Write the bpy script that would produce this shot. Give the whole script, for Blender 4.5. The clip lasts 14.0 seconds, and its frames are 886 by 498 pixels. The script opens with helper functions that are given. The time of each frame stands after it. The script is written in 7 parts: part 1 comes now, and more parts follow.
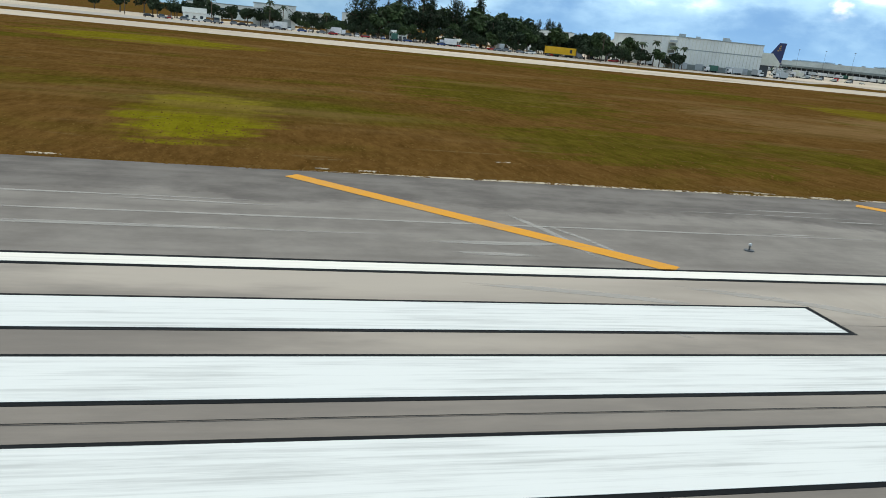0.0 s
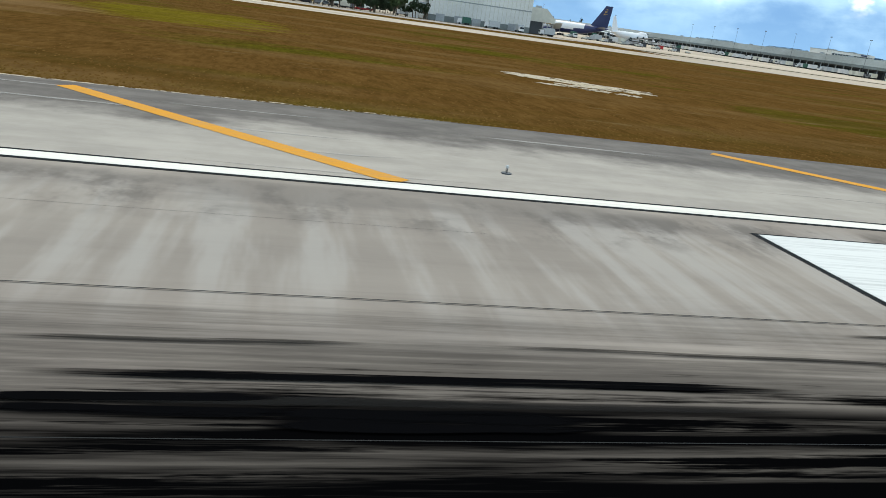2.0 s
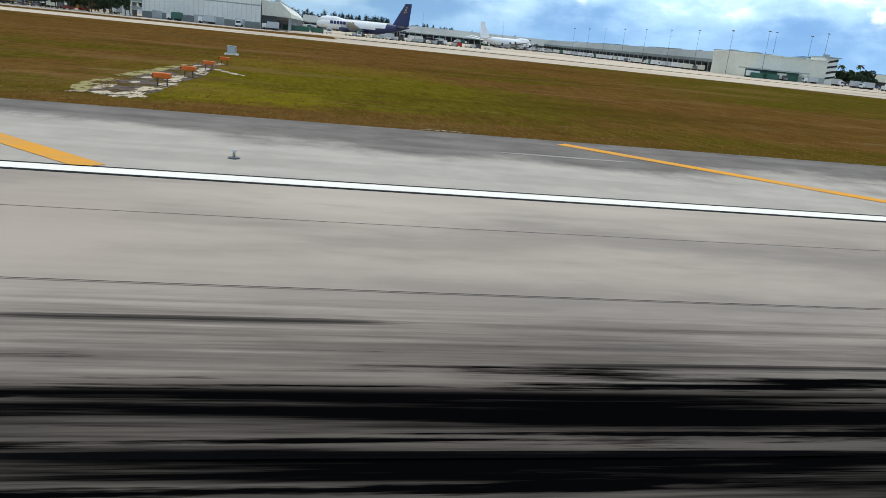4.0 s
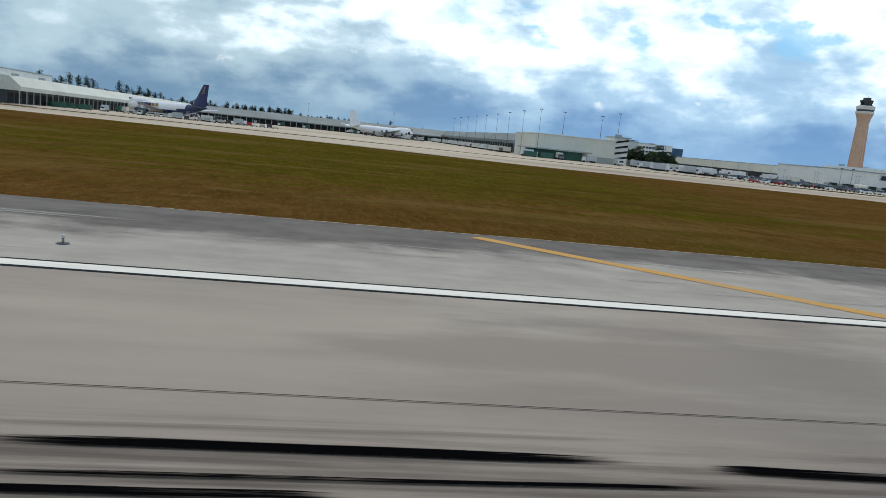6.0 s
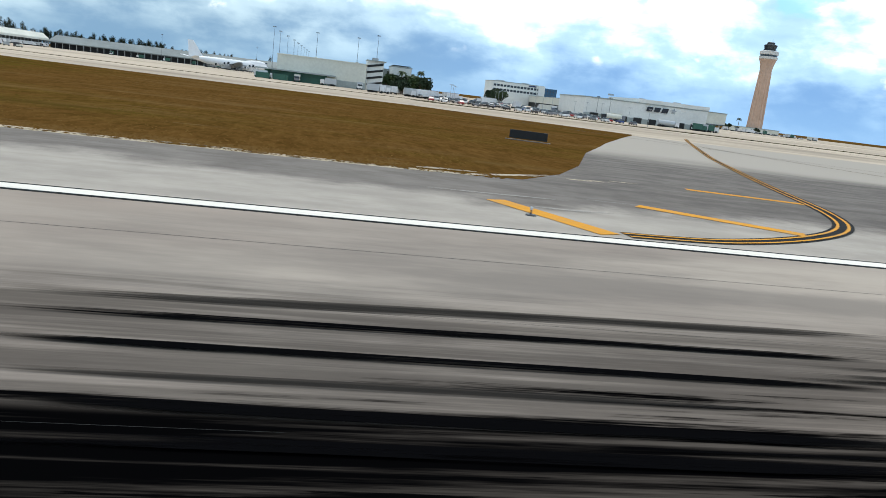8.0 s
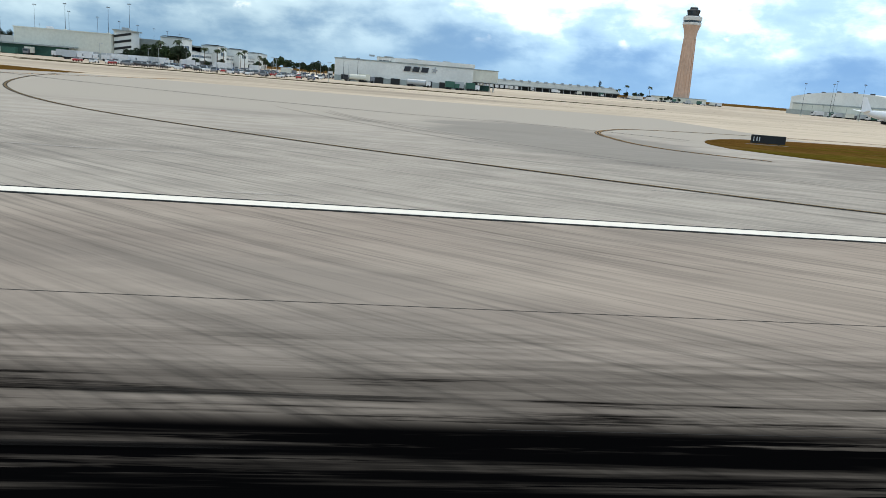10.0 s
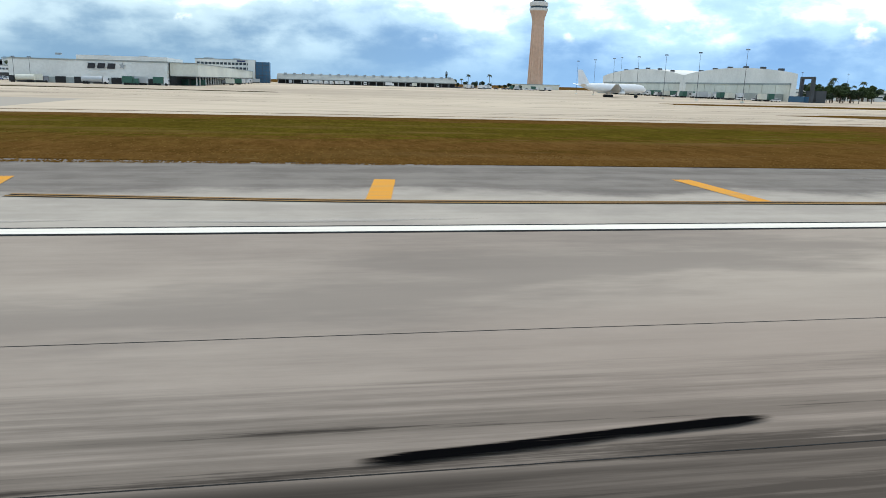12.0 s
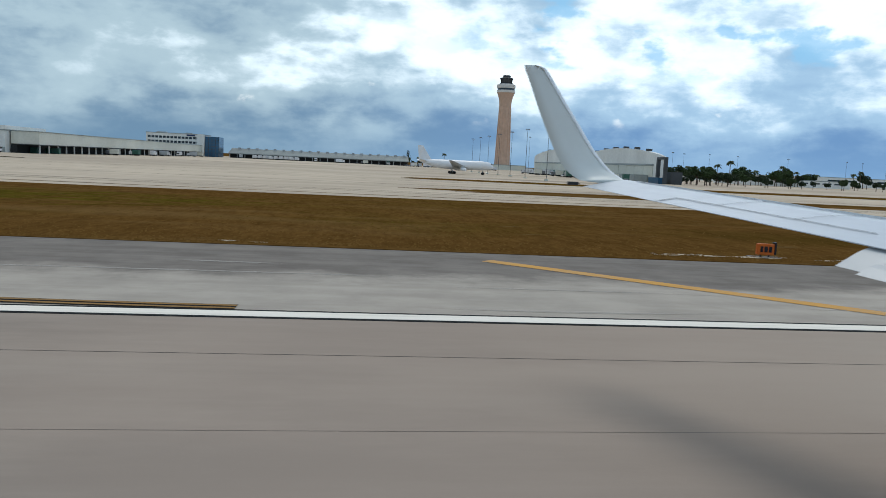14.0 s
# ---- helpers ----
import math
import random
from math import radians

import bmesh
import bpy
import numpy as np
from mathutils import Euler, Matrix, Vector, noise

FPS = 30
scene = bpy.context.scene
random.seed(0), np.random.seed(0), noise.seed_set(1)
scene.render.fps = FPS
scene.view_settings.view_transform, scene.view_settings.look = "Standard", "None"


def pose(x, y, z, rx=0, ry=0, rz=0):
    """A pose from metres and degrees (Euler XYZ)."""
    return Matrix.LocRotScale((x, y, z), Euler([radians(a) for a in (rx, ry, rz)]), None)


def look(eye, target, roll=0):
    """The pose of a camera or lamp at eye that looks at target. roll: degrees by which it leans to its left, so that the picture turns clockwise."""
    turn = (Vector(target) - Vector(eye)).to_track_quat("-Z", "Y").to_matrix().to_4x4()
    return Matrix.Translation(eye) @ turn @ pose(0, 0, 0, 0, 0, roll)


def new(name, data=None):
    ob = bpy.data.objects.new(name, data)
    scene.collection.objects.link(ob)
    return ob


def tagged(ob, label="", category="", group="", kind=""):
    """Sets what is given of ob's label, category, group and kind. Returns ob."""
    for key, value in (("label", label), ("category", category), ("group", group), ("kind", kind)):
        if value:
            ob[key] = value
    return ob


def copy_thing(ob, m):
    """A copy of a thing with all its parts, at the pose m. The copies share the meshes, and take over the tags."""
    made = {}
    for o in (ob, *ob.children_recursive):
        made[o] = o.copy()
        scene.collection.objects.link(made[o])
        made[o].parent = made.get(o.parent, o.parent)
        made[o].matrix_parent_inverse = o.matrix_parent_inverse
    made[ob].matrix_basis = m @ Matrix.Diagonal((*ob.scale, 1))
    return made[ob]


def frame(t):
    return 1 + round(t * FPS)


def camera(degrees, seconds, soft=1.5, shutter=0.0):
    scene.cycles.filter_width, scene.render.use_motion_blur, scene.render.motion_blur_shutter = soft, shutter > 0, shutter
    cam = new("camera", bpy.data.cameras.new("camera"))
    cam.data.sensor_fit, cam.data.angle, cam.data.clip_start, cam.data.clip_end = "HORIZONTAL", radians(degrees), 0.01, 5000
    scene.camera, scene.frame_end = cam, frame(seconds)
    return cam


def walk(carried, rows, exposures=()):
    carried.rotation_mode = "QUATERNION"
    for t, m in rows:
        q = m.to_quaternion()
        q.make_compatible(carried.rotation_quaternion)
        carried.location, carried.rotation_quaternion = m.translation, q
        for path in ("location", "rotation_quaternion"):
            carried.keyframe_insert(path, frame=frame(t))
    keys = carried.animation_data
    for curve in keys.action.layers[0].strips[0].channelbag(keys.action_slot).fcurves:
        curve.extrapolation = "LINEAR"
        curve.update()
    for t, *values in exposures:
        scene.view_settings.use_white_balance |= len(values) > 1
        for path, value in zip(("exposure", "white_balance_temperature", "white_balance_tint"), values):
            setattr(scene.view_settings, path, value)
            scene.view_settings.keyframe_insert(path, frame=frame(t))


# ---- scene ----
cam = camera(62.21, 14.0, soft=0.5, shutter=0.03)
PATH = [
    (0.0, pose(93.028, 0.8872, 4.1002, 73.388, -5.604, -11.920)),
    (0.5, pose(112.320, 0.8408, 3.7546, 72.786, -6.624, -12.062)),
    (1.0, pose(131.695, 0.7832, 3.3523, 72.333, -7.174, -12.627)),
    (1.3, pose(143.291, 0.7819, 3.1964, 71.942, -6.853, -12.336)),
    (1.5, pose(150.968, 0.7818, 3.1260, 71.618, -6.014, -12.134)),
    (2.0, pose(170.104, 0.7847, 2.9903, 71.949, -7.669, -10.843)),
    (2.3, pose(181.851, 0.7636, 2.9122, 72.323, -7.328, -9.907)),
    (2.5, pose(189.687, 0.7522, 2.8469, 72.685, -7.909, -9.694)),
    (3.0, pose(208.913, 0.7595, 2.6457, 73.607, -7.607, -10.818)),
    (3.5, pose(228.055, 0.7938, 2.5602, 73.731, -6.779, -11.295)),
    (3.7, pose(235.646, 0.8134, 2.5605, 73.497, -6.248, -10.150)),
    (5.8, pose(313.875, 1.0810, 2.5754, 81.747, -4.007, -8.814)),
    (6.0, pose(321.341, 1.0957, 2.5737, 81.415, -5.890, -7.969)),
    (6.5, pose(339.570, 1.0917, 2.4338, 81.073, -7.362, -9.882)),
    (6.8, pose(350.689, 1.1002, 2.3602, 79.107, -7.970, -10.224)),
    (7.0, pose(357.984, 1.1048, 2.3315, 75.983, -2.109, -8.547)),
    (7.3, pose(368.451, 1.0689, 2.3013, 77.739, -5.789, -8.965)),
    (7.5, pose(375.320, 1.0300, 2.2777, 79.813, -4.643, -7.787)),
    (8.0, pose(392.733, 0.9791, 2.2168, 77.878, -6.843, -8.281)),
    (8.2, pose(399.663, 0.9708, 2.2177, 76.478, -8.717, -9.643)),
    (10.3, pose(476.264, 0.9598, 2.2174, 77.056, -4.364, -6.106)),
    (10.5, pose(482.639, 0.9738, 2.2449, 76.871, -5.564, -5.847)),
    (11.0, pose(498.437, 1.0373, 2.3184, 77.416, -5.156, -7.926)),
    (11.5, pose(514.209, 1.1125, 2.3865, 77.960, -3.833, -8.621)),
    (11.8, pose(523.400, 1.1473, 2.3869, 78.435, -2.766, -9.804)),
    (12.0, pose(529.431, 1.1803, 2.3873, 77.272, -1.557, -10.188)),
    (12.3, pose(538.380, 1.2505, 2.4568, 78.063, -1.795, -8.331)),
    (12.5, pose(544.217, 1.2731, 2.5288, 80.558, -3.450, -5.496)),
    (13.0, pose(558.024, 1.1975, 2.5953, 83.070, -2.931, -5.775)),
    (13.3, pose(565.682, 1.1590, 2.5918, 85.507, -1.032, -6.480)),
    (13.5, pose(570.634, 1.1436, 2.5887, 84.332, -1.731, -6.642)),
    (14.0, pose(582.913, 1.1131, 2.5870, 83.311, -2.733, -6.361)),
]
walk(cam, PATH, [(0.0, 0.55, 6800, 5), (0.5, 0.25, 6800, 5), (1.0, 0.44, 6750, 3), (2.0, 0.63, 6750, 5), (2.5, 0.35, 6600, 8), (3.0, 0.3, 6600, 8), (3.5, 0.65, 6600, 8), (6.0, 0.1, 6550, 8), (7.0, 0.36, 6550, 8), (7.5, 0.64, 6700, 8), (8.0, 0.6, 6650, 8), (10.5, 0.55, 6850, 8), (11.0, 0.6, 6850, 8), (12.0, 0.62, 6700, 8), (12.5, 0.46, 6700, 8), (13.0, 0.3, 6700, 8), (14.0, 0.0, 6500, 8)])

# the whole set stands at this share of full size; lengths below are full-size metres
S = 0.585

# ---- world and sun ----
SUN_ELEV, SUN_ROT = 64.0, 12.0


def build_world():
    w = bpy.data.worlds.new("world")
    scene.world = w
    w.use_nodes = True
    nt = w.node_tree
    nt.nodes.clear()
    N, K = nt.nodes.new, nt.links.new
    out, bg = N("ShaderNodeOutputWorld"), N("ShaderNodeBackground")
    sky = N("ShaderNodeTexSky")
    sky.sky_type, sky.sun_disc = "NISHITA", False
    sky.sun_elevation, sky.sun_rotation = radians(SUN_ELEV), radians(SUN_ROT)
    coord, sep = N("ShaderNodeTexCoord"), N("ShaderNodeSeparateXYZ")
    K(coord.outputs["Generated"], sep.inputs[0])

    def calc(op, a, b=None):
        n = N("ShaderNodeMath")
        n.operation = op
        for i, v in enumerate((a, b)):
            if v is None:
                continue
            if isinstance(v, (int, float)):
                n.inputs[i].default_value = v
            else:
                K(v, n.inputs[i])
        return n.outputs[0]

    up = calc("MAXIMUM", sep.outputs["Z"], 0.0)
    den = calc("ADD", up, 0.34)
    flat = N("ShaderNodeCombineXYZ")
    K(calc("DIVIDE", sep.outputs["X"], den), flat.inputs[0])
    K(calc("DIVIDE", sep.outputs["Y"], den), flat.inputs[1])
    K(calc("MULTIPLY", up, 2.0), flat.inputs[2])

    def cloud(scale, detail, rough, lo, hi, shift):
        m = N("ShaderNodeMapping")
        m.inputs["Location"].default_value = shift
        K(flat.outputs[0], m.inputs[0])
        n = N("ShaderNodeTexNoise")
        n.inputs["Scale"].default_value, n.inputs["Detail"].default_value = scale, detail
        n.inputs["Roughness"].default_value, n.inputs["Distortion"].default_value = rough, 0.25
        K(m.outputs[0], n.inputs["Vector"])
        r = N("ShaderNodeMapRange")
        r.interpolation_type = "SMOOTHSTEP"
        r.inputs[1].default_value, r.inputs[2].default_value = lo, hi
        K(n.outputs[0], r.inputs[0])
        return r.outputs[0]

    def mix(fac, a, b):
        n = N("ShaderNodeMix")
        n.data_type = "RGBA"
        K(fac, n.inputs[0])
        for i, v in ((6, a), (7, b)):
            if isinstance(v, tuple):
                n.inputs[i].default_value = v
            else:
                K(v, n.inputs[i])
        return n.outputs[2]

    blue = N("ShaderNodeVectorMath")
    blue.operation = "SCALE"
    blue.inputs[3].default_value = 0.11
    K(sky.outputs[0], blue.inputs[0])
    def rise(v, lo, hi, a=0.0, b=1.0):
        r = N("ShaderNodeMapRange")
        r.interpolation_type = "SMOOTHSTEP"
        K(v, r.inputs[0])
        for i, x in ((1, lo), (2, hi), (3, a), (4, b)):
            r.inputs[i].default_value = x
        return r.outputs[0]

    # cloud is brightest on the sun's side
    az = radians(SUN_ROT)
    toward = calc("ADD", calc("MULTIPLY", sep.outputs["X"], math.sin(az)), calc("MULTIPLY", sep.outputs["Y"], math.cos(az)))
    glow = rise(toward, 0.86, 0.99)
    # heavy blue-grey cloud bases near the horizon, lit heaps above them
    base = mix(cloud(1.4, 6.0, 0.55, 0.32, 0.68, (3.1, 1.7, 0.0)), (0.18, 0.34, 0.58, 1), (0.38, 0.54, 0.76, 1))
    near_sun = rise(toward, 0.72, 0.95)
    heap = mix(cloud(1.7, 8.0, 0.6, 0.38, 0.64, (1.9, 4.1, 0.7)), (0.36, 0.48, 0.63, 1), mix(near_sun, (0.52, 0.60, 0.70, 1), (0.98, 1.03, 1.08, 1)))
    grey = mix(rise(up, 0.05, 0.17), base, heap)
    bright = cloud(2.3, 9.0, 0.58, 0.44, 0.60, (0.3, 5.2, 0.4))
    lift = rise(up, 0.05, 0.12)
    lit = calc("MULTIPLY", calc("MULTIPLY", bright, lift), calc("ADD", 0.10, calc("MULTIPLY", glow, 0.90)))
    body = mix(lit, grey, (1.60, 1.62, 1.62, 1))
    gap = calc("MULTIPLY", cloud(2.0, 7.0, 0.55, 0.57, 0.66, (7.3, 2.6, 0.0)), lift)
    cover = calc("SUBTRACT", 1.0, calc("MULTIPLY", gap, 0.8))
    high = mix(cover, blue.outputs[0], body)

    # the low band of sky over the airfield, in azimuth and height
    side = calc("ARCTAN2", sep.outputs["X"], sep.outputs["Y"])
    band = N("ShaderNodeCombineXYZ")
    K(calc("MULTIPLY", side, 3.0), band.inputs[0])
    K(calc("MULTIPLY", sep.outputs["Z"], 7.0), band.inputs[1])

    def puff(scale, detail, rough, lo, hi, shift, stretch=(1.0, 1.0, 1.0), warp=0.5):
        m = N("ShaderNodeMapping")
        m.inputs["Location"].default_value, m.inputs["Scale"].default_value = shift, stretch
        K(band.outputs[0], m.inputs[0])
        n = N("ShaderNodeTexNoise")
        n.inputs["Scale"].default_value, n.inputs["Detail"].default_value = scale, detail
        n.inputs["Roughness"].default_value, n.inputs["Distortion"].default_value = rough, warp
        K(m.outputs[0], n.inputs["Vector"])
        return rise(n.outputs[0], lo, hi)

    sunny = calc("MULTIPLY", rise(side, -0.26, 0.04), rise(side, 0.95, 0.55, 0.0, 1.0))
    climb = rise(sep.outputs["Z"], 0.035, 0.115)
    mass = puff(2.2, 6.0, 0.50, 0.32, 0.68, (0.4, 2.2, 0.3), (1.0, 0.95, 1.0), 0.0)
    curl = puff(6.0, 6.0, 0.55, 0.30, 0.70, (5.1, 0.7, 1.3), (1.0, 0.8, 1.0), 0.15)
    veil = puff(1.6, 6.0, 0.5, 0.36, 0.64, (2.0, 8.0, 0.0), (0.6, 2.2, 1.0), 0.0)
    light = calc("ADD", calc("ADD", calc("MULTIPLY", mass, 0.36), calc("MULTIPLY", curl, 0.21)), calc("MULTIPLY", veil, 0.10))
    light = calc("ADD", light, calc("ADD", calc("MULTIPLY", calc("MULTIPLY", sunny, climb), 0.21), calc("MULTIPLY", climb, rise(side, -0.45, -0.10, 0.08, 0.22))))
    low = mix(rise(light, 0.10, 0.64), mix(rise(side, -0.2, 0.45), (0.165, 0.285, 0.43, 1), (0.165, 0.32, 0.58, 1)), mix(rise(side, -0.2, 0.45), (0.45, 0.60, 0.70, 1), (0.41, 0.62, 0.84, 1)))
    low = mix(rise(calc("ADD", light, calc("MULTIPLY", sunny, 0.08)), 0.62, 0.97), low, (1.01, 1.17, 1.29, 1))
    # small lone heaps lit white below the main bank
    heaps = calc("MULTIPLY", puff(4.0, 5.0, 0.5, 0.63, 0.71, (9.4, 3.1, 0.0), (1.0, 0.62, 1.0), 0.0), calc("MULTIPLY", rise(sep.outputs["Z"], 0.05, 0.075), rise(sep.outputs["Z"], 0.135, 0.10)))
    low = mix(calc("MULTIPLY", heaps, 0.8), low, (1.2, 1.22, 1.22, 1))
    holes = calc("MULTIPLY", calc("MULTIPLY", puff(4.2, 6.0, 0.5, 0.54, 0.64, (1.3, 6.6, 0.0), (1.0, 0.8, 1.0), 0.0), rise(sep.outputs["Z"], 0.10, 0.15)), rise(side, 0.05, 0.25))
    low = mix(calc("MULTIPLY", holes, 0.75), low, (0.28, 0.60, 0.92, 1))
    haze = rise(sep.outputs["Z"], 0.055, 0.0)
    low = mix(calc("MULTIPLY", haze, 0.75), low, mix(rise(side, -0.3, 0.5), (0.16, 0.285, 0.43, 1), (0.21, 0.385, 0.64, 1)))
    K(mix(rise(sep.outputs["Z"], 0.22, 0.36), low, high), bg.inputs[0])
    bg.inputs[1].default_value = 1.0
    K(bg.outputs[0], out.inputs[0])


build_world()
sun = new("sun", bpy.data.lights.new("sun", "SUN"))
sun.data.energy, sun.data.angle, sun.data.color = 1.0, radians(24), (1.0, 0.96, 0.90)
sun.matrix_world = look((0, 0, 0), (-math.sin(radians(SUN_ROT)), -math.cos(radians(SUN_ROT)), -math.tan(radians(SUN_ELEV))))

# ---- materials ----


class Nodes:
    """A small builder for one node material."""

    def __init__(self, name, rough=0.8, metal=0.0, spec=0.3):
        self.m = bpy.data.materials.new(name)
        self.m.use_nodes = True
        self.t = self.m.node_tree
        self.b = self.t.nodes["Principled BSDF"]
        self.b.inputs["Roughness"].default_value = rough
        self.b.inputs["Metallic"].default_value = metal
        self.b.inputs["Specular IOR Level"].default_value = spec
        c = self.t.nodes.new("ShaderNodeTexCoord")
        full = self.t.nodes.new("ShaderNodeVectorMath")
        full.operation = "SCALE"
        full.inputs[3].default_value = 1 / S
        self.t.links.new(c.outputs["Object"], full.inputs[0])
        self.pos = full.outputs[0]

    def link(self, a, b):
        self.t.links.new(a, b)

    def put(self, socket, v):
        if isinstance(v, (int, float)):
            socket.default_value = v
        elif isinstance(v, tuple):
            socket.default_value = v if len(v) == 4 else (*v, 1)
        else:
            self.link(v, socket)

    def axis(self, k):
        s = self.t.nodes.new("ShaderNodeSeparateXYZ")
        self.link(self.pos, s.inputs[0])
        return s.outputs[k]

    def math(self, op, a, b=0.0):
        n = self.t.nodes.new("ShaderNodeMath")
        n.operation = op
        self.put(n.inputs[0], a)
        self.put(n.inputs[1], b)
        return n.outputs[0]

    def noise(self, scale, detail=4.0, stretch=(1, 1, 1), rough=0.55, shift=(0, 0, 0)):
        p = self.t.nodes.new("ShaderNodeMapping")
        p.inputs["Scale"].default_value = stretch
        p.inputs["Location"].default_value = shift
        self.link(self.pos, p.inputs[0])
        n = self.t.nodes.new("ShaderNodeTexNoise")
        n.inputs["Scale"].default_value, n.inputs["Detail"].default_value = scale, detail
        n.inputs["Roughness"].default_value = rough
        self.link(p.outputs[0], n.inputs["Vector"])
        return n.outputs[0]

    def ramp(self, v, lo, hi, a=0.0, b=1.0):
        r = self.t.nodes.new("ShaderNodeMapRange")
        r.interpolation_type = "SMOOTHSTEP"
        self.put(r.inputs[0], v)
        for i, x in ((1, lo), (2, hi), (3, a), (4, b)):
            r.inputs[i].default_value = x
        return r.outputs[0]

    def mix(self, f, a, b):
        n = self.t.nodes.new("ShaderNodeMix")
        n.data_type = "RGBA"
        self.put(n.inputs[0], f)
        self.put(n.inputs[6], a)
        self.put(n.inputs[7], b)
        return n.outputs[2]

    def random(self):
        return self.t.nodes.new("ShaderNodeObjectInfo").outputs["Random"]

    def color(self, v):
        self.put(self.b.inputs["Base Color"], v)
        return self

    def bump(self, v, strength=0.3, dist=0.02):
        n = self.t.nodes.new("ShaderNodeBump")
        n.inputs["Strength"].default_value, n.inputs["Distance"].default_value = strength, dist
        self.link(v, n.inputs["Height"])
        self.link(n.outputs[0], self.b.inputs["Normal"])
        return self


def plain(name, col, rough=0.6, metal=0.0, vary=0.12, scale=1.2, spec=0.3):
    """Paint or sheet with faint stains at two scales."""
    n = Nodes(name, rough, metal, spec)
    f = n.math("ADD", n.math("MULTIPLY", n.noise(scale * 0.12, 3), 0.6), n.math("MULTIPLY", n.noise(scale * 2.2, 5, rough=0.6), 0.4))
    lo = tuple(c * (1 - vary * 1.6) for c in col)
    hi = tuple(min(c * (1 + vary), 0.95) for c in col)
    n.color(n.mix(n.ramp(f, 0.32, 0.68), lo, hi))
    return n.m


def rubber_cover(n):
    """How thickly landing wheels have laid rubber: streaks along the runway, closing up towards its middle."""
    x, y = n.axis(0), n.axis(1)
    along = n.math("MULTIPLY", n.ramp(x, 175.0, 240.0), n.ramp(x, 965.0, 885.0))
    # the half width of the thickly coated strip
    half = n.math("SUBTRACT", n.math("SUBTRACT", 10.3, n.ramp(x, 430.0, 540.0, 0.0, 0.9)), n.math("ADD", n.ramp(x, 645.0, 665.0, 0.0, -0.5), n.ramp(x, 760.0, 830.0, 0.0, 0.6)))
    half = n.math("ADD", half, n.math("MULTIPLY", n.ramp(x, 590.0, 604.0), n.ramp(x, 640.0, 622.0, 0.0, 0.9)))
    inside = n.math("SUBTRACT", half, n.math("MAXIMUM", y, n.math("MULTIPLY", y, -1.0)))
    streak = n.noise(2.0, 6, (0.038, 1, 1), 0.60)
    fine = n.noise(7.0, 4, (0.020, 1, 1), 0.6)
    broken = n.noise(1.1, 7, (0.16, 1, 1), 0.68, (6, 3, 0))
    lay = n.math("ADD", n.math("ADD", n.math("MULTIPLY", streak, 0.54), n.math("MULTIPLY", fine, 0.20)), n.math("MULTIPLY", broken, 0.26))
    c = n.ramp(n.math("ADD", lay, n.ramp(inside, -3.4, 0.6, 0.0, 0.24)), 0.66, 0.80)
    wide = n.math("MULTIPLY", n.ramp(x, 652.0, 670.0), n.ramp(x, 790.0, 735.0, 0.0, 1.0))
    thin = n.ramp(n.math("ADD", lay, n.ramp(n.math("ADD", inside, n.math("MULTIPLY", wide, 2.6)), -4.5, 0.0, 0.0, 0.22)), 0.52, 0.78, 0.0, 0.62)
    film = n.math("MULTIPLY", n.ramp(inside, -0.25, 0.55), n.ramp(n.noise(1.5, 6, (0.035, 1, 1), 0.62, (1, 9, 0)), 0.34, 0.54, 0.68, 1.0))
    near = n.math("MULTIPLY", n.ramp(n.math("ADD", inside, n.math("MULTIPLY", wide, 2.0)), -4.5, -2.0), along)
    return n.math("MULTIPLY", n.math("MAXIMUM", n.math("MAXIMUM", c, thin), film), near)


def turning_scuffs(n):
    """Faint lines laid by wheels swinging off towards the exit taxiway."""
    x, y = n.axis(0), n.axis(1)
    bend = n.math("MULTIPLY", n.math("EXPONENT", n.math("DIVIDE", n.math("SUBTRACT", 792.0, x), 57.0)), 45.0)
    q = n.math("SUBTRACT", y, bend)
    flow = n.t.nodes.new("ShaderNodeCombineXYZ")
    n.put(flow.inputs[0], n.math("MULTIPLY", x, 0.045))
    n.put(flow.inputs[1], q)

    def lines(scale, detail, lo, hi, shift):
        p = n.t.nodes.new("ShaderNodeMapping")
        p.inputs["Location"].default_value = (shift, shift * 2.0, 0)
        n.link(flow.outputs[0], p.inputs[0])
        t = n.t.nodes.new("ShaderNodeTexNoise")
        t.inputs["Scale"].default_value, t.inputs["Detail"].default_value, t.inputs["Roughness"].default_value = scale, detail, 0.62
        n.link(p.outputs[0], t.inputs["Vector"])
        return n.ramp(t.outputs[0], lo, hi)

    fine, broad = lines(4.6, 5, 0.46, 0.66, 1.0), lines(1.1, 4, 0.44, 0.68, 5.0)
    where = n.math("MULTIPLY", n.math("MULTIPLY", n.ramp(x, 728.0, 768.0), n.ramp(x, 905.0, 840.0)), n.ramp(y, 60.0, 36.0))
    return n.math("MULTIPLY", n.math("ADD", n.math("MULTIPLY", fine, 0.32), n.math("MULTIPLY", broad, 0.30)), where)


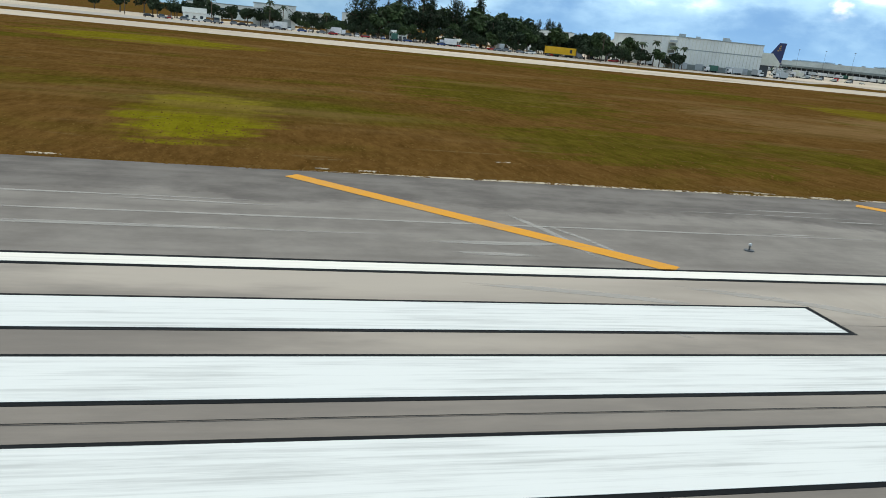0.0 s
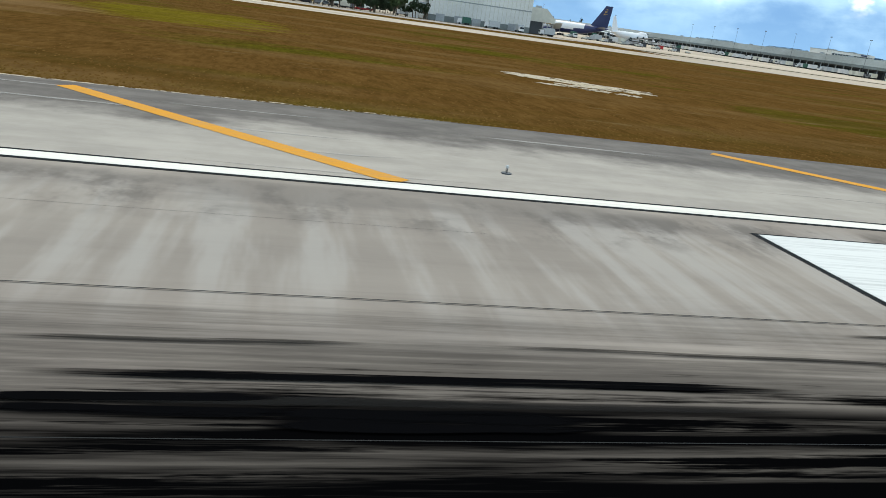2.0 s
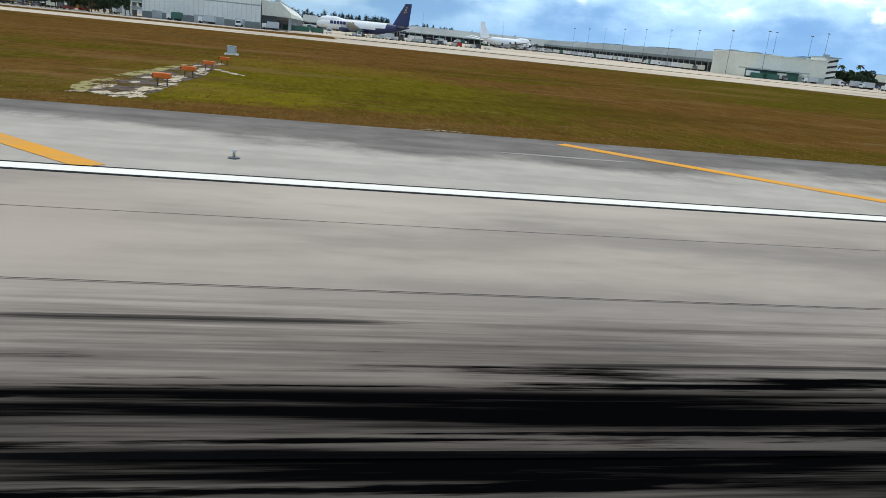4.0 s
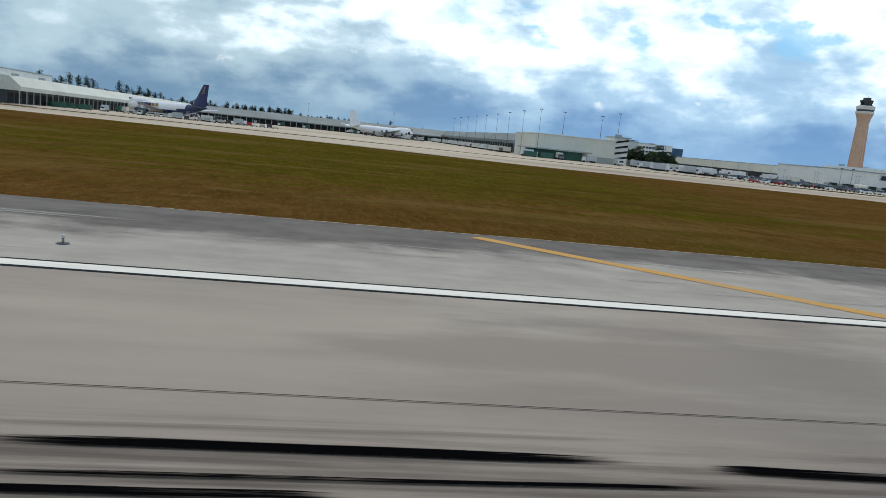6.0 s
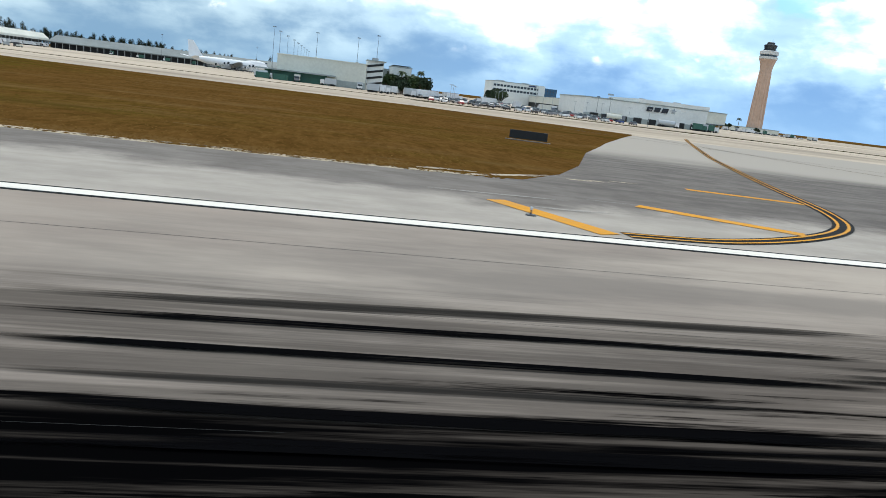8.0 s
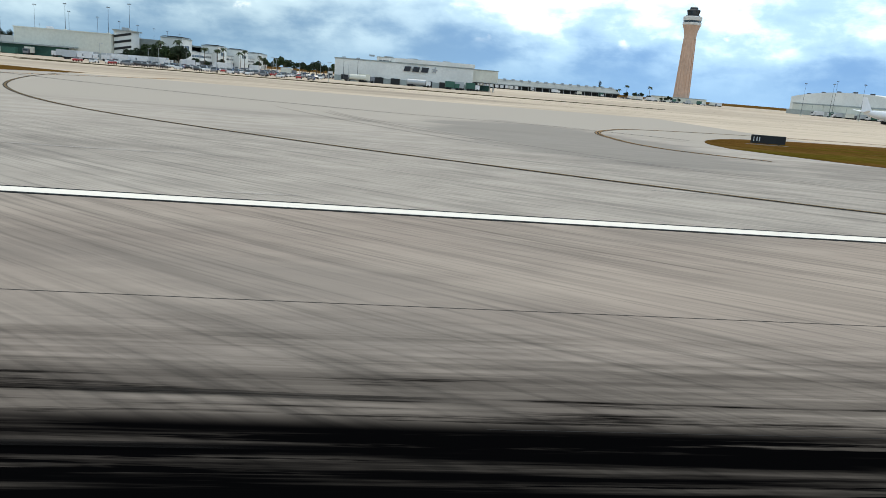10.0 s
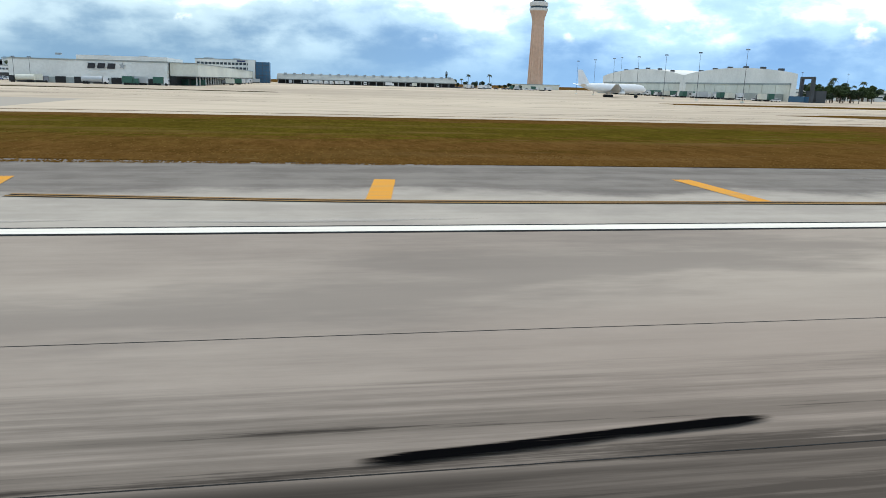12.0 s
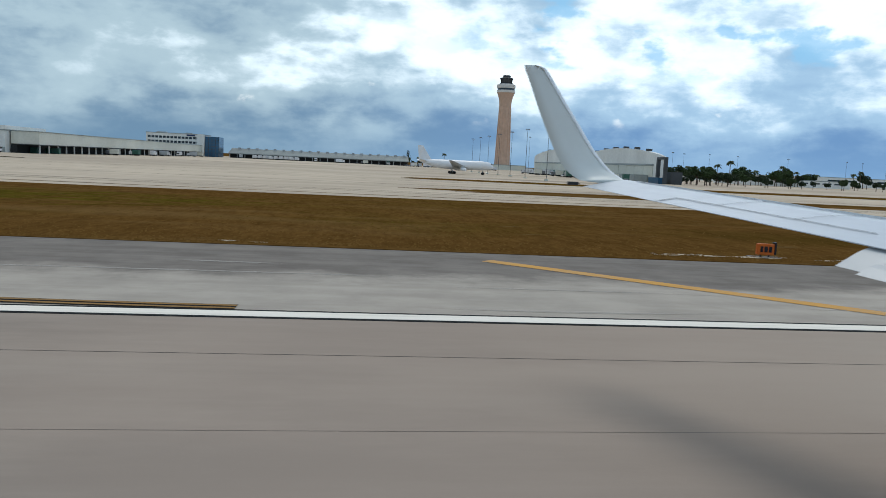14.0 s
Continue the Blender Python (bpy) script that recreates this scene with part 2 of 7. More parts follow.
def runway_material():
    n = Nodes("weathered_asphalt", 0.95, spec=0.0)
    y = n.axis(1)
    big = n.noise(0.05, 5, (0.4, 1, 1), 0.6)
    lane = n.noise(0.6, 4, (0.03, 1, 1), 0.6)
    grain = n.noise(2.2, 7, (0.22, 1, 1), 0.75)
    scrub = n.noise(3.2, 6, (0.07, 1, 1), 0.7, (0, 4, 0))
    mottle = n.noise(0.34, 6, (0.55, 0.6, 1), 0.6, (8, 2, 0))
    tone = n.math("ADD", n.math("ADD", n.math("MULTIPLY", big, 0.34), n.math("MULTIPLY", mottle, 0.22)), n.math("ADD", n.math("MULTIPLY", n.math("ADD", lane, scrub), 0.13), n.math("MULTIPLY", grain, 0.18)))
    base = n.mix(n.ramp(tone, 0.36, 0.64), (0.236, 0.202, 0.175), (0.378, 0.328, 0.279))
    # older, darker surfacing before the touchdown zone
    old = n.mix(n.ramp(tone, 0.38, 0.62), (0.155, 0.137, 0.121), (0.254, 0.223, 0.192))
    base = n.mix(n.ramp(n.axis(0), 165.0, 235.0), old, base)
    # pale dust swept towards the edge, darker blotches along it
    dust = n.math("MULTIPLY", n.ramp(y, 11.5, 17.5), n.ramp(n.noise(0.12, 5, (0.25, 1, 1)), 0.36, 0.60))
    base = n.mix(n.math("MULTIPLY", dust, 0.85), base, (0.461, 0.402, 0.338))
    # pale wash marks swept across the touchdown zone
    x = n.axis(0)
    wash = n.math("MULTIPLY", n.math("MULTIPLY", n.ramp(x, 165.0, 205.0), n.ramp(x, 345.0, 310.0)), n.math("MULTIPLY", n.ramp(y, 11.0, 15.0), n.ramp(y, 22.6, 19.5)))
    brush = n.ramp(n.noise(0.75, 5, (1.0, 0.10, 1), 0.6), 0.42, 0.60)
    base = n.mix(n.math("MULTIPLY", wash, n.math("MULTIPLY", brush, 0.7)), base, (0.359, 0.332, 0.302))
    base = n.mix(n.math("MULTIPLY", wash, n.math("MULTIPLY", n.math("SUBTRACT", 1.0, brush), 0.5)), base, (0.201, 0.177, 0.156))
    # dark smears thrown back against the edge stripe
    smear = n.math("MULTIPLY", n.math("MULTIPLY", n.ramp(x, 168.0, 200.0), n.ramp(x, 345.0, 325.0)), n.math("MULTIPLY", n.ramp(y, 16.5, 19.8), n.ramp(y, 21.9, 20.6)))
    blob = n.ramp(n.noise(0.42, 6, (1.0, 0.55, 1), 0.65, (2, 2, 0)), 0.46, 0.60)
    base = n.mix(n.math("MULTIPLY", smear, n.math("MULTIPLY", blob, 0.75)), base, (0.138, 0.122, 0.108))
    # broad damp-looking stains all along
    stain = n.math("MULTIPLY", n.ramp(n.noise(0.16, 6, (0.32, 1, 1), 0.62, (11, 6, 0)), 0.47, 0.63), n.math("MULTIPLY", n.ramp(y, 9.0, 14.0, 0.2, 0.6), n.ramp(x, 860.0, 930.0, 1.0, 1.15)))
    base = n.mix(stain, base, (0.165, 0.148, 0.133))
    rosy = n.ramp(n.noise(0.07, 3, (0.5, 1, 1), 0.5, (4, 17, 0)), 0.40, 0.62, 0.05, 0.5)
    rosy = n.math("MULTIPLY", n.math("ADD", rosy, n.ramp(x, 860.0, 930.0, 0.0, 0.2)), n.ramp(x, 300.0, 400.0, 0.15, 1.0))
    base = n.mix(rosy, base, (0.345, 0.280, 0.232))
    base = n.mix(turning_scuffs(n), base, (0.078, 0.072, 0.065))
    cover = rubber_cover(n)
    # tyre rubber, set blacker than it is with some shade put into it
    n.color(n.mix(cover, base, (0.0016, 0.0016, 0.0018)))
    n.bump(n.noise(14.0, 4), 0.25, 0.008)
    return n.m


def shoulder_material():
    n = Nodes("shoulder_asphalt", 0.9, spec=0.05)
    y = n.axis(1)
    edge = n.math("ADD", y, n.math("MULTIPLY", n.math("ADD", n.math("SUBTRACT", n.noise(0.075, 4, (0.6, 0.9, 1), 0.55), 0.5), n.math("MULTIPLY", n.math("SUBTRACT", n.noise(0.42, 8, (0.5, 0.5, 1), 0.66), 0.5), 0.75)), 11.0))
    lane = n.noise(0.9, 3, (0.015, 1, 1))
    tone = n.math("ADD", n.math("MULTIPLY", lane, 0.35), n.math("MULTIPLY", n.noise(0.9, 6, (0.4, 0.5, 1), 0.65), 0.65))
    dark = n.mix(n.ramp(tone, 0.35, 0.65), (0.121, 0.106, 0.095), (0.191, 0.171, 0.152))
    pale = n.mix(n.ramp(tone, 0.35, 0.65), (0.331, 0.297, 0.258), (0.422, 0.380, 0.329))
    x = n.axis(0)
    exit_way = n.math("MULTIPLY", n.ramp(x, 672.0, 690.0), n.ramp(x, 800.0, 770.0))
    dark = n.mix(n.math("MULTIPLY", n.ramp(x, 575.0, 625.0, 0.0, 0.15), n.math("SUBTRACT", 1.0, exit_way)), dark, pale)
    turn = n.math("MULTIPLY", n.ramp(x, 738.0, 772.0), n.ramp(x, 868.0, 836.0))
    scuff = n.math("MULTIPLY", n.ramp(n.noise(0.035, 4, (0.6, 1.6, 1), 0.6, (3, 8, 0)), 0.50, 0.66), 0.6)
    dark = n.mix(n.math("MULTIPLY", turn, n.math("SUBTRACT", 1.0, scuff)), dark, pale)
    wide = n.math("ADD", y, n.math("MULTIPLY", n.math("SUBTRACT", n.noise(0.03, 5, (0.6, 1.2, 1), 0.6), 0.5), 40.0))
    # a worn grey oval where wheels swing round the island
    ox, oy = n.math("DIVIDE", n.math("SUBTRACT", x, 815.0), 13.0), n.math("DIVIDE", n.math("SUBTRACT", y, 66.0), 30.0)
    oval = n.math("ADD", n.math("ADD", n.math("MULTIPLY", ox, ox), n.math("MULTIPLY", oy, oy)), n.math("MULTIPLY", n.math("SUBTRACT", n.noise(0.12, 6, (0.5, 1, 1), 0.65, (6, 6, 0)), 0.5), 2.2))
    ground = n.mix(n.ramp(wide, 64.0, 86.0), n.mix(n.math("MAXIMUM", n.ramp(edge, 28.4, 31.6), n.ramp(x, 215.0, 175.0, 0.0, 0.75)), pale, dark), (0.381, 0.343, 0.294))
    ground = n.mix(turning_scuffs(n), ground, (0.090, 0.085, 0.078))
    n.color(n.mix(n.ramp(oval, 1.1, 0.5, 0.0, 0.7), ground, (0.215, 0.197, 0.176)))
    n.bump(n.noise(10.0, 4), 0.25, 0.01)
    return n.m


def apron_material():
    n = Nodes("apron_concrete", 0.9, spec=0.08)
    tone = n.math("ADD", n.math("MULTIPLY", n.noise(0.012, 4, (0.5, 1, 1)), 0.55), n.math("MULTIPLY", n.noise(0.2, 6, (0.25, 1, 1), 0.65), 0.45))
    base = n.mix(n.ramp(tone, 0.36, 0.64), (0.398, 0.328, 0.253), (0.575, 0.482, 0.370))
    stain = n.math("MULTIPLY", n.ramp(n.noise(0.02, 5, (0.3, 1.3, 1), shift=(40, 9, 0)), 0.55, 0.70), 0.6)
    n.color(n.mix(stain, base, (0.202, 0.169, 0.134)))
    n.bump(n.noise(4.0, 4), 0.2, 0.01)
    return n.m


def grass_material():
    n = Nodes("dry_grass", 1.0, spec=0.0)
    big = n.noise(0.018, 4, (0.8, 1.2, 1), 0.55)
    mid = n.noise(0.10, 5, (0.45, 1, 1), 0.6)
    fine = n.math("ADD", n.math("MULTIPLY", n.noise(2.2, 5, (1.0, 0.22, 1), 0.7), 0.55), n.math("MULTIPLY", n.noise(0.55, 6, (0.8, 0.35, 1), 0.7, (3, 3, 0)), 0.45))
    brown = n.mix(n.ramp(fine, 0.28, 0.74), (0.064, 0.032, 0.0082), (0.147, 0.078, 0.0226))
    green = n.mix(n.ramp(fine, 0.28, 0.74), (0.044, 0.0365, 0.0044), (0.100, 0.082, 0.0100))
    lime = n.mix(n.ramp(fine, 0.28, 0.74), (0.105, 0.090, 0.005), (0.185, 0.158, 0.010))
    lush = n.math("ADD", n.math("MULTIPLY", big, 0.65), n.math("MULTIPLY", mid, 0.35))
    X, Y = n.axis(0), n.axis(1)
    ragged = n.math("MULTIPLY", n.math("SUBTRACT", n.noise(0.35, 8, (0.5, 1, 1), 0.7, (9, 1, 0)), 0.5), 3.6)

    def spot(cx, cy, rx, ry):
        """1 inside a ragged oval of wetter ground."""
        u = n.math("DIVIDE", n.math("SUBTRACT", X, cx), rx)
        v = n.math("DIVIDE", n.math("SUBTRACT", Y, cy), ry)
        d = n.math("ADD", n.math("ADD", n.math("MULTIPLY", u, u), n.math("MULTIPLY", v, v)), ragged)
        return n.ramp(d, 1.25, 0.35)

    wet = 0.0
    for o in ((186, 54, 13, 12), (205, 55, 7, 10), (188, 100, 16, 30), (344, 66, 10, 11), (384, 70, 22, 9), (428, 66, 24, 26), (398, 45, 26, 7), (550, 140, 66, 90), (860, 66, 34, 7), (915, 78, 70, 20)):
        wet = n.math("MAXIMUM", wet, spot(*o))
    c = n.mix(n.math("MAXIMUM", n.math("MULTIPLY", n.ramp(lush, 0.50, 0.64), n.ramp(X, 640.0, 590.0, 0.3, 1.0)), n.math("MULTIPLY", wet, 0.85)), brown, green)
    fresh = n.math("MAXIMUM", spot(153.8, 57, 5.5, 15), n.math("MULTIPLY", spot(132, 168, 24, 16), 0.8))
    fresh = n.math("MAXIMUM", fresh, n.math("MULTIPLY", spot(275, 120, 16, 22), 0.6))
    fresh = n.math("MAXIMUM", fresh, n.math("MAXIMUM", n.math("MULTIPLY", spot(418, 49, 7, 8), 0.6), n.math("MULTIPLY", spot(424, 80, 18, 34), 0.3)))
    c = n.mix(fresh, c, lime)
    tan = n.math("MULTIPLY", n.ramp(n.noise(0.06, 6, (0.4, 1.3, 1), 0.62, (31, 5, 0)), 0.50, 0.68), 0.55)
    c = n.mix(tan, c, n.mix(fine, (0.105, 0.058, 0.018), (0.205, 0.125, 0.050)))
    deep = n.math("MULTIPLY", n.ramp(n.noise(0.045, 6, (0.35, 1.2, 1), 0.65, (3, 71, 0)), 0.52, 0.70), 0.62)
    c = n.mix(deep, c, n.mix(fine, (0.030, 0.020, 0.004), (0.085, 0.052, 0.010)))
    parched = n.math("MULTIPLY", n.math("MAXIMUM", spot(232, 95, 16, 22), spot(256, 98, 12, 18)), n.ramp(mid, 0.36, 0.60, 0.15, 0.75))
    c = n.mix(parched, c, n.mix(fine, (0.120, 0.066, 0.024), (0.235, 0.145, 0.066)))
    straw = n.math("MULTIPLY", n.ramp(n.noise(0.35, 6, (0.3, 1.4, 1), 0.7, (5, 5, 0)), 0.60, 0.72), 0.5)
    n.color(n.mix(straw, c, (0.182, 0.133, 0.063)))
    n.bump(n.noise(3.5, 6, (1.0, 0.3, 1), rough=0.8), 0.2, 0.08)
    return n.m


def paint_material(name, col, worn, wear=0.5, trodden=False):
    n = Nodes(name, 0.85, spec=0.08)
    scratch = n.noise(7.0, 5, (0.03, 1, 1), 0.7)
    patchy = n.noise(0.7, 4, (0.3, 1, 1))
    f = n.math("ADD", n.math("MULTIPLY", scratch, 0.6), n.math("MULTIPLY", patchy, 0.4))
    c = n.mix(n.ramp(f, 0.45, 0.70, 0.0, wear), col, worn)
    n.color(n.mix(n.math("MULTIPLY", rubber_cover(n), 0.85), c, (0.004, 0.004, 0.0045)) if trodden else c)
    n.bump(n.noise(20.0, 3), 0.15, 0.004)
    return n.m


def smudge_material(name, col, strength):
    """Rubber rubbed thin: it thins out towards the strip's edges and ends."""
    n = Nodes(name, 0.95, spec=0.0)
    a = n.t.nodes.new("ShaderNodeAttribute")
    a.attribute_name = "fade"
    grain = n.noise(5.0, 5, (0.05, 1, 1), 0.7)
    thread = n.ramp(n.noise(8.0, 5, (0.028, 1, 1), 0.66, (2, 7, 0)), 0.34, 0.62)
    patchy = n.noise(0.9, 6, (0.22, 1, 1), 0.65)
    lay = n.math("MULTIPLY", a.outputs["Fac"], n.math("ADD", n.math("MULTIPLY", thread, 0.66), n.math("ADD", n.math("MULTIPLY", grain, 0.35), n.math("MULTIPLY", patchy, 0.7))))
    n.color(n.mix(grain, col, tuple(v * 1.6 for v in col)))
    n.put(n.b.inputs["Alpha"], n.ramp(lay, 0.20, 0.82, 0.0, strength))
    return n.m


def tuft_material():
    """Blades lit as the sward they stand in, each a little browner or greener."""
    n = Nodes("dry_tuft", 1.0, spec=0.0)
    island = n.t.nodes.new("ShaderNodeNewGeometry").outputs["Random Per Island"]
    olive = n.ramp(n.math("ADD", n.math("MULTIPLY", n.noise(0.018, 4, (0.8, 1.2, 1), 0.55), 0.65), n.math("MULTIPLY", n.noise(0.10, 5, (0.45, 1, 1), 0.6), 0.35)), 0.50, 0.64)
    c = n.mix(olive, (0.104, 0.0545, 0.0148), (0.072, 0.0585, 0.0075))
    c = n.mix(n.ramp(island, 0.55, 1.0, 0.0, 0.45), c, (0.19, 0.115, 0.036))
    n.color(n.mix(n.ramp(island, 0.35, 0.0, 0.0, 0.4), c, (0.05, 0.029, 0.006)))
    up = n.t.nodes.new("ShaderNodeCombineXYZ")
    up.inputs[2].default_value = 1.0
    n.link(up.outputs[0], n.b.inputs["Normal"])
    return n.m


def sand_material(name, dim, bright, thin=0.40):
    """Bare ground, broken up by the grass that grows through it."""
    n = Nodes(name, 0.95, spec=0.0)
    clump = n.noise(1.3, 7, (0.7, 0.4, 1), 0.68)
    n.color(n.mix(n.noise(4.0, 5, (0.7, 0.4, 1), 0.7), dim, bright))
    n.put(n.b.inputs["Alpha"], n.ramp(clump, thin, thin + 0.10))
    return n.m


MAT = {
    "runway": runway_material(),
    "shoulder": shoulder_material(),
    "apron": apron_material(),
    "grass": grass_material(),
    "faded_line": paint_material("faded_yellow_paint", (0.15, 0.10, 0.045), (0.09, 0.08, 0.065), 0.9),
    "white_paint": paint_material("white_marking_paint", (0.71, 0.71, 0.68), (0.40, 0.40, 0.38), 0.7, True),
    "stripe_white": paint_material("edge_stripe_paint", (0.82, 0.775, 0.69), (0.56, 0.525, 0.465), 0.5),
    "worn_white": paint_material("worn_white_marking_paint", (0.50, 0.495, 0.47), (0.24, 0.235, 0.225), 0.95, True),
    "orange_paint": paint_material("yellow_marking_paint", (0.66, 0.300, 0.035), (0.44, 0.27, 0.12), 0.9),
    "pale_orange": paint_material("faded_yellow_shoulder_paint", (0.57, 0.31, 0.085), (0.42, 0.30, 0.20), 0.95),
    "edge_faded": paint_material("faded_orange_edge_paint", (0.27, 0.155, 0.055), (0.17, 0.125, 0.08), 0.9),
    "lead_paint": paint_material("worn_yellow_marking_paint", (0.40, 0.170, 0.012), (0.20, 0.105, 0.03), 1.0),
    "black_paint": paint_material("black_marking_paint", (0.010, 0.011, 0.012), (0.05, 0.05, 0.05), 0.4),
    "joint": plain("tar_joint", (0.009, 0.009, 0.0085), 0.8, vary=0.5, scale=0.6),
    "rubber": paint_material("tyre_rubber", (0.014, 0.014, 0.015), (0.06, 0.058, 0.055), 0.7),
    "smudge_black": smudge_material("thick_tyre_rubber", (0.0022, 0.0022, 0.0025), 1.0),
    "smudge_grey": smudge_material("thin_tyre_rubber", (0.012, 0.0115, 0.011), 0.7),
    "smudge_faint": smudge_material("faint_tyre_film", (0.04, 0.038, 0.036), 0.21),
    "smudge_blot": smudge_material("old_rubber_blot", (0.06, 0.056, 0.051), 0.2),
    "pale_scrape": smudge_material("pale_scraped_dust", (0.36, 0.34, 0.31), 0.55),
    "tuft": tuft_material(),
    "sand": sand_material("bare_sand", (0.36, 0.295, 0.205), (0.60, 0.515, 0.39)),
    "gravel": sand_material("dark_gravel", (0.075, 0.060, 0.052), (0.155, 0.125, 0.105), 0.42),
    "straw": sand_material("dead_straw", (0.20, 0.17, 0.075), (0.36, 0.31, 0.15), 0.44),
    "verge": plain("dark_verge_grass", (0.060, 0.050, 0.024), 1.0, vary=0.45, scale=0.8, spec=0.0),
    "patch": plain("repair_concrete", (0.205, 0.185, 0.168), 0.9, vary=0.35, scale=3),
    "white_wall": plain("white_stucco", (0.74, 0.75, 0.72), 0.7, vary=0.08, scale=0.5),
    "cream_wall": plain("cream_panel", (0.66, 0.66, 0.58), 0.65, vary=0.08, scale=0.4),
    "grey_roof": plain("grey_sheet_roof", (0.34, 0.38, 0.37), 0.55, vary=0.12, scale=0.4),
    "shed_roof": plain("weathered_shed_roof", (0.20, 0.228, 0.222), 0.6, vary=0.18, scale=0.3),
    # near-black stands in for shade inside openings; also the black of signs
    "shade_and_black": plain("shade_and_flat_black", (0.025, 0.027, 0.028), 0.7),
    "window": plain("dark_glass", (0.03, 0.045, 0.055), 0.12, spec=0.6),
    "blue_glass": plain("blue_curtain_glass", (0.035, 0.11, 0.20), 0.15, spec=0.6),
    "green_sheet": plain("green_sheet", (0.045, 0.13, 0.10), 0.5),
    "steel": plain("galvanised_steel", (0.42, 0.44, 0.45), 0.4, 0.6),
    "dark_steel": plain("dark_steel", (0.07, 0.075, 0.08), 0.5, 0.3),
    "tower_shell": plain("tan_tower_concrete", (0.62, 0.42, 0.31), 0.75, vary=0.10, scale=0.15),
    "tower_top": plain("pale_tower_concrete", (0.66, 0.64, 0.60), 0.7, vary=0.08, scale=0.2),
    "plane_white": plain("aircraft_white", (0.80, 0.81, 0.82), 0.3, vary=0.04, scale=0.4, spec=0.5),
    "plane_blue": plain("aircraft_dark_blue", (0.020, 0.030, 0.105), 0.3, vary=0.06, spec=0.5),
    "gold": plain("gold_tail_paint", (0.38, 0.24, 0.09), 0.4),
    "plane_grey": plain("aircraft_grey", (0.45, 0.48, 0.50), 0.35, vary=0.05, scale=0.8, spec=0.5),
    "wing_metal": plain("wing_light_grey", (0.60, 0.64, 0.69), 0.32, 0.25, vary=0.05, scale=1.5, spec=0.5),
    "wing_edge": plain("polished_slat", (0.86, 0.88, 0.90), 0.38, 0.35, vary=0.03),
    "winglet_white": plain("winglet_paint", (0.70, 0.74, 0.72), 0.35, vary=0.03, spec=0.5),
    "tyre": plain("tyre_black", (0.02, 0.02, 0.02), 0.85),
    "truck_yellow": plain("trailer_yellow", (0.72, 0.42, 0.02), 0.45),
    "red": plain("red_paint", (0.45, 0.03, 0.03), 0.5),
    "sign_orange": plain("sign_orange", (0.66, 0.15, 0.02), 0.5),
    "bark": plain("bark", (0.13, 0.10, 0.075), 0.9, vary=0.3, scale=4),
    "leaf_dark": plain("dark_foliage", (0.030, 0.050, 0.022), 0.8, vary=0.4, scale=0.6),
    "leaf_green": plain("green_foliage", (0.048, 0.078, 0.026), 0.8, vary=0.4, scale=0.6),
    "leaf_palm": plain("palm_frond", (0.05, 0.075, 0.028), 0.7, vary=0.35, scale=1.0),
    "car_white": plain("car_white", (0.75, 0.76, 0.77), 0.25, spec=0.5),
    "car_grey": plain("car_grey", (0.22, 0.23, 0.25), 0.25, 0.4),
    "car_black": plain("car_black", (0.02, 0.02, 0.025), 0.2, spec=0.5),
    "car_red": plain("car_red", (0.35, 0.02, 0.02), 0.25, spec=0.5),
    "car_blue": plain("car_blue", (0.03, 0.07, 0.22), 0.25, spec=0.5),
    "lamp_glass": plain("lamp_glass", (0.55, 0.58, 0.60), 0.15, spec=0.6),
}

# ---- building helpers ----


def mesh_of(name, bm, mats, smooth=False):
    me = bpy.data.meshes.new(name)
    bmesh.ops.recalc_face_normals(bm, faces=bm.faces)
    bm.transform(Matrix.Scale(S, 4))
    bm.to_mesh(me)
    bm.free()
    for m in mats if isinstance(mats, (list, tuple)) else [mats]:
        me.materials.append(m)
    if smooth:
        me.polygons.foreach_set("use_smooth", [True] * len(me.polygons))
    return me


def part(name, bm, material, parent=None, label="", smooth=False):
    ob = new(name, mesh_of(name, bm, material, smooth))
    if parent:
        ob.parent = parent
    if label:
        ob["label"] = label
    return ob


def lie(y):
    """The infield falls gently away from the runway shoulder and rises again to the far taxiway."""
    if y <= 36.5 or y >= 215.0:
        return 0.0
    return -0.8 * min(1.0, (y - 36.5) / 60.0, (215.0 - y) / 50.0)


def settle(bm):
    """Bend a flat piece to the lie of the ground."""
    ys = [v.co.y for v in bm.verts]
    if not ys or max(ys) <= 36.5 or min(ys) >= 215.0:
        return bm
    bmesh.ops.triangulate(bm, faces=[f for f in bm.faces if len(f.verts) > 4])
    for y in (36.5, 96.5, 165.0, 215.0):
        if min(ys) < y < max(ys):
            bmesh.ops.bisect_plane(bm, geom=bm.verts[:] + bm.edges[:] + bm.faces[:], dist=1e-5, plane_co=(0, y, 0), plane_no=(0, 1, 0))
    for v in bm.verts:
        v.co.z += lie(v.co.y)
    return bm


def setting(name, bm, material, label, category, kind="structure"):
    settle(bm)
    return tagged(part(name, bm, material), label, category, kind=kind)


def at(x, y, z=0.0, turn=0.0):
    return pose(x * S, y * S, (z + lie(y)) * S, 0, 0, turn)


def thing(name, x, y, z=0.0, turn=0.0, label="", category="", group=""):
    ob = new(name)
    ob.matrix_basis = at(x, y, z, turn)
    return tagged(ob, label, category, group)


def box(bm, x0, x1, y0, y1, z0, z1, bevel=0.0):
    m = Matrix.Translation(((x0 + x1) / 2, (y0 + y1) / 2, (z0 + z1) / 2)) @ Matrix.Diagonal((x1 - x0, y1 - y0, z1 - z0, 1))
    made = bmesh.ops.create_cube(bm, size=1, matrix=m)["verts"]
    if bevel:
        edges = {e for v in made for e in v.link_edges}
        bmesh.ops.bevel(bm, geom=list(edges), offset=bevel, segments=2, affect="EDGES")
    return bm


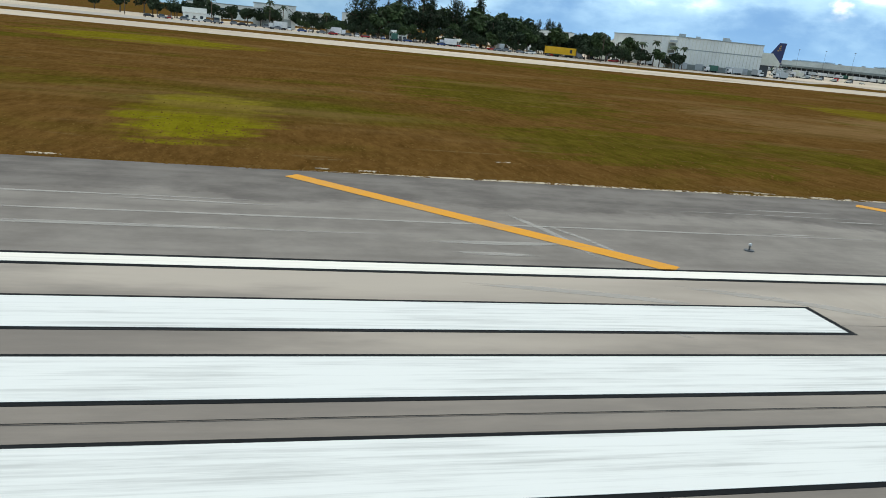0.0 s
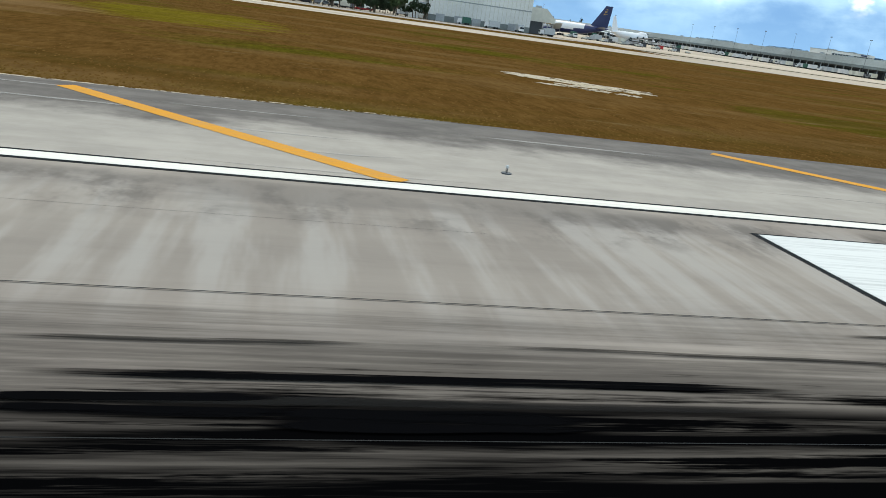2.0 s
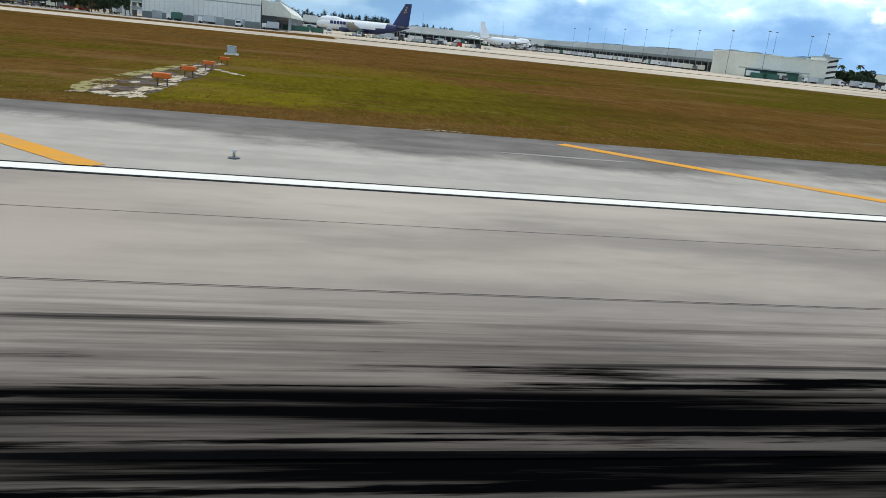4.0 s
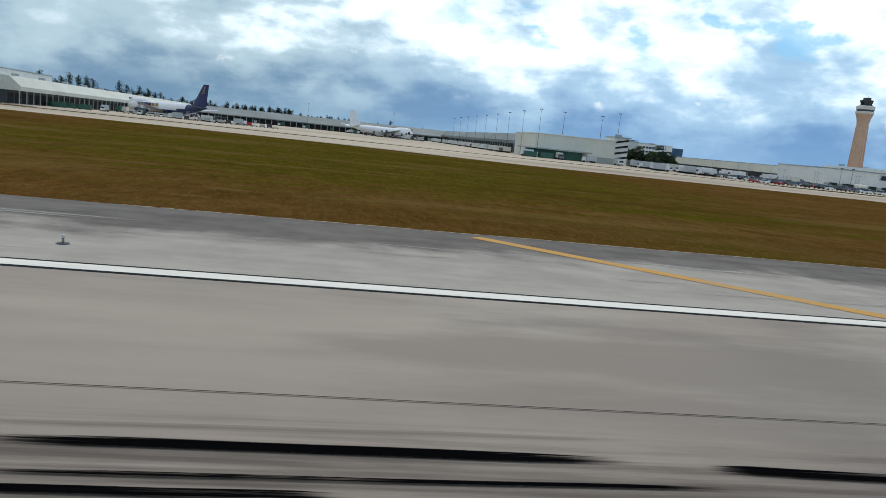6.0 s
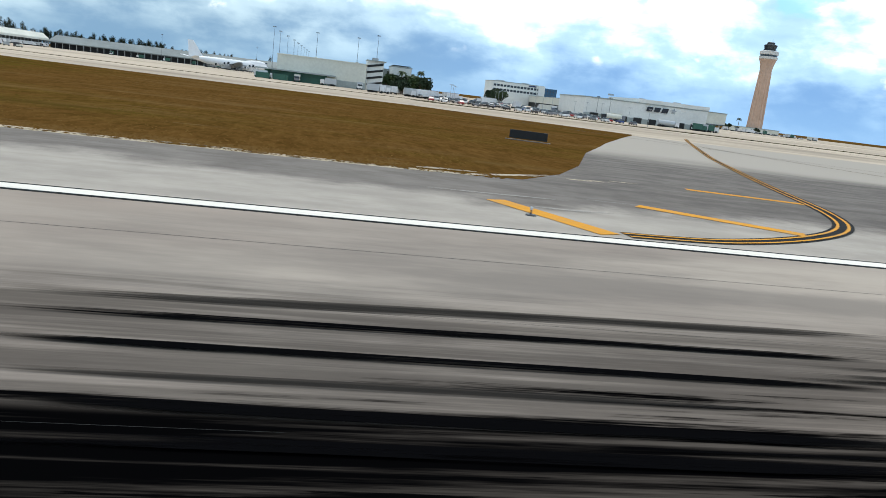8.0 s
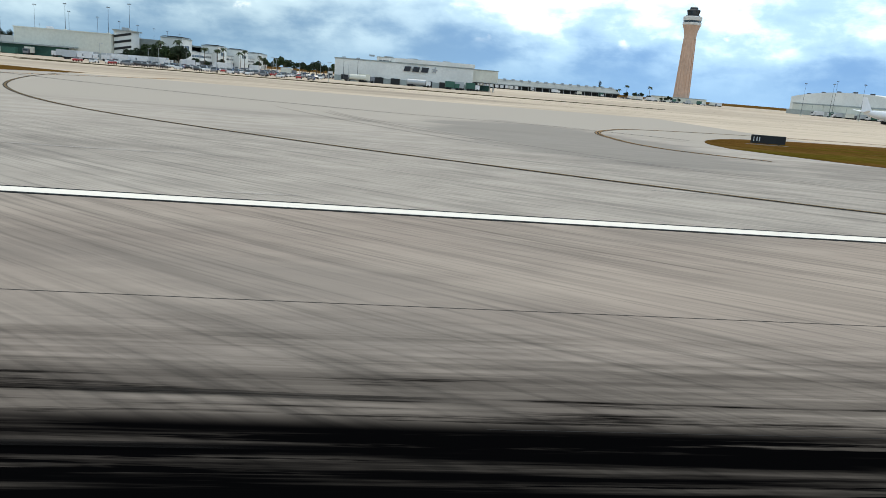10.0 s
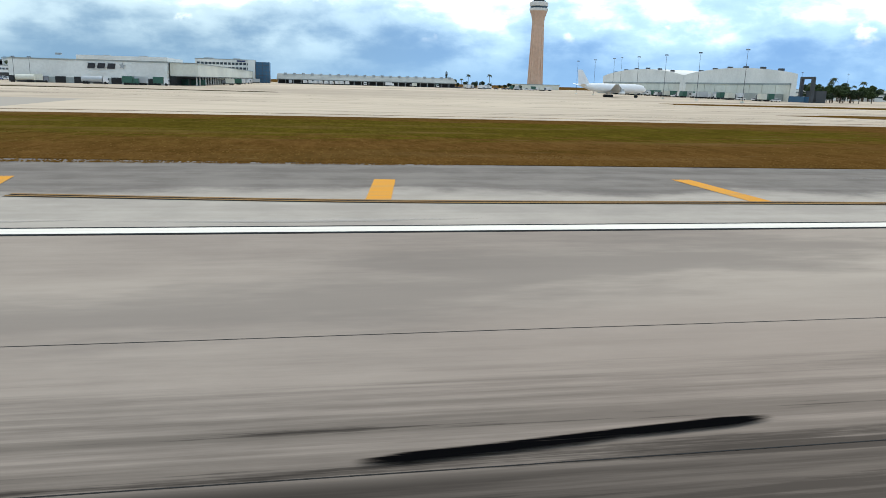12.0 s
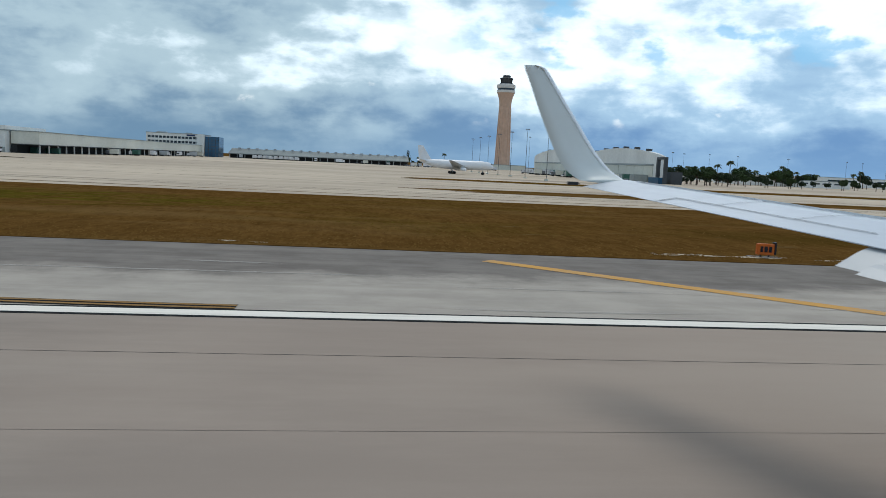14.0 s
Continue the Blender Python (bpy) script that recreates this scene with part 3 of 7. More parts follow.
def B(*a, **k):
    return box(bmesh.new(), *a, **k)


def tube(bm, a, b, r0, r1=None, seg=10, cap=True):
    a, b = Vector(a), Vector(b)
    d = b - a
    m = Matrix.Translation((a + b) / 2) @ d.to_track_quat("Z", "Y").to_matrix().to_4x4()
    bmesh.ops.create_cone(bm, cap_ends=cap, segments=seg, radius1=r0, radius2=r0 if r1 is None else r1, depth=d.length, matrix=m)
    return bm


def T(*a, **k):
    return tube(bmesh.new(), *a, **k)


def loft(bm, rings, cap=True):
    """Skin over rings of equal length."""
    vs = [[bm.verts.new(p) for p in r] for r in rings]
    n = len(vs[0])
    for a, b in zip(vs, vs[1:]):
        for i in range(n):
            bm.faces.new((a[i], a[(i + 1) % n], b[(i + 1) % n], b[i]))
    if cap:
        bm.faces.new(list(reversed(vs[0])))
        bm.faces.new(vs[-1])
    return bm


def sheet(pts, top, thick=0.06):
    """A flat slab with the outline pts."""
    bm = bmesh.new()
    f = bm.faces.new([bm.verts.new((x, y, top)) for x, y in pts])
    low = bmesh.ops.extrude_face_region(bm, geom=[f])["geom"]
    bmesh.ops.translate(bm, vec=(0, 0, -thick), verts=[v for v in low if isinstance(v, bmesh.types.BMVert)])
    bmesh.ops.triangulate(bm, faces=[g for g in bm.faces if len(g.verts) > 4])
    return bm


def smooth_line(pts, n=8):
    out = []
    for i in range(len(pts) - 1):
        p0, p1, p2, p3 = pts[max(i - 1, 0)], pts[i], pts[i + 1], pts[min(i + 2, len(pts) - 1)]
        for k in range(n):
            t = k / n
            out.append(tuple(0.5 * (2 * b + (c - a) * t + (2 * a - 5 * b + 4 * c - d) * t * t + (3 * b - a - 3 * c + d) * t ** 3)
                             for a, b, c, d in zip(p0, p1, p2, p3)))
    return out + [tuple(pts[-1])]


def ribbon(bm, pts, width, z, side=0.0, taper=0.0, thick=0.0):
    """A painted strip along a line on the ground; taper narrows both ends."""
    rows = []
    n = len(pts)
    for i, p in enumerate(pts):
        a, b = Vector(pts[max(i - 1, 0)][:2]), Vector(pts[min(i + 1, n - 1)][:2])
        d = (b - a).normalized()
        nrm = Vector((-d.y, d.x))
        w = width / 2
        if taper:
            s = i / (n - 1)
            w *= max(0.06, min(1.0, s / taper, (1 - s) / taper))
        c = Vector(p[:2]) + nrm * side
        l, r = c + nrm * w, c - nrm * w
        rows.append((bm.verts.new((l.x, l.y, z)), bm.verts.new((r.x, r.y, z))))
    for (a, b), (c, d) in zip(rows, rows[1:]):
        bm.faces.new((a, b, d, c))
    return bm


def soft_ribbon(bm, pts, width, z, side=0.0, taper=0.4, core=0.22):
    """A rubber strip whose "fade" drops to nothing at its edges and ends."""
    fade = bm.verts.layers.float.get("fade") or bm.verts.layers.float.new("fade")
    rows, n = [], len(pts)
    for i, p in enumerate(pts):
        a, b = Vector(pts[max(i - 1, 0)][:2]), Vector(pts[min(i + 1, n - 1)][:2])
        d = (b - a).normalized()
        nrm = Vector((-d.y, d.x))
        s = i / (n - 1)
        full = max(0.0, min(1.0, s / taper, (1 - s) / taper))
        row = []
        for k, f in ((0.5, 0.0), (core, full), (-core, full), (-0.5, 0.0)):
            c = Vector(p[:2]) + nrm * (side + k * width * (0.45 + 0.55 * full))
            v = bm.verts.new((c.x, c.y, z))
            v[fade] = f
            row.append(v)
        rows.append(row)
    for a, b in zip(rows, rows[1:]):
        for k in range(3):
            bm.faces.new((a[k], a[k + 1], b[k + 1], b[k]))
    return bm


def straight(x0, y0, x1, y1, n=1):
    return [(x0 + (x1 - x0) * i / n, y0 + (y1 - y0) * i / n) for i in range(n + 1)]

# ---- ground, runway and pavements ----
FT = 0.3048
EDGE = 36.4

setting("ground", B(-4600, 5400, -4700, 4900, -0.5, -0.03), MAT["grass"], "dry brown and olive mown airfield grass", "grass")
RUNWAY = setting("runway", B(-700, 2800, -22.86, 22.86, -0.4, 0.0), MAT["runway"], "weathered grey asphalt runway streaked with tyre rubber", "runway")
left_edge = [(676, EDGE), (681, 37.2), (684.7, 42.8), (689, 52), (696.5, 72), (711, 105), (726, 136), (738, 160)]
setting("shoulder", sheet([(-700, 22.865), (676, 22.865), (676, EDGE), (-700, EDGE)], -0.004, 0.3), MAT["shoulder"], "dark asphalt runway shoulder dusted with pale sand", "shoulder")
setting("shoulder_far", sheet([(862, 22.865), (2800, 22.865), (2800, 60), (862, 60)], -0.004, 0.3), MAT["shoulder"], "grey asphalt shoulder beside the runway edge stripe", "shoulder")
setting("exit_taxiway", sheet([(676, 22.865), (862, 22.865), (862, 60), (862, 160)] + [(738, 160)] + list(reversed(left_edge[:-1])), -0.006, 0.3),
        MAT["shoulder"], "wide asphalt exit taxiway curving off the runway", "taxiway")
setting("apron", sheet([(430, 216), (500, 214), (548, 208), (600, 192), (690, 186), (741, 167), (738, 160.005), (862.005, 160), (862.005, 60.005), (1800, 60.005), (1800, 900), (300, 900), (300, 470), (430, 320)], -0.008, 0.3),
        MAT["apron"], "sun-bleached concrete apron and parallel taxiway", "apron")
setting("parallel_taxiway", sheet([(-900, 215), (430, 216), (430, 262), (-900, 262)], -0.007, 0.3), MAT["apron"], "pale concrete strip of the parallel taxiway", "taxiway")
setting("yard_ground", sheet([(-900, 346), (345, 346), (345, 440), (-900, 440)], -0.012, 0.3), MAT["apron"], "dusty grey yard ground behind the perimeter road", "yard")
setting("perimeter_road", sheet([(-900, 300), (395, 300), (430, 330), (300, 345), (-900, 345)], -0.010, 0.3), MAT["shoulder"], "grey perimeter road behind the grass verge", "road")


def grass_bed(name, pts, top, label, mat="grass"):
    return setting(name, sheet(smooth_line(pts + [pts[0]], 4)[:-1], top, 0.4), MAT[mat], label, "grass")


grass_bed("grass_island", [(832.3, 68.5), (834.5, 63.5), (838, 57.5), (843.5, 53), (852, 50), (862, 47.3), (873, 44.2), (890, 41.2), (925, 39.0), (980, 38.8), (1300, 38.8), (1300, 105), (1000, 105), (925, 105), (880, 103.5), (862, 100.5), (848, 95.5), (838.5, 85.5), (833.5, 76)], 0.03,
          "dry grass island between runway and taxiway")
grass_bed("grass_verge", [(1004, 147), (1020, 141), (1050, 137), (1400, 137), (1400, 156), (1060, 156), (1020, 152)], 0.03, "narrow dry grass strip between taxiways")
grass_bed("grass_verge", [(700, 231), (760, 230), (850, 232), (890, 234), (896, 236), (890, 239), (850, 241), (760, 241), (700, 241)], 0.10, "narrow dry grass strip before the cargo apron", "verge")
grass_bed("grass_verge", [(1010, 205), (1060, 200), (1500, 200), (1500, 216), (1060, 214)], 0.03, "narrow dry grass strip beyond the taxiway")
grass_bed("grass_verge", [(430, 292), (520, 286), (640, 262), (700, 250), (700, 257), (640, 270), (520, 296), (440, 306)], 0.03, "thin dark grass strip along the apron edge", "verge")

# ---- markings ----
PAINT, LINE = 0.020, 0.010


def marking(name, bm, mat, label, category="marking"):
    return setting(name, bm, MAT[mat], label, category)


def painted_bar(x0, x1, y0, y1, label, border=0.22, paint="white_paint"):
    long = border * 0.65
    marking("marking_border", sheet([(x0 - border, y0 - long), (x1 + border, y0 - long), (x1 + border, y1 + long), (x0 - border, y1 + long)], LINE, 0.008), "black_paint",
            "black painted border round a white runway bar")
    marking("touchdown_bar", sheet([(x0, y0), (x1, y0), (x1, y1), (x0, y1)], PAINT, 0.008), paint, label)


for side in (1, -1):
    a, b = sorted((side * 21.87, side * 22.95))
    marking("edge_stripe_border", sheet([(-700, a), (2800, a), (2800, b), (-700, b)], LINE, 0.008), "black_paint", "thin black border of the runway edge stripe")
    a, b = sorted((side * 22.05, side * 22.74))
    marking("edge_stripe", sheet([(-700, a), (2800, a), (2800, b), (-700, b)], PAINT, 0.008), "stripe_white", "white painted runway edge stripe")
for k, (start, rows) in enumerate(((500, 3), (1500, 2), (2000, 2), (2500, 1), (3000, 1))):
    slip = (-0.45, 0.0, -0.3, 0.0, -0.85)[k]
    for side in (1, -1):
        for r in range(rows):
            y0, y1 = sorted((side * (36 + 11 * r) * FT, side * (42 + 11 * r) * FT))
            if start == 2000:
                y0, y1 = sorted((side * (10.6 + 3.6 * r), side * (12.45 + 3.5 * r)))
            painted_bar(start * FT + slip + (3.4 if start == 3000 else 0.0), (start + 75) * FT + slip, y0, y1, "scuffed white touchdown zone bar painted on the runway", 0.22, "worn_white" if start >= 2000 and r == 0 else "white_paint")
for side in (1, -1):
    y0, y1 = sorted((side * 36 * FT, side * 66 * FT))
    painted_bar(1000 * FT, 1150 * FT, y0, y1, "broad white aiming point block painted on the runway")
for k in range(14):
    painted_bar(60 + k * 61, 96 + k * 61, -0.46, 0.46, "white runway centreline dash")

# diagonal shoulder stripes every hundred feet
for k in range(-8, 17):
    x = 159.7 + 30.48 * k
    marking("shoulder_stripe", ribbon(bmesh.new(), straight(x, 35.2, x + 12.7, 22.95), 0.85, LINE), "orange_paint" if x < 500 else "pale_orange", "yellow diagonal shoulder stripe" if x < 500 else "faded yellow diagonal shoulder stripe")
for x0, y0, x1, y1 in ((677.8, 28.9, 680.4, 23.5), (684.6, 31.3, 690.0, 27.5), (692.0, 41.6, 698.4, 39.9), (850.6, 38.8, 852.6, 43.3), (864.9, 39.5, 864.7, 34.9), (878.5, 31.6, 880.4, 36.7),
                       (893.0, 33.8, 893.6, 29.5), (907.4, 27.6, 908.2, 33.2), (922.0, 33.5, 922.0, 27.0), (948.6, 25.4, 949.4, 32.0), (975.6, 24.2, 976.4, 30.7)):
    marking("shoulder_stripe", ribbon(bmesh.new(), straight(x0, y0, x1, y1), 0.9, LINE), "orange_paint", "short yellow shoulder bar beside the exit taxiway")
for k in range(6):
    x = 1002.4 + 30.48 * k
    marking("shoulder_stripe", ribbon(bmesh.new(), straight(x, 35.3, x + 12.1, 24.8), 0.85, LINE), "pale_orange", "faded yellow diagonal shoulder stripe")


def edge_pair(name, pts, mat="orange_paint", wide=0.92):
    line = smooth_line(pts)
    marking(name + "_border", ribbon(bmesh.new(), line, wide, LINE - 0.002), "black_paint", "black border of a double taxiway edge line")
    for s in (-wide / 4, wide / 4):
        marking(name, ribbon(bmesh.new(), line, 0.14 if wide > 0.9 else 0.19, PAINT, s), mat, "yellow taxiway edge line with black borders")


edge_pair("taxiway_edge_line", [(681, 23.7), (685, 24.3), (690, 27.0), (694.3, 31.0), (697.6, 37), (703, 50), (709, 64), (721.3, 92), (740, 134), (759, 176)])
edge_pair("taxiway_edge_line", [(993, 23.3), (988, 23.45), (971, 24.4), (954.9, 25.2), (925, 26.7), (908, 27.3), (895, 28.8)], "edge_faded", 0.72)
edge_pair("taxiway_edge_line", [(828, 54), (825, 56.5), (822.3, 60), (821.3, 65.4), (821.7, 71.5), (822.6, 78.5), (824.8, 85.5), (828.4, 92.5), (834.7, 100.5), (852, 107.5), (872, 111), (915, 112), (1010, 112.5), (1300, 113)], "edge_faded", 0.72)
lead = smooth_line([(738, 165), (746, 125), (757, 92), (774, 62), (794, 42.5), (811.4, 31.5), (822.5, 26.4), (833, 22.7), (845.1, 18.4), (853.4, 16.3), (862.8, 14.0), (875, 11.4), (885.5, 9.4), (905, 6.4), (930, 3.6), (960, 1.6)])
inner = [q for q in lead if q[1] < 22.9]
outer = [q for q in lead if q[1] >= 22.5]
marking("lead_off_border", ribbon(bmesh.new(), inner, 0.74, LINE + 0.001), "black_paint", "black border of the taxiway lead-off line")
marking("lead_off_border", ribbon(bmesh.new(), outer, 0.46, LINE + 0.0005), "black_paint", "thin black border of the worn lead-off line")
marking("lead_off_line", ribbon(bmesh.new(), inner, 0.30, PAINT + 0.002), "lead_paint", "yellow taxiway lead-off line curving from the runway")
marking("lead_off_line_worn", ribbon(bmesh.new(), outer, 0.24, PAINT + 0.001), "faded_line", "worn brownish lead-off line on the exit taxiway")
marking("repair_patch", sheet([(857.1, 13.2), (860.2, 12.6), (861.4, 16.5), (857.8, 16.2)], 0.007, 0.006), "patch", "dark square repair patch in the pavement", "patch")
marking("repair_patch", sheet([(834.6, 20.4), (838.6, 19.6), (839.5, 21.8), (835.0, 22.0)], 0.007, 0.006), "patch", "grey square repair patch in the pavement", "patch")
bm = bmesh.new()
for quad in (((884.6, 8.4), (888.4, 8.0), (889.2, 11.0), (885.2, 11.7)), ((857.1, 13.2), (860.2, 12.6), (861.4, 16.5), (857.8, 16.2)), ((834.6, 20.4), (838.6, 19.6), (839.5, 21.8), (835.0, 22.0))):
    for a, b in zip(quad, quad[1:] + quad[:1]):
        ribbon(bm, [a, b], 0.055, 0.0085)
setting("patch_joints", bm, MAT["joint"], "dark sealed joints round the repair patches", "joint")
apron_line = smooth_line([(690, 190), (740, 132), (777, 106.7), (788.4, 101.2), (800.7, 96.3), (813, 93.8), (820.5, 92), (824.8, 88), (829.3, 84), (833.4, 80)])
for y0, y1, xa, xb in ((123.0, 123.4, 905, 1300), (129.0, 128.6, 930, 1300), (166.0, 168.0, 880, 1200), (186.0, 190.0, 820, 1100), (206.0, 207.0, 760, 1000), (262.0, 270.0, 800, 1020)):
    n = 24
    line = [(xa + (xb - xa) * i / n, y0 + (y1 - y0) * i / n + 0.25 * noise.noise((i * 0.7, y0, 0))) for i in range(n + 1)]
    marking("apron_joint", ribbon(bmesh.new(), line, 0.34, LINE), "joint", "dark worn joint line across the apron", "joint")
bm = bmesh.new()
for k, (w, pts) in enumerate(((0.55, [(794.7, 96.5), (793.4, 92), (794.4, 85), (796.5, 78), (799.4, 71), (803.1, 62.2), (806.3, 55.9), (810.3, 49.3), (813.3, 45.5), (815.9, 43), (819, 40.5)]), (0.9, [(793.6, 90), (794.2, 83), (798, 71.1), (802.6, 60.5), (806.6, 52.8), (809.9, 48.6)]),
                              (0.9, [(786.5, 94), (788.5, 86), (794.4, 71.6), (800.4, 59), (805.6, 50.3), (810.4, 44.6)]), (0.6, [(792, 88), (795, 77), (799.5, 65.5), (805, 54)]), (0.7, [(810, 46), (818, 39), (828, 33.5)]), (0.5, [(806, 50), (816, 41.6), (826, 36)]))):
    soft_ribbon(bm, smooth_line(pts), w, 0.024 + 0.0004 * k, taper=0.3)
setting("swung_tyre_arcs", bm, MAT["smudge_faint"], "dark arcs left by wheels swinging round the exit", "tyre marks", "stuff")
marking("apron_guide_line", ribbon(bmesh.new(), apron_line, 0.4, LINE), "joint", "dark worn guide line on the taxiway")

# paving joints and cracks along the runway
rng = random.Random(5)
for y in (4.6, 9.1, 13.55, 18.2):
    for side in (1, -1):
        bm, x = bmesh.new(), -100.0
        while x < 1500:
            main = y == 13.55 and x < 470
            n = rng.randint(6, 22) if not main else 60
            pts = [(x + 4 * i, side * y + 0.05 * noise.noise(((x + 4 * i) * 0.06, y, side)) + 0.02 * noise.noise(((x + 4 * i) * 0.4, y, 5))) for i in range(n + 1)]
            ribbon(bm, pts, rng.uniform(0.025, 0.04) if main else rng.uniform(0.008, 0.022), 0.0212 if main else 0.005)
            x += 4 * n + (0.0 if main else rng.uniform(6, 60))
        setting("pavement_joint", bm, MAT["joint"], "thin dark lane joint in the asphalt", "joint")


def tyre_mark(name, x, y, length, drift, width, z, mat, taper, core, label):
    """One straight rubber streak left by a landing wheel, tapered at both ends."""
    n = 14
    pts = [(x + length * i / n, y + drift * i / n + 0.03 * noise.noise((x + i * 0.3, y, 0))) for i in range(n + 1)]
    part(name, soft_ribbon(bmesh.new(), pts, width, z, taper=taper, core=core), MAT[mat], RUNWAY, label)


# start, length, sideways drift and width of the marks that stand out
BLACK_MARKS_A = [(189.7, 11, 9, -0.02, 0.26), (190.5, 10.2, 8.8, -0.08, 0.21), (193.8, 11.62, 9.8, -0.08, 0.2), (200.6, 10.9, 2.4, -0.03, 0.16), (201, 10.13, 1.3, 0, 0.21), (219.3, 12.31, 9.7, -0.06, 0.15), (219.8, 11.27, 7.1, 0.07, 0.36), (220.3, 10.24, 15.1, -0.27, 0.26), (220.4, 9.98, 12.9, -0.33, 0.3), (220.6, 9.69, 9.7, -0.23, 0.08), (220.7, 9.32, 10.3, -0.21, 0.31), (227.9, 10.59, 9.6, -0.16, 0.33), (228.5, 11.27, 2.8, -0.04, 0.25), (230.8, 12.24, 3.2, -0.05, 0.15), (232.7, 11.58, 4, -0.02, 0.29), (256.2, 10.08, 13.2, -0.11, 0.38), (262, 11.78, 5.9, -0.14, 0.12), (267.8, 13.47, 1.7, -0.04, 0.13)]
BLACK_MARKS_B = [(286.8, 10.6, 13.4, 0.01, 0.25), (287, 9.93, 4.2, 0.12, 0.22), (287.1, 9.68, 4.3, -0.04, 0.26), (290.3, 9.47, 5.3, 0.07, 0.59), (320.1, 10.54, 16, 0.12, 0.18), (324.2, 11.37, 12.5, -0.09, 0.22), (325.6, 12.38, 12.3, -0.04, 0.26), (353.4, 9.87, 14.9, 0.54, 0.13), (358, 10.72, 11, -0.23, 0.32), (389.4, 10.01, 5.3, 0.07, 0.27), (389.6, 10.63, 11.8, -0.3, 0.29), (398.1, 11.87, 5.1, 0.12, 0.25), (544, 11.51, 10.6, -0.01, 0.31), (544.5, 10.59, 11.5, 0.14, 0.12), (544.7, 10.18, 5.6, 0.04, 0.21), (554.7, 11.37, 4.9, -0.2, 0.31), (576.3, 10.3, 14.5, 0.62, 0.24), (579.8, 10.4, 5.1, 0.13, 0.29)]
BLACK_MARKS_C = [(581.4, 11.47, 9.9, -0.04, 0.19), (606.8, 12.13, 3.9, -0.01, 0.1), (636.1, 12.73, 4.8, 0.05, 0.14), (637.6, 9.68, 12.4, 0.12, 0.17), (638.7, 12.33, 7, -0.08, 0.14), (640.2, 11.01, 11.3, -0.06, 0.55), (640.8, 12.75, 12.2, -0.27, 0.74), (678.8, 11.63, 16.2, 0.38, 0.14), (682.7, 8.65, 4.4, 0.08, 0.07), (684.5, 10.36, 9.6, 0.18, 0.25), (821.1, 8.79, 11.6, 0.07, 0.26), (821.6, 7.88, 6.8, 0.12, 0.22), (665.4, 12.64, 17.7, 0.2, 0.26), (666, 11.5, 15.7, -0.12, 0.26), (667, 9.66, 12.9, -0.26, 0.31), (667.5, 8.72, 11.7, -0.06, 0.17), (820.8, 9.4, 12, 0.04, 0.23), (847.6, 10.63, 13.7, -0.11, 0.3), (848.2, 9.37, 11.7, -0.26, 0.26)]
GREY_MARKS_A = [(232.2, 11.17, 3.1, -0.03, 0.24), (254.2, 10.47, 6.2, -0.15, 0.4), (255.1, 11.99, 3.8, 0.04, 0.2), (256.9, 13.56, 6.8, -0, 0.24), (257, 11.51, 3.9, -0.04, 0.17), (257.6, 14.9, 5.6, 0.11, 0.29), (261.1, 12.09, 3.1, 0.05, 0.3), (264.4, 11.39, 3.6, -0.08, 0.33), (268.7, 14.79, 5.8, -0.06, 0.29), (286.4, 11.56, 6.3, 0.16, 0.19), (293.6, 11.82, 9.9, -0.13, 0.15), (352.9, 11.23, 16.5, 0.27, 0.22), (386.1, 10.25, 6.2, 0.02, 0.17), (575.2, 12.39, 17.8, 0.75, 0.33), (576, 10.85, 11.3, 0.67, 0.18), (637.2, 10.58, 3.3, 0.14, 0.54), (639, 11.44, 6, 0.12, 0.21)]
GREY_MARKS_B = [(822.9, 10.27, 5, -0.05, 0.12), (851.5, 8.34, 3.7, -0.02, 0.17), (875.4, 9.1, 9, -0.23, 0.26), (877.7, 9.63, 4.9, -0.05, 0.22), (665, 13.41, 19.6, 1.02, 0.49), (666.5, 10.46, 12.4, -0.07, 0.27), (352.6, 11.96, 17.9, 0.55, 0.33), (385.2, 12.45, 17.9, 0.04, 0.35)]
FAINT_MARKS_A = [(319.8, 11.26, 5, 0.19, 0.27), (385.7, 11.25, 8.7, 0.21, 0.23), (543.7, 12.03, 11.3, 0.28, 0.19), (679.7, 9.67, 16.8, 5.3, 0.23), (680.2, 8.58, 14.6, 4.5, 0.27)]
for k, (x, y, length, drift, width) in enumerate(BLACK_MARKS_A + BLACK_MARKS_B + BLACK_MARKS_C):
    tyre_mark("tyre_streak", x, y, length, drift, width, 0.0300 + k * 4e-5, "smudge_black", 0.22, 0.40, "black straight tyre rubber streak")
for k, (x, y, length, drift, width) in enumerate(GREY_MARKS_A + GREY_MARKS_B):
    tyre_mark("thin_tyre_streak", x, y, length, drift, width, 0.0265 + k * 4e-5, "smudge_grey", 0.25, 0.32, "dark grey straight tyre rubber streak")
for k, (x, y, length, drift, width) in enumerate(FAINT_MARKS_A):
    tyre_mark("faint_tyre_streak", x, y, length, drift, width, 0.0250 + k * 4e-5, "smudge_faint", 0.2, 0.25, "faint grey tyre rubber streak")
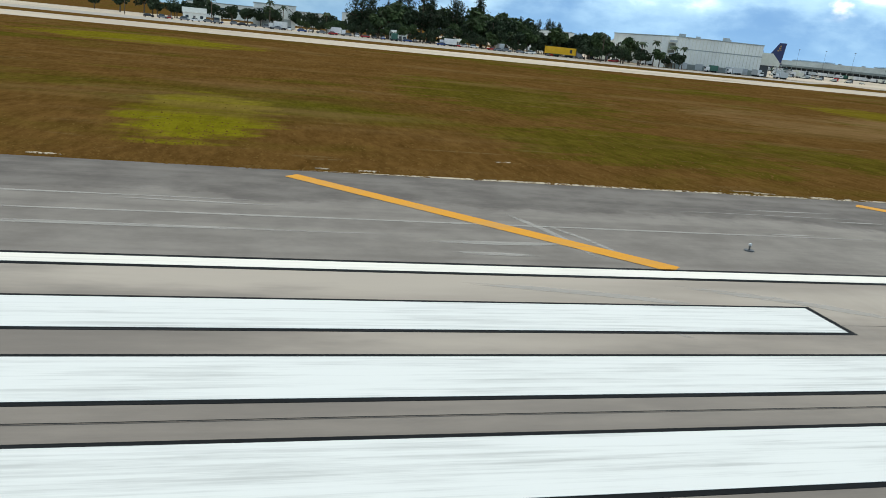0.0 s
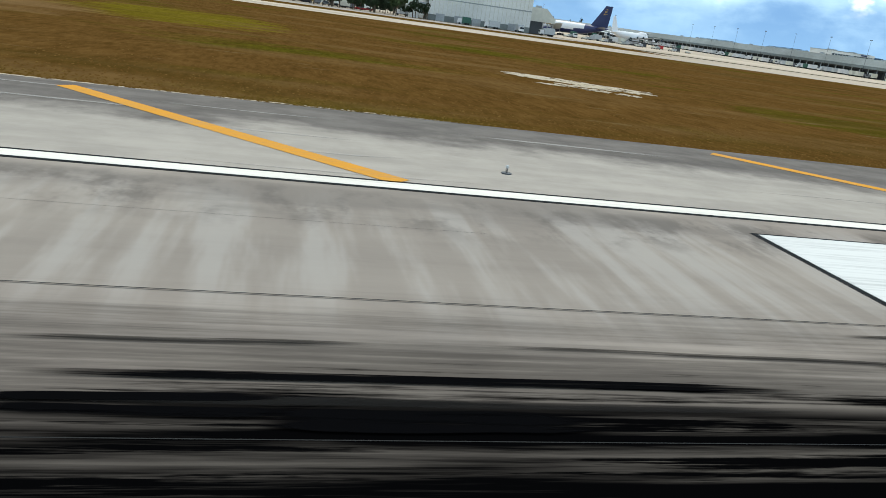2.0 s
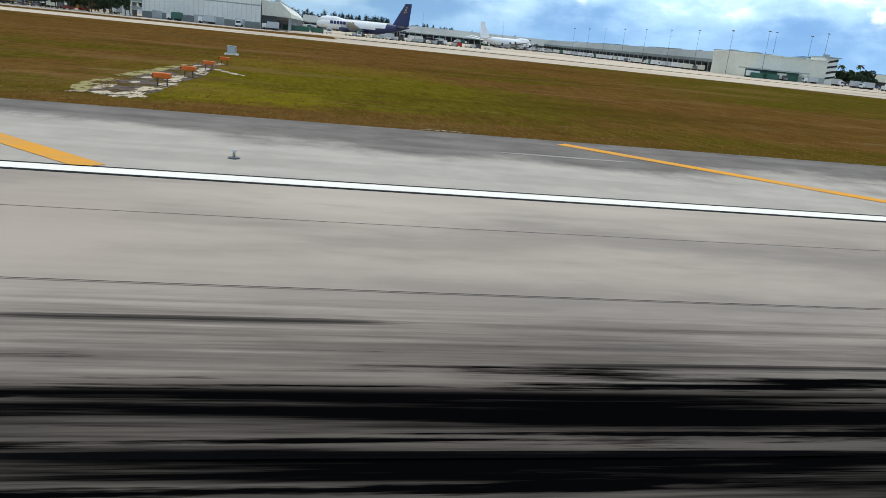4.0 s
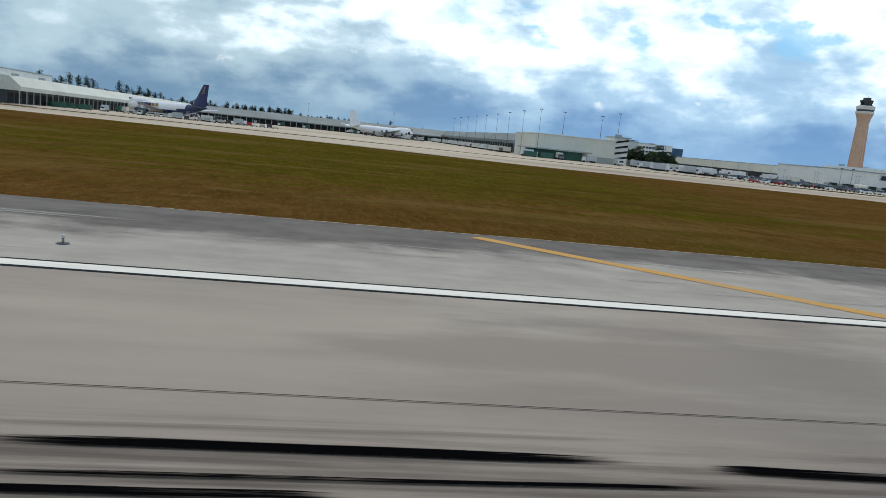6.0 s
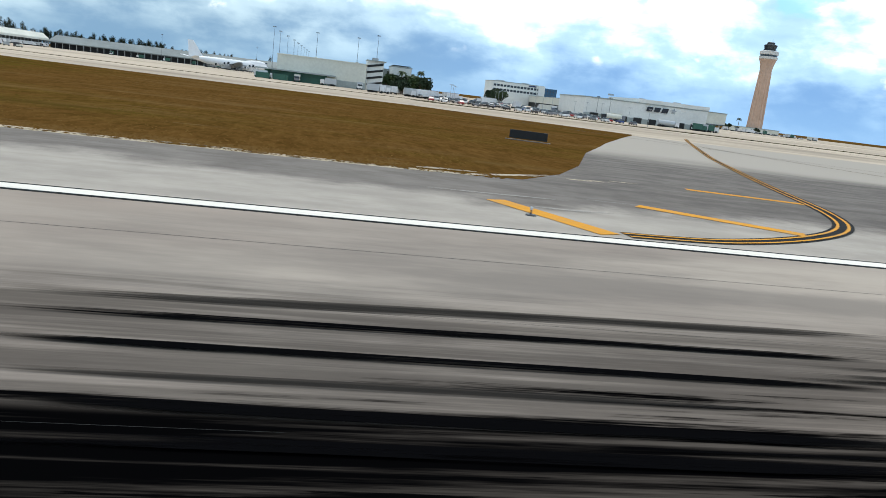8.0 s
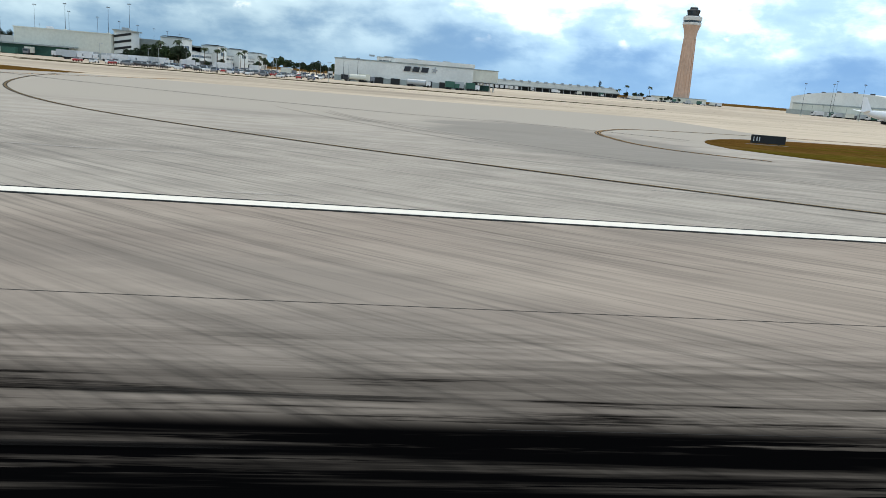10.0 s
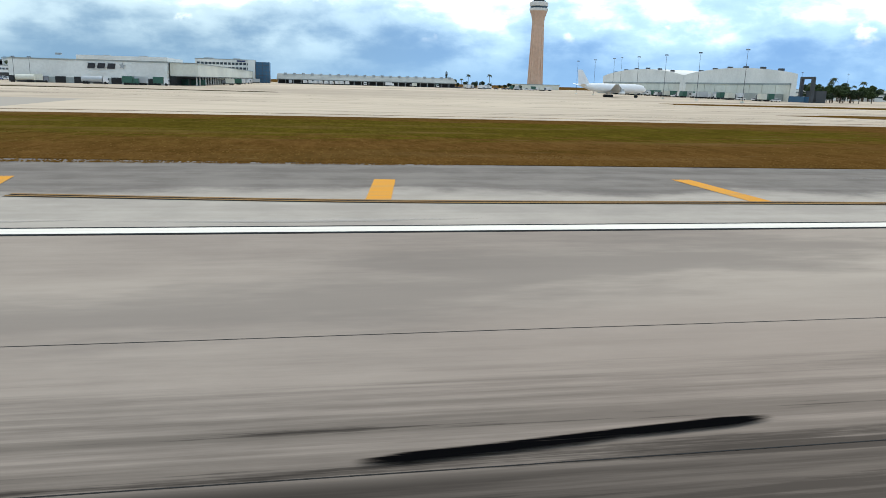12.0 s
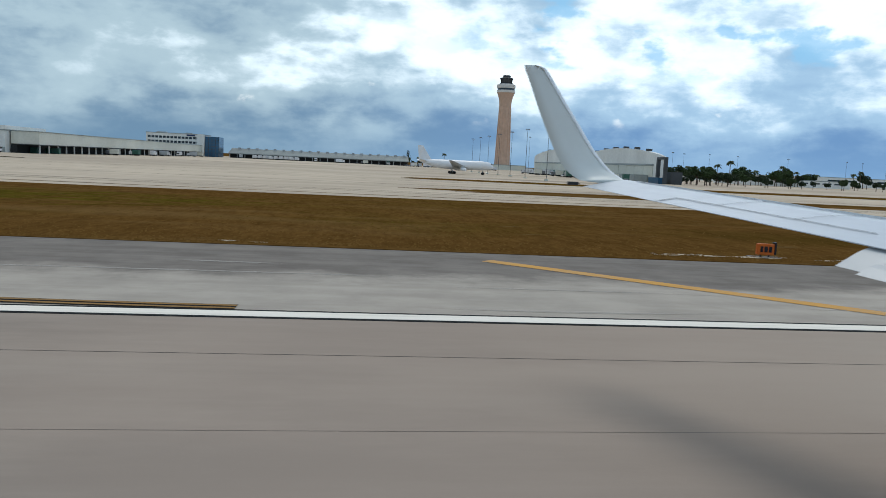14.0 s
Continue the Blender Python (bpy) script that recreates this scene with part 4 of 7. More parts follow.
# more of them where the run is only glimpsed
rnd = random.Random(3)
for k in range(150):
    x = rnd.choice((rnd.uniform(405, 540), rnd.uniform(700, 815), rnd.uniform(240, 405), rnd.uniform(560, 700)))
    y = 8.0 + 5.2 * rnd.random() ** 1.6
    dark = y < 10.8
    tyre_mark("tyre_streak" if dark else "thin_tyre_streak", x, y, rnd.uniform(4, 18), rnd.uniform(-0.12, 0.12), rnd.uniform(0.07, 0.28), 0.0235 + k * 2e-5, "smudge_black" if dark and k % 2 else "smudge_grey", 0.3, 0.34, "dark straight tyre rubber streak")
bm = bmesh.new()
for pts in ([(363.1, 15.8), (362.3, 13.5), (361.7, 12.4), (360.6, 10.9), (360.0, 10.0)], [(362.3, 13.6), (361.8, 12.0), (361.4, 10.2)],
            [(365.4, 17.6), (364.7, 15.0), (364.0, 13.5), (363.1, 12.1), (362.2, 11.2), (361.3, 10.1)], [(364.7, 15.2), (364.4, 13.5), (364.2, 12.6), (364.1, 11.5)],
            [(366.9, 17.4), (366.5, 15.6), (365.9, 14.0), (365.1, 12.3)], [(367.0, 16.1), (366.5, 14.3), (366.2, 13.0)], [(366.3, 13.9), (365.8, 12.8), (365.2, 11.6)]):
    soft_ribbon(bm, smooth_line(pts), 0.145, 0.040 + 0.0001 * len(bm.verts), taper=0.2)
setting("curved_skid_marks", bm, MAT["smudge_grey"], "curving grey skid marks across the runway", "tyre marks", "stuff")
rnd = random.Random(12)
for k in range(90):
    i0 = rnd.randint(40, 100)
    seg = lead[i0:i0 + rnd.randint(5, 10)]
    if len(seg) > 4:
        part("turning_tyre_streak", soft_ribbon(bmesh.new(), seg, rnd.uniform(0.08, 0.30), 0.0108 + k * 2e-5, rnd.gauss(-4, 6), 0.45), MAT["smudge_faint"], RUNWAY)
bm = bmesh.new()
for x0, y0, x1, y1, w in ((874.1, 29.0, 878.7, 27.7, 2.6), (884.8, 26.2, 891.8, 25.1, 1.6), (358.0, 29.3, 359.5, 26.1, 0.8), (361.8, 27.4, 364.2, 27.2, 0.5)):
    for j in range(4):
        dx, dy = rnd.uniform(-1.2, 1.2) * w, rnd.uniform(-0.35, 0.35) * w
        soft_ribbon(bm, smooth_line([(x0 + dx, y0 + dy), ((x0 + x1) / 2, (y0 + y1) / 2 + 0.2 + dy), (x1 + dx, y1 + dy)]), w * rnd.uniform(0.3, 0.8), 0.0225 + 0.00001 * len(bm.verts) / 40, taper=0.5)
setting("shoulder_blots", bm, MAT["smudge_blot"], "soft dark rubber blots thrown on the shoulder", "tyre marks", "stuff")
marking("rubber_streak", soft_ribbon(bmesh.new(), smooth_line([(905.3, 9.3), (907, 9.45), (909, 9.65), (911, 9.85)]), 0.30, 0.041, taper=0.16), "smudge_black", "single heavy black tyre streak", "tyre marks")

# pale scraped lines in the dust
bm = bmesh.new()
rnd = random.Random(64)
for x0, y0, x1, y1, w in ((120, 25.7, 166, 26.0, 0.5), (118, 29.6, 162, 30.1, 0.35), (140, 27.6, 190, 27.9, 0.3), (168.1, 30.2, 170.1, 23.4, 0.5), (169.2, 28.6, 171.4, 23.2, 0.35), (164, 21.2, 172, 19.4, 0.5), (171, 21.4, 178, 18.4, 0.6), (166, 19.8, 170, 17.0, 0.4),
                          (976, 29.7, 1000, 29.8, 0.35), (936, 31.4, 962, 31.0, 0.35), (925, 29.2, 950, 29.0, 0.25), (240, 25.6, 262, 26.2, 0.5), (560, 25.2, 580, 25.8, 0.5), (600, 27.2, 640, 27.5, 0.4)):
    soft_ribbon(bm, smooth_line([(x0, y0), ((x0 + x1) / 2 + 0.3, (y0 + y1) / 2 + 0.15), (x1, y1)]), w, 0.0080 + 0.00005 * len(bm.verts) / 50, taper=0.3)
for k in range(120):
    x, y, n = rnd.uniform(110, 1060), rnd.uniform(23.4, 35.0), rnd.uniform(3, 16)
    soft_ribbon(bm, smooth_line([(x, y), (x + n / 2, y + rnd.uniform(-0.2, 0.2)), (x + n, y + rnd.uniform(-0.4, 0.4))]), rnd.uniform(0.1, 0.6), 0.0090 + k * 5e-6, taper=0.4)
setting("scraped_dust_lines", bm, MAT["pale_scrape"], "pale scraped lines in the dust of the shoulder", "dust", "stuff")
# a small dark lamp pit with scuffs fanning out of it
marking("pit_cover", sheet([(613.95, 13.4), (614.3, 13.4), (614.3, 13.66), (613.95, 13.66)], 0.030, 0.028), "rubber", "small dark pit cover set in the runway", "cover")
bm = bmesh.new()
for pts in ([(613.9, 13.2), (613.3, 12.2), (612.6, 11.0), (611.6, 9.4)], [(614.3, 13.2), (614.6, 12.2), (615.0, 11.0), (615.8, 9.4)]):
    soft_ribbon(bm, smooth_line(pts), 0.16, 0.0265, taper=0.4)
setting("fanned_scuff_marks", bm, MAT["smudge_faint"], "two faint scuffs fanning from a pit cover", "tyre marks", "stuff")

# sand bared in the grass
def sand_patch(cx, cy, rx, ry, seed, angle=0.0):
    pts = []
    for i in range(40):
        a = i / 40 * math.tau
        r = 1 + 0.55 * noise.noise((math.cos(a) * 2.2 + seed, math.sin(a) * 2.2, seed * 3.1)) + 0.25 * noise.noise((math.cos(a) * 7 + seed, math.sin(a) * 7, 1.3))
        x, y = rx * r * math.cos(a), ry * r * math.sin(a)
        pts.append((cx + x * math.cos(angle) - y * math.sin(angle), cy + x * math.sin(angle) + y * math.cos(angle)))
    setting("sand_patch", sheet(pts, (0.033 if cx > 840 else -0.012) + 0.0006 * (len(bpy.data.meshes) % 40), 0.05), MAT["sand"], "bare pale sand patch in the dry grass", "sand")


rnd = random.Random(29)
for k in range(70):
    x = rnd.uniform(600, 688) if k < 48 else rnd.uniform(120, 600)
    sand_patch(x, EDGE + rnd.uniform(0.25, 1.0) + max(0.0, x - 678) * 0.5, rnd.uniform(0.3, 1.6), rnd.uniform(0.06, 0.2), k * 0.71)
bed = [(410.2, 43), (411.4, 41.8), (413.0, 42.2), (413.7, 46), (413.5, 54), (413.9, 62), (413.2, 74), (412.4, 86), (411.2, 86.5), (410.6, 74), (410.4, 60), (410.0, 50)]
setting("gravel_bed", sheet(smooth_line(bed + bed[:1], 3)[:-1], -0.014, 0.05), MAT["gravel"], "bare dark gravel bed under the approach light units", "gravel")
rim = smooth_line([(411.0, 87), (410.4, 76), (409.9, 64), (409.6, 55), (409.7, 47), (410.4, 42.6), (411.4, 41.4)], 8)
setting("straw_rim", ribbon(bmesh.new(), rim, 1.25, 0.004, taper=0.3), MAT["straw"], "yellow dead grass along the gravel bed", "dead grass")
for k in range(30):
    y = rnd.uniform(42.5, 60) if k < 20 else rnd.uniform(60, 84)
    sand_patch((412.9 if k % 3 else 411.0) + rnd.uniform(-0.5, 0.5), y, rnd.uniform(0.18, 0.55), rnd.uniform(0.5, 1.8), k * 0.77 + 9)
for k in range(8):
    sand_patch(410.4 + 0.4 * k, 42.0 + 0.25 * (k % 3), rnd.uniform(0.3, 0.6), rnd.uniform(0.2, 0.45), k * 0.53 + 3)
for k in range(7):
    sand_patch(413.6 + 0.42 * k, 73.0 - 0.9 * k, 0.42, 0.45, k * 0.61 + 33)
for x0, x1, out, w in ((620, 686, 0.55, 1.0), (636, 684, 0.2, 0.5), (160, 200, 0.2, 0.42), (262, 300, 0.25, 0.3), (370, 398, 0.3, 0.5)):
    line = [(x0 + 0.5 * i, EDGE + out + max(0.0, x0 + 0.5 * i - 678) * 0.8 + 0.25 * noise.noise(((x0 + 0.5 * i) * 0.13, out * 9, 2.2))) for i in range(int((x1 - x0) * 2) + 1)]
    setting("sand_edge", ribbon(bmesh.new(), line, w, -0.008 + 0.002 * w, taper=0.2), MAT["sand"], "broken pale sand along the pavement edge", "sand")
strip = [(x * 0.5, EDGE - 0.12 + 0.12 * noise.noise((x * 0.11, 3.3, 0)) + 0.06 * noise.noise((x * 0.6, 1.3, 0))) for x in range(1080, 1352)]
setting("sand_edge", ribbon(bmesh.new(), strip, 0.14, 0.006), MAT["sand"], "thin pale sand line along the pavement edge", "sand")
rnd = random.Random(17)
SAND = [(320.6, 73.3, 4.2, 4.0, -0.2), (321, 73.0, 3.6, 3.4, -0.2), (320, 73.6, 4.6, 2.6, -0.2), (356.6, 55, 4.0, 4.0, -0.6), (360.6, 50.6, 3.8, 3.6, -0.6), (359, 53, 2.6, 4.8, 0.0), (363, 48.6, 2.4, 2.0, -0.3), (360.3, 42, 1.0, 2.6, 0.0), (359.5, 39.2, 2.4, 0.7, -0.3),
                                        (375, 37.2, 3.5, 0.5, 0.0), (390, 40.2, 3.0, 0.6, 0.0)]
SAND += [(254.3, 84.6, 1.5, 1.1, 0.0), (1016.5, 41.0, 3.4, 0.9, 0.0), (1021.5, 40.3, 2.4, 0.5, 0.0), (990, 40.2, 1.6, 0.6, 0.0), (955, 40.0, 2.2, 0.5, 0.0), (972.8, 41.6, 2.4, 0.8, 0.0), (973.2, 41.9, 1.8, 0.6, 0.1), (188, 37.3, 5.0, 0.35, 0),
         (172, 43, 0.8, 0.5, 0), (655, 37.2, 5, 0.4, 0), (668, 37.6, 4, 0.4, 0), (676, 38.2, 4, 0.5, 0.2)]
for k in range(7):
    sand_patch(321.6 + 1.3 * (k - 3), 80.2 - 0.8 * (k - 3), 3.6, 3.2, 40.0 + k, -0.45)
for k in range(6):
    sand_patch(358.8 + 1.0 * (k - 2.5), 52.6 - 1.25 * (k - 2.5), 2.3, 2.0, 60.0 + k, -0.6)
for k, (cx, cy, rx, ry, a) in enumerate(SAND):
    for j in range(8 if rx * ry > 2 else 3):
        u, v = rnd.uniform(-1, 1), rnd.uniform(-1, 1)
        dx, dy = rx * u, ry * v
        sand_patch(cx + dx * math.cos(a) - dy * math.sin(a), cy + dx * math.sin(a) + dy * math.cos(a), rx * rnd.uniform(0.12, 0.32), ry * rnd.uniform(0.10, 0.32), k + 1.0 + j * 0.37, a)

# ---- buildings ----


def window_row(parent, x0, x1, y, z0, z1, count, facing="y", sill=True):
    """Windows set in a wall facing the runway (facing y) or along it (facing x, where x0 and x1 run along y)."""
    step = (x1 - x0) / count
    for i in range(count):
        a, b = x0 + step * (i + 0.12), x0 + step * (i + 0.88)
        ob = part("window", B(a, b, y - 0.12, y + 0.1, z0, z1) if facing == "y" else B(y - 0.1, y + 0.12, a, b, z0, z1), MAT["window"], parent)
        if sill:
            part("sill", B(a - 0.1, b + 0.1, y - 0.22, y + 0.05, z0 - 0.2, z0) if facing == "y" else B(y - 0.05, y + 0.22, a - 0.1, b + 0.1, z0 - 0.2, z0), MAT["grey_roof"], ob)


def roof_units(parent, spots, z):
    for x, y, w, h in spots:
        part("roof_unit", B(x - w / 2, x + w / 2, y - w / 3, y + w / 3, z, z + h, 0.05), MAT["steel"], parent)


def block(name, x0, x1, y0, y1, h, wall, label, category="building", parapet=0.5):
    t = thing(name, 0, 0, 0, 0, label, category)
    part("wall", B(x0, x1, y0, y1, 0, h), MAT[wall], t)
    part("roof", B(x0 - 0.3, x1 + 0.3, y0 - 0.3, y1 + 0.3, h, h + parapet, 0.08), MAT["grey_roof" if wall != "cream_wall" else "cream_wall"], t)
    return t


# hangar on the far side of the grass
t = block("hangar", 350, 399, 347, 420, 15.0, "white_wall", "large white windowless cargo hangar with a stepped corner")
part("base_band", B(350.05, 398.95, 346.8, 347.05, 0.0, 2.6), MAT["shed_roof"], t)
for i in range(5):
    part("dock_door", B(354 + i * 8.6, 358 + i * 8.6, 346.7, 347.2, 0, 3.2), MAT["steel"], t)
for i in range(24):
    part("wall_rib", B(350.9 + i * 2.0, 351.1 + i * 2.0, 346.88, 347.05, 2.6, 15.0), MAT["cream_wall"], t)
part("stripe_band", B(350, 399, 346.85, 347.1, 9.4, 9.9), MAT["grey_roof"], t)
roof_units(t, [(360, 360, 3, 1.6), (372, 365, 2, 1.2), (384, 358, 3, 1.8), (393, 370, 2.4, 1.4)], 15.5)
t = thing("stair_tower", 0, 0, 0, 0, "white open stair tower at the hangar corner", "stair tower")
part("core", B(342, 346, 347, 356, 0, 14.5), MAT["white_wall"], t)
for i in range(4):
    part("landing", B(346, 350, 346, 356, 2.6 + i * 3.1, 3.0 + i * 3.1), MAT["cream_wall"], t)
    part("handrail", B(346, 350, 345.9, 346.0, 3.0 + i * 3.1, 4.1 + i * 3.1), MAT["steel"], t)


def side_wing(x_face, x_back, y0, y1, h, label, wall):
    """A long freight wing running back from the runway, docks along the face at x_face."""
    t = thing("freight_wing", 0, 0, 0, 0, label, "cargo building")
    s = 1 if x_face > x_back else -1
    lo, hi = sorted((x_back, x_face - s * 6))
    # wall and bay panels are coloured dark for the shade under the roof
    part("wall", B(lo, hi, y0, y1, 0, h - 1.0), MAT["dark_steel"], t)
    bm = loft(bmesh.new(), [[(x_face, y, h - 6.2), (x_face, y, h - 4.4), (x_face - s * 5, y, h), (x_back, y, h), (x_back, y, h - 6.2)] for y in (y0 - 0.5, y1)])
    part("roof", bm, MAT[wall], t)
    n = int((y1 - y0) / 7.5)
    step = (y1 - y0) / n
    for i in range(n):
        a = y0 + step * i
        x = x_face - s * 5.9
        part("bay", B(min(x, x - s * 0.2), max(x, x - s * 0.2), a + 0.8, a + step - 0.8, 0.3, 4.6), MAT["shade_and_black"], t)
        part("canopy_post", B(x_face - s * 0.8 - 0.2, x_face - s * 0.8 + 0.2, a - 0.2, a + 0.2, 0, h - 6.2), MAT["steel"], t)
        if i % 4 == 1:
            part("roof_vent", B((x_back + x_face) / 2 - 1.2, (x_back + x_face) / 2 + 1.2, a, a + 2.4, h, h + 1.1, 0.1), MAT["steel"], t)
    return t


side_wing(412, 399.3, 350, 744, 12.0, "long cream freight wing with dark docks behind the freighter", "cream_wall")
side_wing(651, 698.5, 400.8, 744, 11.8, "long grey-roofed freight wing with busy dark docks", "shed_roof")


def long_shed(name, x0, x1, y0, depth, h, bay, label, bays):
    t = thing(name, 0, 0, 0, 0, label, "cargo building")
    # the under-eave shade is put into this dark wall and its black bays
    part("wall", B(x0, x1, y0, y0 + depth, 0, h * 0.5), MAT["dark_steel"], t)
    bm = loft(bmesh.new(), [[(x, y0 - 5, h * 0.40), (x, y0 - 5, h * 0.47), (x, y0 + depth * 0.4, h), (x, y0 + depth, h * 0.7), (x, y0 + depth, h * 0.42)] for x in (x0 - 1, x1 + 1)])
    part("roof", bm, MAT["shed_roof"], t)
    step = (x1 - x0) / bays
    for i in range(bays):
        part("bay", B(x0 + step * (i + 0.06), x0 + step * (i + 0.94), y0 - 0.2, y0 + 0.1, 0.2, min(bay, h * 0.36)), MAT["shade_and_black"], t)
        part("canopy_post", B(x0 + step * i, x0 + step * i + 0.4, y0 - 4.7, y0 - 4.3, 0, h * 0.41), MAT["steel"], t)
    return t


long_shed("freight_terminal", 412.5, 698, 746, 46, 12.0, 5.2, "very long low freight terminal with grey-green roof and dark docks", 48)
t = long_shed("freight_terminal", 879, 1040, 690, 40, 8.8, 4.4, "long low freight terminal with roof vents and dark docks", 24)
for i in range(20):
    part("roof_vent", B(884 + i * 8, 886.5 + i * 8, 702, 705, 7.4, 9.6, 0.1), MAT["steel"], t)

# white building with the outside stair
t = block("stair_building", 645, 686, 357, 400, 11.4, "cream_wall", "cream cargo building beside the apron with open stair corner")
part("dock", B(640, 668, 353, 357, 0, 4.2, 0.05), MAT["green_sheet"], t)
part("dock_roof", B(636, 672, 350, 357.2, 4.2, 4.8), MAT["grey_roof"], t)
part("base_band", B(668.5, 686, 356.8, 357.05, 0, 3.0), MAT["grey_roof"], t)
t = thing("stair_tower", 0, 0, 0, 0, "white stair tower with zigzag openings painted as black shade", "stair tower")
part("core", B(686.2, 694, 360, 372, 0, 13.6), MAT["white_wall"], t)
part("cap", B(685.8, 695, 359, 373, 13.6, 14.1, 0.05), MAT["grey_roof"], t)
for i in range(4):
    z = 2.2 + i * 2.8
    bm = loft(bmesh.new(), [[(686.4, y, z), (693.8, y, z + 1.5), (693.8, y, z + 2.5), (686.4, y, z + 1.0)] for y in (359.7, 360.1)])
    # black panels on the solid core paint the shade of its openings
    part("stair_opening", bm, MAT["shade_and_black"], t)
roof_units(t, [(690, 365, 3, 1.2)], 14.1)

# towers of the white terminal row, seen from the side
for k, (y0, y1, h) in enumerate(((386, 408, 12.9), (482, 511, 12.3), (564, 608, 12.6), (672, 726, 12.6))):
    t = block("terminal_block", 700, 710, y0, y1, h, "white_wall", "white square terminal block with three slot windows")
    window_row(t, y0 + (y1 - y0) * 0.28, y0 + (y1 - y0) * 0.72, 710, h - 5.2, h - 3.0, 3, "x")
    part("roof_rail", B(700.5, 709.6, y0 + 1, y1 - 1, h + 0.9, h + 1.05), MAT["dark_steel"], t)
    for i in range(5):
        yy = y0 + 1 + (y1 - y0 - 2) * i / 4
        part("rail_post", B(709.4, 709.6, yy - 0.1, yy + 0.1, h + 0.5, h + 0.9), MAT["dark_steel"], t)
for k, (y0, y1) in enumerate(((408, 482), (511, 564), (608, 672))):
    t = block("terminal_link", 699, 706, y0, y1, 7.6, "white_wall", "low white terminal wing with a row of dark windows")
    window_row(t, y0 + 1, y1 - 1, 706, 5.0, 6.2, 12 if k == 0 else 9, "x", False)
    part("plinth_band", B(705.8, 706.3, y0, y1, 0.2, 3.2), MAT["shade_and_black"], t)

# white airline cargo building with its dark sign shapes
t = block("airline_cargo_building", 786, 847, 334, 374, 9.2, "white_wall", "long white airline cargo building with dark sign shapes")
part("upper_block", B(812, 847.4, 333.6, 374, 9.7, 11.4, 0.05), MAT["white_wall"], t)
roof_units(t, [(802, 345, 2.4, 0.8), (836, 345, 3.2, 0.6), (820, 350, 2.6, 0.6)], 11.4)
part("lower_band", B(786, 847, 333.8, 334.05, 0, 2.3), MAT["grey_roof"], t)
for i in range(8):
    part("dock_door", B(789 + i * 7.2, 793 + i * 7.2, 333.6, 333.9, 0, 2.6), MAT["shade_and_black"], t)
# slanted dark bars and a grey star, in place of the airline's sign
for x0, x1, z1 in ((816.0, 819.2, 8.3), (819.8, 823.0, 8.3), (823.6, 827.0, 8.3)):
    part("sign_shape", loft(bmesh.new(), [[(x0, y, 6.2), (x0 + 0.5, y, z1), (x1 + 0.1, y, z1), (x1 - 0.4, y, 6.2)] for y in (333.4, 333.62)]), MAT["car_black"], t)
star = [(829.6 + (1.5 if i % 2 == 0 else 0.6) * math.sin(i * math.pi / 5 + 0.2), 7.4 + (1.5 if i % 2 == 0 else 0.6) * math.cos(i * math.pi / 5 + 0.2)) for i in range(10)]
part("star_shape", loft(bmesh.new(), [[(x, y, z) for x, z in star] for y in (333.4, 333.62)]), MAT["steel"], t)

# canopy running back along the apron
t = thing("cargo_canopy", 0, 0, 0, 0, "long cream cargo canopy with dark open bays below", "cargo building")
part("fascia", B(847.6, 859, 338, 666, 3.9, 9.3, 0.1), MAT["cream_wall"], t)
# near-black wall colour takes the place of shade below the canopy
part("back_wall", B(847.6, 850, 338, 666, 0, 3.9), MAT["shade_and_black"], t)
part("soffit", B(850, 859.2, 337.6, 666.4, 3.6, 3.88), MAT["dark_steel"], t)
for i in range(33):
    part("column", B(857.6, 858.1, 341 + i * 9.8, 341.5 + i * 9.8, 0, 3.6), MAT["white_wall"], t)
part("roof_edge", B(847.4, 859.3, 337.7, 666.3, 9.3, 9.6, 0.05), MAT["grey_roof"], t)
t = block("office_block", 812, 860, 667, 700, 18.6, "white_wall", "white four-storey airline office with dark ribbon windows")
for z in (10.6, 14.4):
    window_row(t, 813, 857, 667, z, z + 1.9, 14, "y", False)
part("stair_wall", B(855, 861, 665.5, 667, 0, 18.9), MAT["white_wall"], t)
part("roof_sign_shape", B(846, 853, 666.4, 666.8, 17.0, 18.2), MAT["plane_blue"], t)
roof_units(t, [(822, 680, 8, 1.0), (845, 678, 6, 0.9)], 19.1)
t = thing("glass_cube", 0, 0, 0, 0, "blue glass stair cube beside the office", "building")
part("frame", B(861.2, 873, 668, 690, 0, 17.4), MAT["blue_glass"], t)
for i in range(6):
    part("transom", B(861.0, 873.2, 667.8, 668.0, 2.8 * i + 0.6, 2.8 * i + 0.8), MAT["dark_steel"], t)
for i in range(5):
    part("mullion", B(861.2 + i * 2.9, 861.4 + i * 2.9, 667.7, 667.95, 0, 17.4), MAT["dark_steel"], t)

